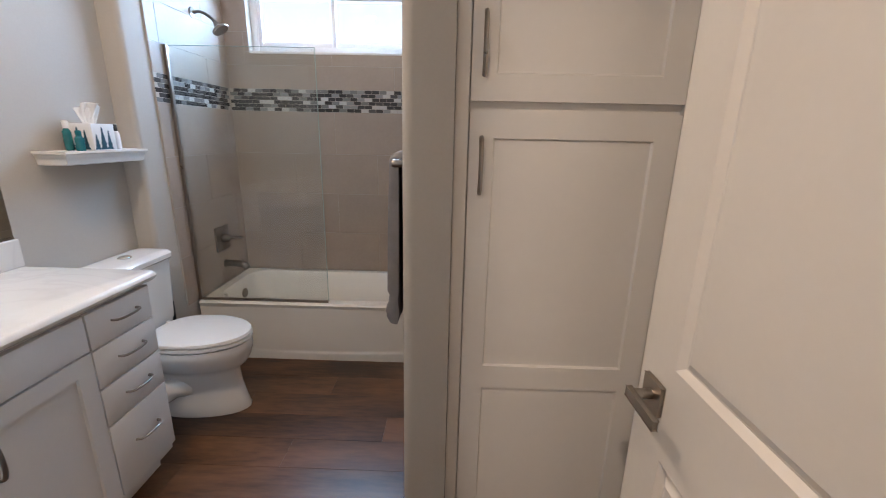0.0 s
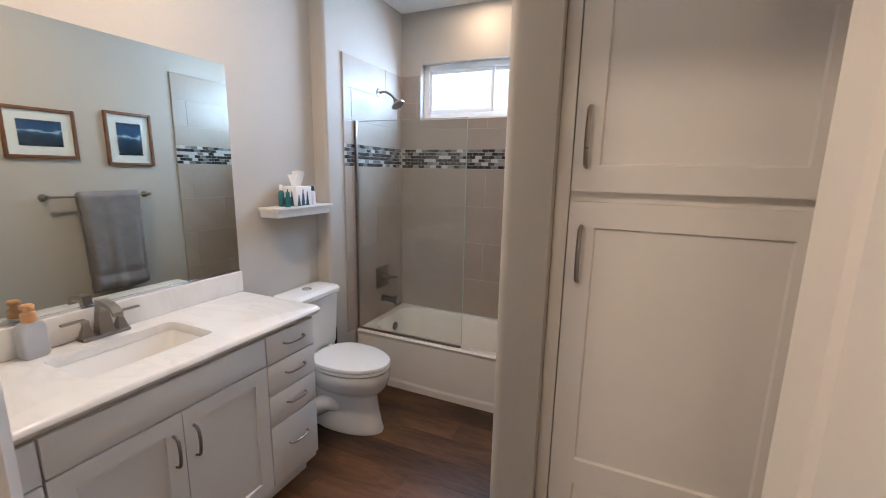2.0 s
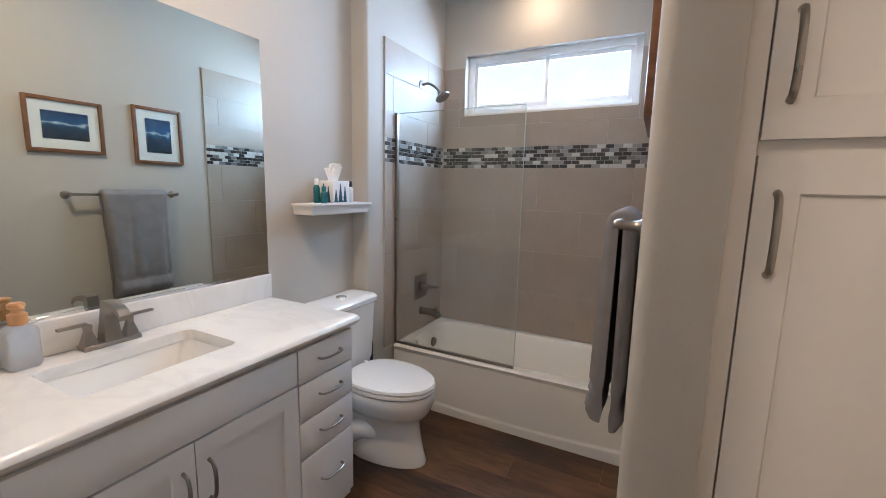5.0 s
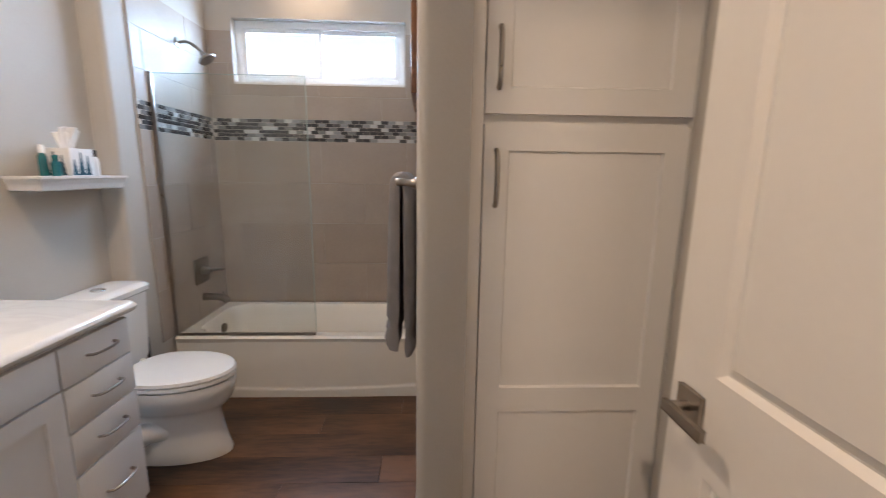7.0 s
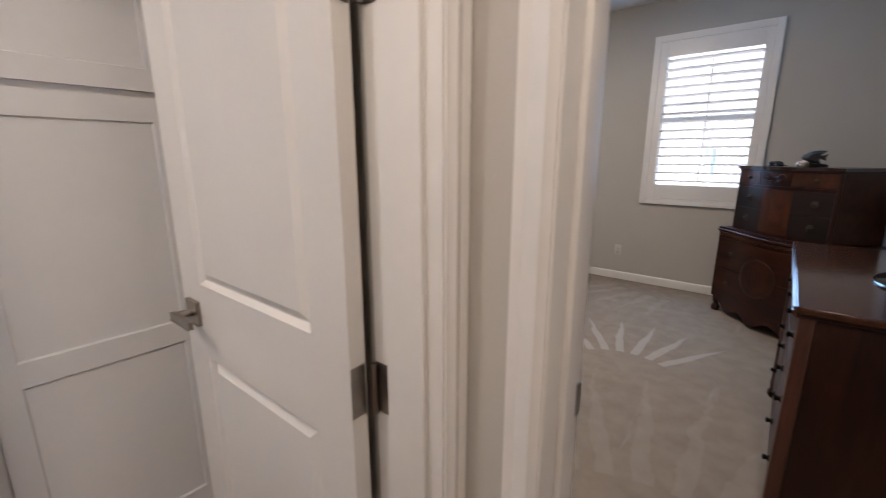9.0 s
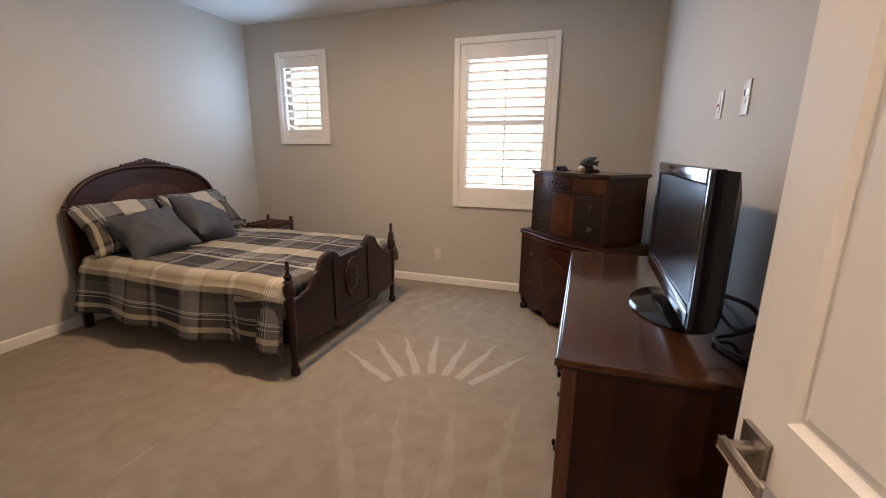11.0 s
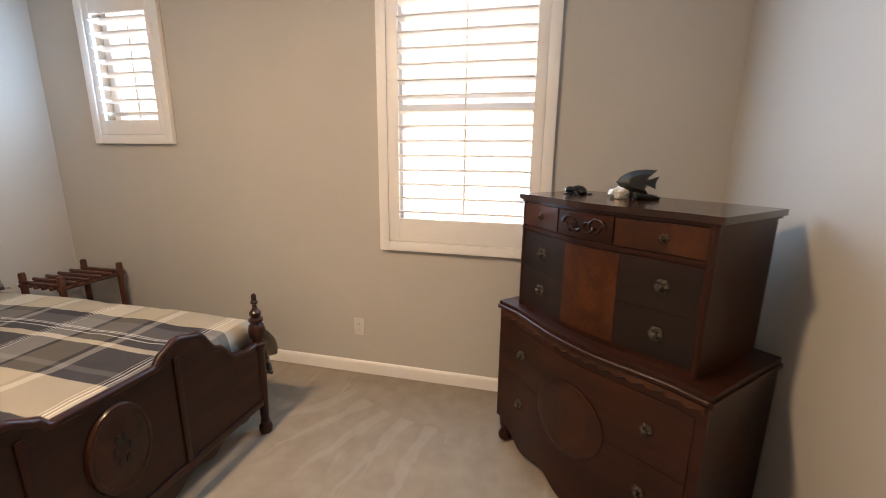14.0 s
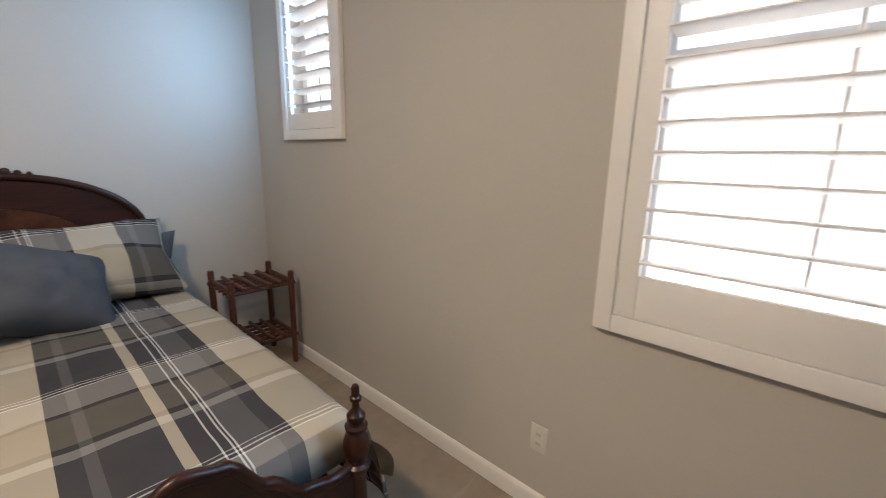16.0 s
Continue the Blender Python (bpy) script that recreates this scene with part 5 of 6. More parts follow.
def picture(y0, y1, z0, z1, border, label):
    e = thing("framed_picture", (TX, (y0 + y1) / 2, z0), label, "picture", "seascape pictures")
    x0, x1, w = TX - 0.022, TX - 0.001, 0.022
    part("frame", boxes(((x0, y0, z0), (x1, y0 + w, z1)), ((x0, y1 - w, z0), (x1, y1, z1)), ((x0, y0 + w, z0), (x1, y1 - w, z0 + w)), ((x0, y0 + w, z1 - w), (x1, y1 - w, z1)), bev=0.004), OAK, e)
    part("mat", box(bmesh.new(), (TX - 0.010, y0 + w, z0 + w), (TX - 0.004, y1 - w, z1 - w)), MATBOARD, e)
    part("print", box(bmesh.new(), (TX - 0.012, y0 + w + border, z0 + w + border), (TX - 0.0102, y1 - w - border, z1 - w - border)), SEA, e)
    g = part("glazing", box(bmesh.new(), (TX - 0.016, y0 + w, z0 + w), (TX - 0.014, y1 - w, z1 - w)), PANE, e)
    g.visible_shadow = False


picture(1.172, 1.55, 1.595, 1.91, 0.055, "landscape seascape print in an oak frame with a white mat")
picture(1.72, 2.04, 1.56, 1.945, 0.055, "upright seascape print in an oak frame with a white mat")


# ---- bathroom: linen cabinet ----
def linen_cabinet():
    e = thing("linen_cabinet", (0.25, 1.0, 0), "tall white built-in linen cabinet with shaker doors", "cabinet")
    x0, x1, yf = 0.008, 0.519, 1.0
    part("carcass", boxes(((-0.028, 1.021, 0.0), (EX - 0.002, 1.55, 2.358))), CABP, e)
    part("face_frame", boxes(((-0.029, 1.0, 0), (0.005, 1.021, 2.358)), ((0.522, 1.0, 0), (EX - 0.001, 1.021, 2.358)), bev=0.003), CABP, e)
    part("toe_board", box(bmesh.new(), (0.004, 1.006, 0), (0.522, 1.021, 0.10), 0.002), CABP, e)
    for z0, z1, panels, hz in ((0.105, 1.497, [(x0 + 0.06, x1 - 0.06, 0.165, 0.735), (x0 + 0.06, x1 - 0.06, 0.806, 1.436)], (1.30, 1.437)),
                               (1.522, 2.345, [(x0 + 0.06, x1 - 0.06, 1.583, 2.285)], (1.58, 1.717))):
        bm = bmesh.new()
        panelled(bm, x0, x1, z0, z1, yf + 0.02, yf, panels, 0.004, 0.008, "y")
        d = part("door", bm, CABP, e)
        part("handle", arched_pull((x0 + 0.030, yf, hz[0]), (x0 + 0.030, yf, hz[1]), (0, -1, 0), 0.026, 0.005), NICKEL, d, "brushed nickel bar pull")


linen_cabinet()

vent = thing("floor_vent", (-1.13, 1.10, 0), "small metal floor register beside the vanity", "floor vent")
part("frame", boxes(((-1.21, 0.93, 0.0), (-1.06, 0.95, 0.006)), ((-1.21, 1.20, 0.0), (-1.06, 1.22, 0.006)), ((-1.21, 0.95, 0.0), (-1.19, 1.20, 0.006)), ((-1.08, 0.95, 0.0), (-1.06, 1.20, 0.006)), bev=0.001), NICKEL, vent)
for k in range(9):
    part("slat", box(bmesh.new(), (-1.19, 0.957 + 0.027 * k, 0.0005), (-1.08, 0.970 + 0.027 * k, 0.005)), NICKEL, vent)


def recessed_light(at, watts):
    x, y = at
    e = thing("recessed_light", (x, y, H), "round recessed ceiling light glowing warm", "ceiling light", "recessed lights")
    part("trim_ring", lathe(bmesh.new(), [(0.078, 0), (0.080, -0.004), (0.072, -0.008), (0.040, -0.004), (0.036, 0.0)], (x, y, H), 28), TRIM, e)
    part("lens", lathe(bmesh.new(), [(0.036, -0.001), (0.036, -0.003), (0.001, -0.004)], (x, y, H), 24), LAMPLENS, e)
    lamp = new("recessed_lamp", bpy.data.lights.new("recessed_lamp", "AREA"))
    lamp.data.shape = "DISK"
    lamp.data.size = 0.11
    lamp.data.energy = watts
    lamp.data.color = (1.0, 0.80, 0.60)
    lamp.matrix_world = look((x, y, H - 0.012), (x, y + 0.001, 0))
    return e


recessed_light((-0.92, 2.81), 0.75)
# these two are out of view, assumed from warm light on wall and cabinet
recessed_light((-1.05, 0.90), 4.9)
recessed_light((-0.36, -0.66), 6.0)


def ceiling_lamp():
    x, y = 2.7, 1.05
    e = thing("ceiling_light", (x, y, H), "round frosted flush ceiling light glowing warm", "ceiling light")
    part("base", lathe(bmesh.new(), [(0.15, 0), (0.155, -0.02), (0.150, -0.03)], (x, y, H), 32), NICKEL, e)
    part("diffuser", lathe(bmesh.new(), [(0.148, -0.028), (0.135, -0.06), (0.09, -0.085), (0.001, -0.095)], (x, y, H), 32), LAMPLENS, e)
    lamp = new("ceiling_lamp", bpy.data.lights.new("ceiling_lamp", "AREA"))
    lamp.data.shape = "DISK"
    lamp.data.size = 0.26
    lamp.data.energy = 6.5
    lamp.data.color = (1.0, 0.83, 0.635)
    lamp.matrix_world = look((x, y, H - 0.11), (x, y + 0.001, 0))


ceiling_lamp()


# ---- bedroom: bed ----
BXA, BXB, BFY, BHY = 2.567, 3.999, 1.082, 3.12


def turned_post(at, top, parent, name="post"):
    """A turned bed post: ball foot, tapering shaft, vase and finial."""
    prof = [(0.018, 0.0), (0.030, 0.008), (0.034, 0.028), (0.030, 0.050), (0.018, 0.062), (0.023, 0.070), (0.019, 0.080), (0.021, 0.10), (0.024, 0.20), (0.028, 0.33),
            (0.026, 0.46), (0.030, 0.478), (0.036, 0.492), (0.038, 0.505), (0.028, 0.512), (0.025, 0.522), (0.036, 0.545), (0.040, 0.575), (0.034, 0.602), (0.024, 0.612), (0.023, 0.617),
            (0.033, 0.622), (0.034, 0.632), (0.024, 0.637), (0.021, 0.645), (0.027, 0.655), (0.027, 0.668), (0.018, 0.678), (0.011, 0.690), (0.010, 0.708), (0.017, 0.713), (0.017, 0.722),
            (0.012, 0.727), (0.012, 0.752), (0.008, 0.760), (0.001, 0.762)]
    k = top / 0.762
    return part(name, lathe(bmesh.new(), [(r, z * k) for r, z in prof], at, 20), WALNUTZ, parent)


def foot_top(x):
    """Height of the footboard's top: flat in the middle, two humps, then swept down to the posts."""
    m = abs(x - (BXA + BXB) / 2)
    pts = [(0.0, 0.655), (0.17, 0.655), (0.20, 0.690), (0.27, 0.722), (0.36, 0.700), (0.45, 0.600), (0.55, 0.515), (0.64, 0.495), (0.72, 0.505)]
    for (a, p), (b, q) in zip(pts, pts[1:]):
        if a <= m <= b:
            t = (m - a) / (b - a)
            t = t * t * (3 - 2 * t)
            return p + (q - p) * t
    return 0.505


def foot_low(x):
    m = abs(x - (BXA + BXB) / 2)
    return 0.115 + 0.035 * (1 - math.cos(min(1.0, m / 0.72) * math.pi)) + 0.018 * math.sin(m * 30)


def bed():
    e = thing("bed", ((BXA + BXB) / 2, 2.1, 0), "dark walnut antique bed frame with turned posts", "bed")
    for x in (BXA, BXB):
        turned_post((x, BFY, 0), 0.762, e, "foot_post")
    n = 72
    xs = [BXA + 0.02 + (BXB - BXA - 0.04) * i / n for i in range(n + 1)]
    prism_pts = [(x, foot_top(x)) for x in xs] + [(x, foot_low(x)) for x in reversed(xs)]
    fb = part("footboard", prism(bmesh.new(), prism_pts, BFY - 0.012, BFY + 0.014, "y"), WALNUT, e)
    rim = bmesh.new()
    tube(rim, [(x, BFY, foot_top(x)) for x in xs], 0.017, 10)
    part("top_moulding", rim, WALNUT, fb)
    part("lower_rail", boxes(((BXA + 0.02, BFY - 0.022, 0.175), (BXB - 0.02, BFY - 0.010, 0.205)), bev=0.004), WALNUT, fb)
    for x in (BXA + 0.47, BXB - 0.47):
        part("panel_strip", boxes(((x - 0.012, BFY - 0.020, 0.20), (x + 0.012, BFY - 0.010, 0.665)), bev=0.003), WALNUTZ, fb)
    xm = (BXA + BXB) / 2
    medal = bmesh.new()
    lathe(medal, [(0.001, -0.028), (0.085, -0.026), (0.108, -0.022), (0.115, -0.026), (0.125, -0.024), (0.130, -0.012), (0.130, -0.006)], (xm, BFY, 0.455), 36, "y", (0.85, 1.25))
    part("oval_medallion", medal, OVAL, fb, "raised oval veneer medallion")
    knob = bmesh.new()
    for i in range(6):
        w = i * math.pi / 3
        lathe(knob, [(0.013, 0), (0.012, -0.004), (0.001, -0.005)], (xm + 0.026 * math.cos(w), BFY - 0.0255, 0.455 + 0.050 * math.sin(w)), 10, "y", (0.8, 1.4))
    part("carved_rosette", knob, EBONY, fb, "dark flat rosette inlay")
    # headboard
    def head_top(x):
        m = abs(x - xm) / 0.66
        return 0.93 + 0.335 * math.sqrt(max(0.0, 1 - min(1.0, m) ** 2.3))
    hx = [xm - 0.66 + 1.32 * i / 60 for i in range(61)]
    hb = part("headboard", prism(bmesh.new(), [(x, head_top(x)) for x in hx] + [(hx[-1], 0.25), (hx[0], 0.25)], BHY, BHY + 0.028, "y"), WALNUT, e)
    part("arch_moulding", tube(bmesh.new(), [(x, BHY - 0.002, head_top(x)) for x in hx], 0.020, 10), WALNUT, hb)
    inner = [(xm + (x - xm) * 0.62, 0.70 + (head_top(x) - 0.70) * 0.72) for x in hx]
    part("veneer_panel", prism(bmesh.new(), inner + [(inner[-1][0], 0.6), (inner[0][0], 0.6)], BHY - 0.006, BHY, "y"), BURL, hb, "arched burl veneer panel")
    crest = bmesh.new()
    for k in range(-5, 6):
        r = 0.034 * (1 - abs(k) / 8)
        lathe(crest, [(r * 0.5, -0.012), (r, -0.004), (r, 0.012), (r * 0.4, 0.022)], (xm + 0.042 * k, BHY, 1.272 + 0.030 * math.cos(k * 0.3) * (1 - abs(k) / 7)), 12, "y")
    part("carved_crest", crest, WALNUT, hb, "carved leaf crest")
    for x in (xm - 0.66, xm + 0.66):
        part("head_post", boxes(((x - 0.028, BHY - 0.01, 0), (x + 0.028, BHY + 0.04, 0.96)), bev=0.008), WALNUTZ, e)
    for x in (BXA + 0.015, BXB - 0.015):
        part("side_rail", boxes(((x - 0.014, BFY + 0.02, 0.20), (x + 0.014, BHY, 0.36)), bev=0.004), WALNUT, e)


bed()
mattress = thing("mattress", (3.283, 2.1, 0.25), "white mattress under the plaid comforter", "mattress")
part("body", box(bmesh.new(), (BXA + 0.07, BFY + 0.12, 0.25), (BXB - 0.07, BHY - 0.02, 0.54), 0.05, 4), PAPER, mattress)


def comforter():
    e = thing("comforter", (3.283, 1.9, 0.56), "plaid comforter in charcoal, taupe and cream hanging over the sides", "comforter")
    x0, x1 = BXA + 0.02, BXB + 0.055
    top, r = 0.608, 0.06
    west, east = 0.36, 0.30
    flat = x1 - x0 - 2 * r
    arc = r * math.pi / 2
    total = west + arc + flat + arc + east
    y0, y1 = BFY + 0.045, 2.98

    def place(u, v):
        s = u * total
        y = y0 + (y1 - y0) * v
        hang = 0.0
        if s < west:
            hang = west - s
            x, z = x0 - 0.02, top - r - hang
        elif s < west + arc:
            w = (s - west) / r
            x, z = x0 - 0.02 + r - r * math.cos(w), top - r + r * math.sin(w)
        elif s < west + arc + flat:
            x, z = x0 - 0.02 + r + (s - west - arc) * (flat + 0.04) / flat, top
        elif s < west + 2 * arc + flat:
            w = (s - west - arc - flat) / r
            x, z = x1 + 0.02 - r + r * math.sin(w), top - r + r * math.cos(w)
        else:
            hang = s - west - 2 * arc - flat
            x, z = x1 + 0.02, top - r - hang
        side = -1 if u < 0.5 else 1
        wave = noise.noise(Vector((x * 2.2, y * 2.2, 1.3)))
        z += 0.014 * wave + 0.008 * noise.noise(Vector((x * 6, y * 6, 4))) + 0.003 * noise.noise(Vector((x * 15, y * 15, 9)))
        if hang:
            x += side * (0.02 + hang * 0.16 + 0.035 * hang / 0.36 * math.sin(y * 11 + 2 * noise.noise(Vector((y * 2, 0, 7)))))
            z += 0.05 * math.sin(y * 2.4 + 0.6) * hang
        # the foot end is tucked down behind the footboard between the posts
        d = max(0.0, 0.05 - (y - y0)) / 0.05
        z -= (0.12 if not hang else 0.12 * max(0.0, 1 - hang / 0.2)) * d * d * d
        return (x, y, z)
    bm = bmesh.new()
    grid_sheet(bm, 120, 110, place, lambda u, v: (x0 - 0.02 + r + (u * total - west - arc) * (flat + 0.04) / flat, y0 + v * (y1 - y0)))
    quilt = part("cover", bm, PLAID, e).modifiers.new("quilt_thickness", "SOLIDIFY")
    quilt.thickness, quilt.offset = 0.012, -1
    # a loose corner falling past the foot post
    bm = bmesh.new()

    def corner(u, v):
        y = 1.50 - 0.40 * u
        z = 0.50 - v * (0.22 + 0.17 * u)
        x = x0 - 0.045 - 0.05 * v - 0.03 * math.sin(u * 6) * v - 0.02 * u
        return (x, y, z)
    grid_sheet(bm, 24, 18, corner, lambda u, v: (2.54 - 0.36 * v - 0.10 * u, 1.50 - 0.42 * u + 0.12 * v))
    bmesh.ops.solidify(bm, geom=bm.faces[:], thickness=0.010)
    part("loose_corner", bm, PLAID, e)
    bm = bmesh.new()

    def tail(u, v):
        y = 1.40 - 0.33 * u
        z = 0.560 - v * (0.17 + 0.04 * math.sin(3 * u))
        return (BXB + 0.035 + 0.085 * math.sin(v * 2.0) + 0.012 * math.sin(8 * u), y, z)
    grid_sheet(bm, 18, 14, tail, lambda u, v: (3.90 + 0.14 * v, 1.27 - 0.33 * u))
    bmesh.ops.solidify(bm, geom=bm.faces[:], thickness=0.010)
    part("loose_corner", bm, PLAID, e)


comforter()


def pillow(name, at, w, h, thick, lean, turn, material, label, roll=0.0, group="pillows", weave=(2.88, 1.496)):
    """A stuffed pillow standing on its lower edge; lean tips it back."""
    e = thing(name, at, label, "pillow", group, own=True)
    e.matrix_basis = pose(*at, lean, roll, turn)
    bm = bmesh.new()
    for sgn in (-1, 1):
        def place(u, v, sgn=sgn):
            a, b = 2 * u - 1, 2 * v - 1
            fill = max(0.0, (1 - a * a) * (1 - b * b)) ** 0.48
            pinch = 1 - 0.15 * (1 - abs(b)) * abs(a) ** 3
            pinch2 = 1 - 0.16 * (1 - abs(a)) * abs(b) ** 3
            lump = 1 + 0.26 * noise.noise(Vector((a * 1.7 + at[0] * 3, b * 1.7, sgn + at[1]))) + 0.10 * noise.noise(Vector((a * 5.5, b * 4.0 + at[0], sgn)))
            return (a * w / 2 * pinch, sgn * thick / 2 * fill * lump, h / 2 + b * h / 2 * pinch2 * (1 + 0.05 * noise.noise(Vector((a * 2.2, at[0] * 5, b)))))
        grid_sheet(bm, 30, 24, place, lambda u, v: (u * w + weave[0], v * h + weave[1]))
    bmesh.ops.remove_doubles(bm, verts=bm.verts, dist=1e-4)
    part("stuffed_case", bm, material, e)


pillow("pillow", (3.68, 2.79, 0.615), 0.76, 0.52, 0.25, -42, 5, PLAID, "plaid pillow sham leaning on the headboard")
pillow("pillow", (3.72, 2.98, 0.580), 0.74, 0.36, 0.20, -16, 3, SLATE, "slate grey pillow behind the plaid sham")
pillow("pillow", (2.93, 2.80, 0.615), 0.70, 0.50, 0.24, -42, -3, PLAID, "plaid pillow sham leaning on the headboard")
pillow("cushion", (3.42, 2.50, 0.625), 0.56, 0.48, 0.30, -48, 12, SLATE, "slate blue square cushion propped on the pillows", 20, "cushions")
pillow("cushion", (2.88, 2.44, 0.63), 0.50, 0.48, 0.24, -55, -14, SLATE, "slate blue square cushion propped on the pillows", -8, "cushions")


# ---- bedroom: lattice stand ----
def lattice_stand():
    x0, x1, y0, y1 = 4.235, 4.612, 2.695, 3.03
    e = thing("lattice_stand", ((x0 + x1) / 2, (y0 + y1) / 2, 0), "red-brown wooden stand with a lattice top and shelf", "side table")
    for x in (x0, x1):
        for y in (y0, y1):
            part("leg", lathe(bmesh.new(), [(0.016, 0), (0.020, 0.01), (0.020, 0.635), (0.017, 0.648), (0.001, 0.650)], (x, y, 0), 12), REDWOOD, e)
    for z in (0.565, 0.20):
        for k in range(6):
            y = y0 + (y1 - y0) * k / 5
            part("slat", tube(bmesh.new(), [(x0 - 0.025, y, z), (x1 + 0.025, y, z)], 0.0125, 8), REDWOOD, e)
        for k in range(6):
            x = x0 + (x1 - x0) * k / 5
            part("slat", tube(bmesh.new(), [(x, y0 - 0.025, z + 0.019), (x, y1 + 0.025, z + 0.019)], 0.0125, 8), REDWOOD, e)


lattice_stand()


# ---- bedroom: highboy chest across the corner ----
def bowed(w, front, back, bow, n=24, ease=0.0):
    """A plan whose front edge swells in the middle like a serpentine drawer front."""
    pts = []
    for i in range(n + 1):
        t = i / n
        s = math.sin(math.pi * min(1, max(0, (t - 0.12) / 0.76)))
        pts.append((w * t, front - bow * s ** 1.3))
    return pts + [(w, back), (0, back)]


def chest():
    e = thing("highboy_chest", (4.258, -0.082, 0), "dark walnut antique chest of drawers with burl veneer", "chest of drawers", rz=-134.4, own=True)
    W, D = 0.95, 0.48
    i0, W2, D2 = 0.075, 0.80, 0.40

    def slab(plan, z0, z1, dx=0.0, dy=0.0):
        return prism(bmesh.new(), [(p + dx, q + dy) for p, q in plan], z0, z1)
    part("lower_case", slab(bowed(W, 0.012, D, 0.045), 0.135, 0.715), WALNUT, e)
    waist = part("waist_moulding", slab(bowed(W + 0.02, 0.0, D, 0.055), 0.712, 0.728, -0.01), WALNUT, e)
    part("waist_bead", slab(bowed(W + 0.006, 0.004, D, 0.052), 0.728, 0.748, -0.003), WALNUT, waist)
    part("upper_case", slab(bowed(W2, 0.06, 0.06 + D2, 0.040), 0.748, 1.232, i0), WALNUT, e)
    top = part("top", slab(bowed(W2 + 0.04, 0.045, 0.07 + D2, 0.045), 1.240, 1.262, i0 - 0.02), CHESTTOP, e)
    part("top_bead", slab(bowed(W2 + 0.02, 0.052, 0.065 + D2, 0.043), 1.230, 1.241, i0 - 0.01), WALNUT, top)

    def front_y(x, w, y0, bow, off):
        t = (x - off) / w
        return y0 - bow * math.sin(math.pi * min(1, max(0, (t - 0.12) / 0.76))) ** 1.3

    def front_panel(name, a, b, z0, z1, up, proud, material, label="", parent=e):
        """A drawer front that follows the swell of the case."""
        w, y0, bow, off = (W2, 0.06, 0.040, i0) if up else (W, 0.012, 0.045, 0.0)
        bm = bmesh.new()
        n = 12
        xs = [a + (b - a) * i / n for i in range(n + 1)]
        prism(bm, [(x, front_y(x, w, y0, bow, off) - proud) for x in xs] + [(x, front_y(x, w, y0, bow, off) + 0.004) for x in reversed(xs)], z0, z1)
        return part(name, bm, material, parent, label)

    def pull(parent, x, z, up, r=0.020):
        w, y0, bow, off = (W2, 0.06, 0.040, i0) if up else (W, 0.012, 0.045, 0.0)
        y = front_y(x, w, y0, bow, off) - 0.008
        bm = lathe(bmesh.new(), [(r * 1.15, 0.004), (r * 1.2, -0.001), (r * 0.95, -0.004), (r * 0.8, -0.003)], (x, y, z), 6, "y", (1, 1.1))
        for k in range(6):
            w = math.pi * k / 3
            lathe(bm, [(r * 0.3, 0.0), (r * 0.28, -0.004), (r * 0.1, -0.007)], (x + 0.72 * r * math.cos(w), y - 0.002, z + 0.78 * r * math.sin(w)), 8, "y")
        lathe(bm, [(r * 0.35, -0.002), (r * 0.3, -0.012), (r * 0.5, -0.018), (r * 0.3, -0.024), (0.001, -0.025)], (x, y, z), 10, "y")
        part("pull", bm, AGEDPULL, parent, "aged brass rosette pull")
    # top row: two burl drawers and a carved centre
    a, b = i0 + 0.015, i0 + W2 - 0.015
    d = front_panel("drawer", a, a + 0.205, 1.128, 1.222, True, 0.007, BURL, "burl veneer top drawer")
    pull(d, a + 0.10, 1.175, True, 0.012)
    d = front_panel("drawer", b - 0.29, b, 1.128, 1.222, True, 0.007, BURL, "burl veneer top drawer")
    pull(d, b - 0.13, 1.175, True, 0.012)
    c = front_panel("carved_centre", a + 0.213, b - 0.298, 1.128, 1.222, True, 0.006, WALNUT, "carved scroll panel")
    xm = (a + 0.213 + b - 0.298) / 2
    bm = bmesh.new()
    for s in (-1, 1):
        for reach, size, up in ((0.060, 0.036, 1), (0.024, 0.027, -1)):
            pts = []
            for k in range(22):
                w = k / 21 * 2.1 * math.pi
                rr = size * (1 - k / 26)
                x = xm + s * (reach + rr * math.cos(w) * 1.15)
                pts.append((x, front_y(x, W2, 0.06, 0.040, i0) - 0.0065, 1.175 + up * rr * math.sin(w)))
            tube(bm, pts, [0.0075 - 0.0002 * k for k in range(22)], 8)
        pts = []
        for k in range(10):
            x = xm + s * (0.058 + 0.040 * k / 9)
            pts.append((x, front_y(x, W2, 0.06, 0.040, i0) - 0.006, 1.150 + 0.050 * (k / 9) ** 1.6))
        tube(bm, pts, [0.008 - 0.0006 * k for k in range(10)], 8)
    lathe(bm, [(0.016, 0), (0.014, -0.004), (0.006, -0.007), (0.001, -0.0075)], (xm, front_y(xm, W2, 0.06, 0.040, i0) - 0.005, 1.175), 12, "y")
    part("scroll_carving", bm, WALNUT, c)
    part("string_moulding", slab(bowed(W2, 0.052, 0.07, 0.042), 1.108, 1.122, i0), WALNUT, e)
    # two deep drawers with a burl middle field and dark flanks
    for z0, z1 in ((0.9352, 1.098), (0.770, 0.9340)):
        d = front_panel("drawer", a, b, z0, z1, True, 0.005, EBONY)
        for x in (a + 0.12, b - 0.12):
            pull(d, x, (z0 + z1) / 2, True, 0.022)
    front_panel("veneer_field", a + 0.265, b - 0.265, 0.771, 1.097, True, 0.007, BURL, "reddish burl veneer field")
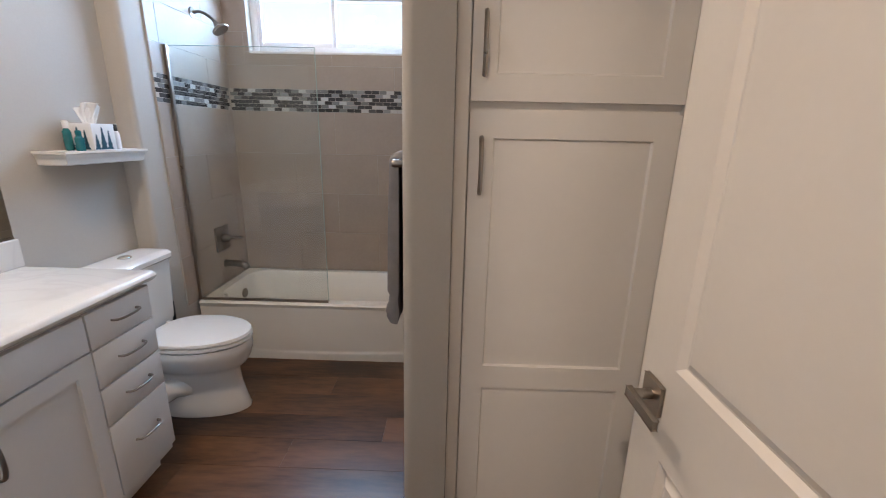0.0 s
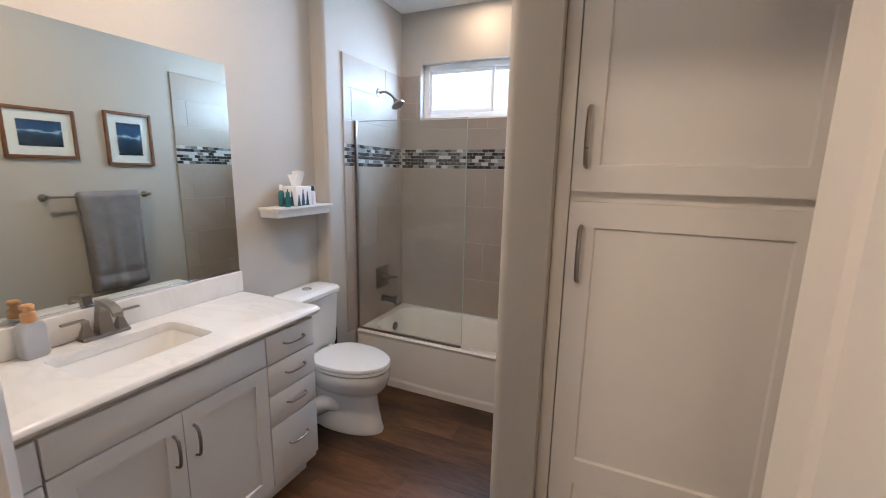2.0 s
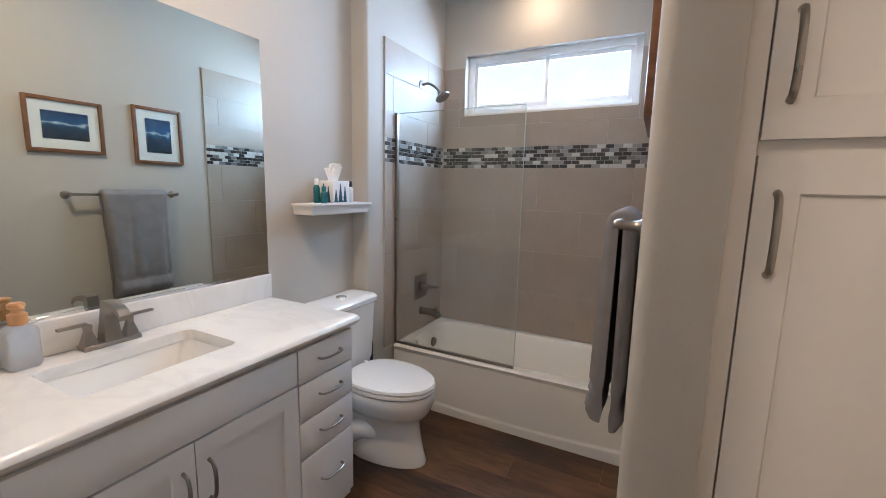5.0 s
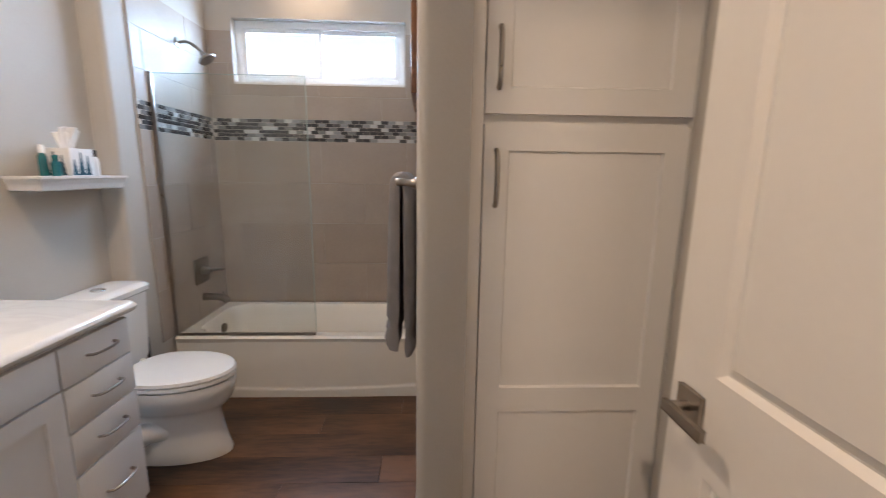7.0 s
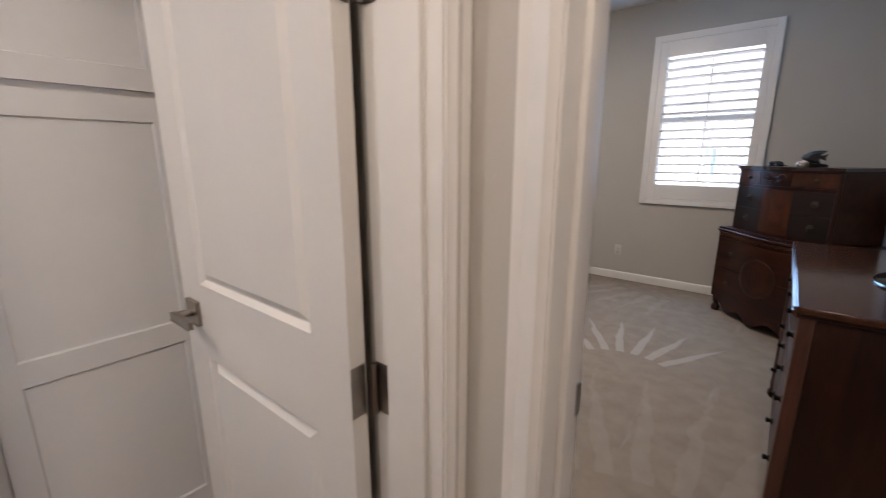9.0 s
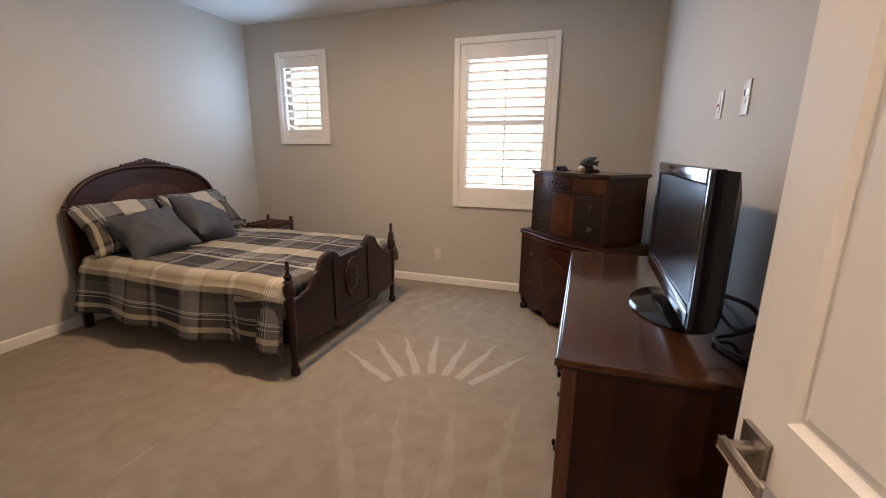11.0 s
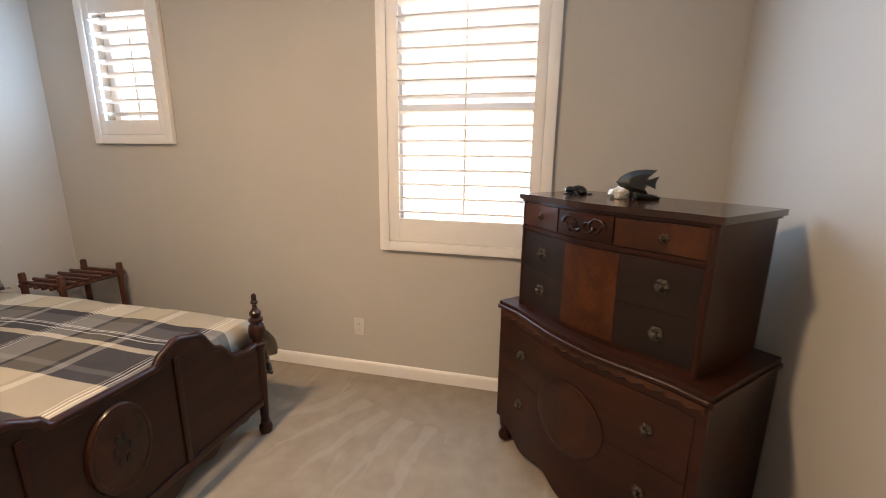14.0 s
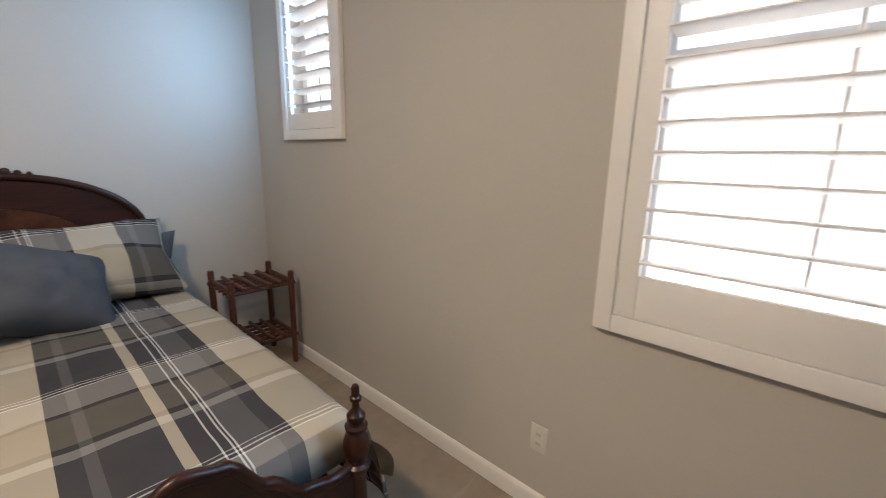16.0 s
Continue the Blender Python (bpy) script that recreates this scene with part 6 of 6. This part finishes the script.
    for x in (i0 + 0.008, i0 + W2 - 0.008):
        part("corner_stile", tube(bmesh.new(), [(x, front_y(x, W2, 0.06, 0.040, i0) + 0.004, 0.75), (x, front_y(x, W2, 0.06, 0.040, i0) + 0.004, 1.232)], 0.013, 12), WALNUTZ, e)
    bm = bmesh.new()
    tube(bm, [(W * k / 24, front_y(W * k / 24, W, 0.006, 0.050, 0.0) - 0.004, 0.724) for k in range(25)], 0.0085, 10)
    part("waist_bead", bm, WALNUT, waist)
    # lower case: two wide drawers with an oval veneer, carved edge above
    for z0, z1 in ((0.4125, 0.655), (0.165, 0.4105)):
        d = front_panel("drawer", 0.035, W - 0.035, z0, z1, False, 0.004, WALNUT)
        for x in (0.17, W - 0.17):
            pull(d, x, (z0 + z1) / 2, False, 0.020)
    bm = bmesh.new()
    loops = []
    for rr, proud in ((1.0, 0.004), (1.0, 0.009), (0.98, 0.011), (0.8, 0.0105), (0.6, 0.0105), (0.4, 0.0105), (0.2, 0.0105), (0.03, 0.0105)):
        ring = []
        for k in range(40):
            w = 2 * math.pi * k / 40
            x = W / 2 + 0.165 * rr * math.cos(w)
            ring.append((x, front_y(x, W, 0.012, 0.045, 0.0) - proud, 0.41 + 0.155 * rr * math.sin(w)))
        loops.append(ring)
    bridge(bm, loops, True, True)
    part("oval_veneer", bm, OVAL, e, "oval burl veneer inlay")
    n = 160
    rows = []
    bm = bmesh.new()
    for k in range(n + 1):
        x = 0.012 + (W - 0.024) * k / n
        y = front_y(x, W, 0.012, 0.045, 0.0)
        low = 0.676 + 0.008 * abs(math.sin(k / n * 16 * math.pi)) - 0.004 * math.sin(k / n * 32 * math.pi)
        rows.append([bm.verts.new((x, y - 0.001, low)), bm.verts.new((x, y - 0.007, low + 0.004)), bm.verts.new((x, y - 0.008, 0.706)), bm.verts.new((x, y - 0.001, 0.708))])
    for q, w in zip(rows, rows[1:]):
        for k in range(3):
            bm.faces.new((q[k], w[k], w[k + 1], q[k + 1]))
    part("carved_edge", bm, BURL, e, "scalloped burl edging")
    n = 40
    low = []
    for i in range(n + 1):
        t = i / n
        low.append((0.05 + (W - 0.10) * t, 0.085 + 0.028 * math.cos(6 * math.pi * t) - 0.03 * math.sin(math.pi * t)))
    bm = bmesh.new()
    front = [bm.verts.new((x, front_y(x, W, 0.012, 0.045, 0.0), z)) for x, z in low]
    back = [bm.verts.new((x, front_y(x, W, 0.012, 0.045, 0.0) + 0.018, z)) for x, z in low]
    ft = [bm.verts.new((x, front_y(x, W, 0.012, 0.045, 0.0), 0.14)) for x, z in low]
    bt = [bm.verts.new((x, front_y(x, W, 0.012, 0.045, 0.0) + 0.018, 0.14)) for x, z in low]
    for i in range(n):
        bm.faces.new((front[i], front[i + 1], ft[i + 1], ft[i]))
        bm.faces.new((back[i], back[i + 1], bt[i + 1], bt[i]))
        bm.faces.new((front[i], front[i + 1], back[i + 1], back[i]))
    part("scalloped_apron", bm, WALNUT, e)
    for x, y in ((0.035, 0.045), (W - 0.035, 0.045), (0.035, D - 0.04), (W - 0.035, D - 0.04)):
        part("foot", lathe(bmesh.new(), [(0.022, 0), (0.034, 0.012), (0.036, 0.032), (0.024, 0.052), (0.020, 0.062), (0.030, 0.085), (0.034, 0.135)], (x, y, 0), 16), WALNUTZ, e)


chest()


def fish_figure():
    e_at = (4.142, -0.606, 1.262)
    bm = bmesh.new()
    m = pose(*e_at, 0, 0, -100) @ Matrix.Diagonal((0.76, 1.0, 0.95, 1))

    def flat_shape(outline, half):
        n = len(outline)
        cx, cz = sum(p for p, q in outline) / n, sum(q for p, q in outline) / n
        rim = [bm.verts.new((p, 0, q)) for p, q in outline]
        for s in (-1, 1):
            mid = [bm.verts.new((cx + (p - cx) * 0.6, s * half, cz + (q - cz) * 0.6)) for p, q in outline]
            for i in range(n):
                j = (i + 1) % n
                bm.faces.new((rim[i], rim[j], mid[j], mid[i]))
            bm.faces.new(mid)
    flat_shape([(-0.095, 0.068), (-0.080, 0.088), (-0.050, 0.106), (-0.010, 0.118), (0.040, 0.123), (0.092, 0.120), (0.068, 0.104), (0.054, 0.089), (0.062, 0.079), (0.104, 0.096),
                (0.092, 0.070), (0.094, 0.044), (0.066, 0.056), (0.050, 0.058), (0.044, 0.040), (0.066, 0.016), (0.030, 0.023), (0.0, 0.028), (-0.040, 0.035), (-0.075, 0.050)], 0.024)
    # a low driftwood base running back under the tail
    tube(bm, curve_pts([(-0.03, 0.0, 0.032), (0.0, 0.0, 0.012), (0.04, 0.004, 0.012), (0.085, -0.004, 0.010), (0.115, 0.002, 0.006)], 5), [0.005 + 0.006 * math.sin(math.pi * k / 22) for k in range(21)], 10, 1.5)
    for x, y in ((-0.02, 0.02), (0.0, -0.02)):
        tube(bm, [(x + 0.01, y * 0.3, 0.03), (x, y, 0.004)], [0.007, 0.010], 8)
    bm.transform(m)
    solid("fish_figurine", bm, BLACKM, "black carved fish on a low driftwood base", "figurine")
    bm = bmesh.new()
    bmesh.ops.create_icosphere(bm, subdivisions=4, radius=0.034)
    for v in bm.verts:
        k = 1 + 0.40 * noise.noise(v.co * 45) + 0.14 * noise.noise(v.co * 130)
        v.co = Vector((v.co.x * 1.3 * k, v.co.y * k, max(-0.02, v.co.z * 0.8 * k))) + Vector((4.168, -0.553, 1.282))
    solid("shell", bm, CREAM, "cream sea shell beside the fish", "shell")
    bm = bmesh.new()
    bmesh.ops.create_icosphere(bm, subdivisions=3, radius=0.04)
    for v in bm.verts:
        v.co = Vector((v.co.x * 0.75, v.co.y * 1.2, max(0.0, v.co.z * 0.75 + 0.010)))
    lathe(bm, [(0.013, -0.03), (0.016, -0.012), (0.010, 0.004), (0.001, 0.008)], (0, 0.062, 0.022), 10, "y")
    for sx, sy in ((-1, 1), (1, 1), (-1, -1), (1, -1)):
        lathe(bm, [(0.012, 0), (0.010, 0.006), (0.001, 0.008)], (0.028 * sx, 0.038 * sy, 0), 8, "z", (1, 1.6))
    tube(bm, [(-0.022, 0.030, 0.012), (-0.045, 0.050, 0.010), (-0.062, 0.072, 0.005)], [0.012, 0.010, 0.002], 8, 0.5)
    bm.transform(pose(4.297, -0.402, 1.262, 0, 0, 40))
    solid("turtle_figurine", bm, BLACKP, "small glossy black turtle on the chest top", "figurine")


fish_figure()


# ---- bedroom: dresser and television ----
def dresser():
    x0, x1, y0, y1, top = 1.618, 2.895, -1.09, -0.547, 0.893
    e = thing("dresser", ((x0 + x1) / 2, y0, 0), "long dark walnut dresser with a polished top", "dresser")
    part("carcass", boxes(((x0 + 0.03, y0, 0.09), (x1 - 0.03, y1 - 0.045, top - 0.035)), bev=0.003), WALNUTZ, e)
    t = part("top", box(bmesh.new(), (x0, y0 - 0.005, top - 0.022), (x1, y1 - 0.010, top), 0.004, 3), TOPWOOD, e, "polished brown top")
    for d, z, r in ((0.008, top - 0.0065, 0.0062), (0.0065, top - 0.0185, 0.0062), (0.016, top - 0.029, 0.007)):
        part("edge_bead", tube(bmesh.new(), [(x0 + 0.002, y1 - d, z), (x1 - 0.002, y1 - d, z)], r, 12), TOPWOOD, t, "glossy reeded front edge")
    part("edge_moulding", box(bmesh.new(), (x0 + 0.012, y0, top - 0.036), (x1 - 0.012, y1 - 0.012, top - 0.021), 0.005, 3), WALNUT, t)
    for x in (x0 + 0.05, x1 - 0.05):
        part("corner_post", boxes(((x - 0.026, y1 - 0.062, 0.075), (x + 0.026, y1 - 0.020, top - 0.036)), bev=0.008), REDWOOD, e)
    for x in (x0 + 0.055, x1 - 0.055):
        for y in (y0 + 0.05, y1 - 0.042):
            part("foot", lathe(bmesh.new(), [(0.020, 0), (0.030, 0.014), (0.030, 0.035), (0.020, 0.055), (0.026, 0.092)], (x, y, 0), 14), WALNUTZ, e)
    for col in range(2):
        a = x0 + 0.085 + col * 0.556
        for z0, z1 in ((0.115, 0.345), (0.357, 0.60), (0.612, 0.845)):
            d = part("drawer_front", box(bmesh.new(), (a, y1 - 0.048, z0), (a + 0.55, y1 - 0.030, z1), 0.004), WALNUT, e)
            for k in (0.13, 0.42):
                part("pull", lathe(bmesh.new(), [(0.016, -0.002), (0.014, 0.004), (0.007, 0.010), (0.012, 0.022), (0.001, 0.026)], (a + k, y1 - 0.030, (z0 + z1) / 2), 12, "y"), DARKMETAL, d, "aged brass knob")


dresser()


def television():
    x0, x1, yf, z0, z1 = 1.735, 2.50, -0.868, 0.960, 1.380
    e = thing("television", (2.12, -0.92, 0.893), "black flat-screen television on an oval stand", "television")
    b = 0.032
    part("bezel", boxes(((x0, yf - 0.035, z0), (x0 + b, yf, z1)), ((x1 - b, yf - 0.035, z0), (x1, yf, z1)), ((x0 + b, yf - 0.035, z0), (x1 - b, yf, z0 + 0.055)), ((x0 + b, yf - 0.035, z1 - 0.042), (x1 - b, yf, z1)), bev=0.006, seg=3), BLACKP, e)
    part("screen", box(bmesh.new(), (x0 + b - 0.004, yf - 0.014, z0 + 0.05), (x1 - b + 0.004, yf - 0.007, z1 - b + 0.004)), SCREEN, e)
    part("back_shell", bridge(bmesh.new(), [[(x, yf - 0.035, z) for x, z in ((x0 + 0.004, z0 + 0.004), (x1 - 0.004, z0 + 0.004), (x1 - 0.004, z1 - 0.004), (x0 + 0.004, z1 - 0.004))],
                                            [(x, yf - 0.062, z) for x, z in ((x0 + 0.006, z0 + 0.01), (x1 - 0.006, z0 + 0.01), (x1 - 0.006, z1 - 0.006), (x0 + 0.006, z1 - 0.006))],
                                            [(x, yf - 0.092, z) for x, z in ((x0 + 0.07, z0 + 0.03), (x1 - 0.07, z0 + 0.03), (x1 - 0.07, z1 - 0.07), (x0 + 0.07, z1 - 0.07))]], True, True), BLACKM, e)
    part("trim_strip", box(bmesh.new(), (x0 + 0.03, yf, z0 + 0.040), (x1 - 0.03, yf + 0.0015, z0 + 0.046)), CHROME, e, "thin silver strip")
    st = part("stand", lathe(bmesh.new(), [(0.21, 0), (0.215, 0.006), (0.20, 0.014), (0.06, 0.022), (0.001, 0.023)], (2.12, -0.905, 0.893), 40, "z", (1.0, 0.62)), BLACKP, e)
    part("neck", box(bmesh.new(), (2.04, -0.945, 0.905), (2.20, -0.905, 0.975), 0.008), BLACKP, st)
    part("cable", tube(bmesh.new(), curve_pts([(1.82, -0.955, 1.05), (1.80, -1.02, 1.03), (1.83, -1.06, 0.97), (1.90, -1.03, 0.91), (1.86, -0.97, 0.905), (1.78, -0.99, 0.902), (1.74, -1.04, 0.92), (1.80, -1.08, 0.99)], 6), 0.006, 8), BLACKM, e)
    part("cable", tube(bmesh.new(), curve_pts([(1.84, -0.955, 1.0), (1.80, -1.0, 0.96), (1.75, -1.05, 1.02), (1.70, -1.09, 1.08)], 6), 0.005, 8), BLACKM, e)


television()


def wall_plate(name, at, normal, w, h, kind, label, category):
    """A switch or outlet plate with its middle piece and screws."""
    x, y, z = at
    e = thing(name, at, label, category)

    def flat(du, dv, d0, d1, cu=0.0, cv=0.0, bev=0.0015):
        if normal == "y":
            return box(bmesh.new(), (x + cu - du / 2, y + d0, z + cv - dv / 2), (x + cu + du / 2, y + d1, z + cv + dv / 2), bev)
        return box(bmesh.new(), (x - d1, y + cu - du / 2, z + cv - dv / 2), (x - d0, y + cu + du / 2, z + cv + dv / 2), bev)
    part("plate", flat(w, h, 0, 0.006), PLATE, e)
    if kind == "slide":
        part("slide", flat(0.032, 0.066, 0.006, 0.009), PLATE, e)
        part("slide_knob", flat(0.024, 0.008, 0.009, 0.016), AMBER, e)
    elif kind == "control":
        part("display", flat(0.034, 0.022, 0.006, 0.0075, 0, 0.018), CHROME, e)
        part("buttons", flat(0.030, 0.016, 0.006, 0.0085, 0, -0.014), PLATE, e)
    else:
        for cv in (0.020, -0.020):
            o = part("socket", flat(0.032, 0.028, 0.006, 0.008, 0, cv), PLATE, e)
            for cu in (-0.006, 0.006):
                part("slot", flat(0.0022, 0.009, 0.008, 0.0086, cu, cv, 0.0), DARKGAP, o)


wall_plate("dimmer_switch", (2.79, BY0, 1.62), "y", 0.072, 0.118, "slide", "almond dimmer switch on the wall above the dresser", "light switch")
wall_plate("fan_control", (2.465, BY0, 1.616), "y", 0.075, 0.122, "control", "almond fan control plate on the wall", "light switch")
wall_plate("outlet", (BX1, 0.866, 0.326), "x", 0.070, 0.115, "outlet", "almond duplex outlet on the wall", "outlet")


# ---- outside the bedroom windows ----
def neighbour_house():
    e = thing("neighbour_house", (15.0, 2.0, -0.32), "pale stucco neighbouring house with a grey roof", "house")
    x = 13.5
    wins = [(1.05, 1.45, 0.75, 1.6), (-1.0, 0.2, 0.5, 1.7), (-4.6, -3.4, 0.5, 1.9), (4.6, 6.0, 0.7, 2.2)]
    top = 5.9
    bm = bmesh.new()
    wall_with_holes(bm, "y", -9.0, 6.6, x, x + 0.3, -0.32, top, wins)
    part("wall", bm, STUCCO, e)
    part("wall", boxes(((x + 0.3, -9.0, -0.32), (x + 9, -8.7, top))), STUCCO, e)
    part("wall", boxes(((x + 0.3, 6.3, -0.32), (x + 9, 6.6, top))), STUCCO, e)
    part("wall", boxes(((x + 8.7, -8.7, -0.32), (x + 9, 6.3, top))), STUCCO, e)
    part("roof", prism(bmesh.new(), [(x - 0.4, top - 0.08), (x + 4.5, top + 1.8), (x + 9.4, top - 0.08), (x + 9.4, top + 0.04), (x + 4.5, top + 1.95), (x - 0.4, top + 0.06)], -9.6, 7.2, "y"), ROOFM, e)
    for y in (-9.0, 6.4):
        part("gable", prism(bmesh.new(), [(x, top), (x + 9, top), (x + 4.5, top + 1.78)], y, y + 0.2, "y"), STUCCO, e)
    for y0, y1, z0, z1 in wins:
        w = part("window", boxes(((x + 0.05, y0, z0), (x + 0.12, y0 + 0.06, z1)), ((x + 0.05, y1 - 0.06, z0), (x + 0.12, y1, z1)), ((x + 0.05, y0 + 0.06, z0), (x + 0.12, y1 - 0.06, z0 + 0.06)),
                                 ((x + 0.05, y0 + 0.06, z1 - 0.06), (x + 0.12, y1 - 0.06, z1)), ((x + 0.06, (y0 + y1) / 2 - 0.025, z0 + 0.06), (x + 0.11, (y0 + y1) / 2 + 0.025, z1 - 0.06))), VINYL, e)
        part("pane", boxes(((x + 0.08, y0 + 0.06, z0 + 0.06), (x + 0.09, y1 - 0.06, z1 - 0.06))), SKYPANE, w)


neighbour_house()

# ---- pieces of the floor and of the tiled walls ----
tile_field("tiles_north", "x", 3.031, -1.63, TX, 0.40, 2.306, -0.585, [(BATH_WIN[0], BATH_WIN[1], BATH_WIN[2], 3.0)], "grey stone-look tiles in running courses with a mosaic band")
tile_field("tiles_west", "y", -1.6315, 2.256, 3.028, 0.40, 2.306, 2.645, [], "grey stone-look tiles in running courses with a mosaic band")
tile_field("tiles_east", "y", TX - 0.0085, 2.225, 3.028, 0.40, 2.306, 2.645, [], "grey stone-look tiles in running courses with a mosaic band")

plank_bm = bmesh.new()
box(plank_bm, (-0.6087, -0.0892, -0.008), (0.6087, 0.0892, 0.0), 0.0006, 1)
plank_mesh = mesh_of("plank", plank_bm, PLANK, False)
row = 0
y = -1.60 + 0.09
while y < 2.44:
    x = -2.6 + (row * 0.43) % 1.218
    x -= 1.218 if x > -2.0 else 0
    while x < 0.60:
        a, b = max(x - 0.609, -2.6 if y < -0.02 else WX), min(x + 0.609, BX0 - 0.06)
        if b - a > 0.03:
            piece("plank", plank_mesh, ((a + b) / 2, y, -0.0005 * ((row + int(x * 3)) % 2)), floor, ((b - a) / 1.218, 1, 1))
        x += 1.218
    y += 0.179
    row += 1
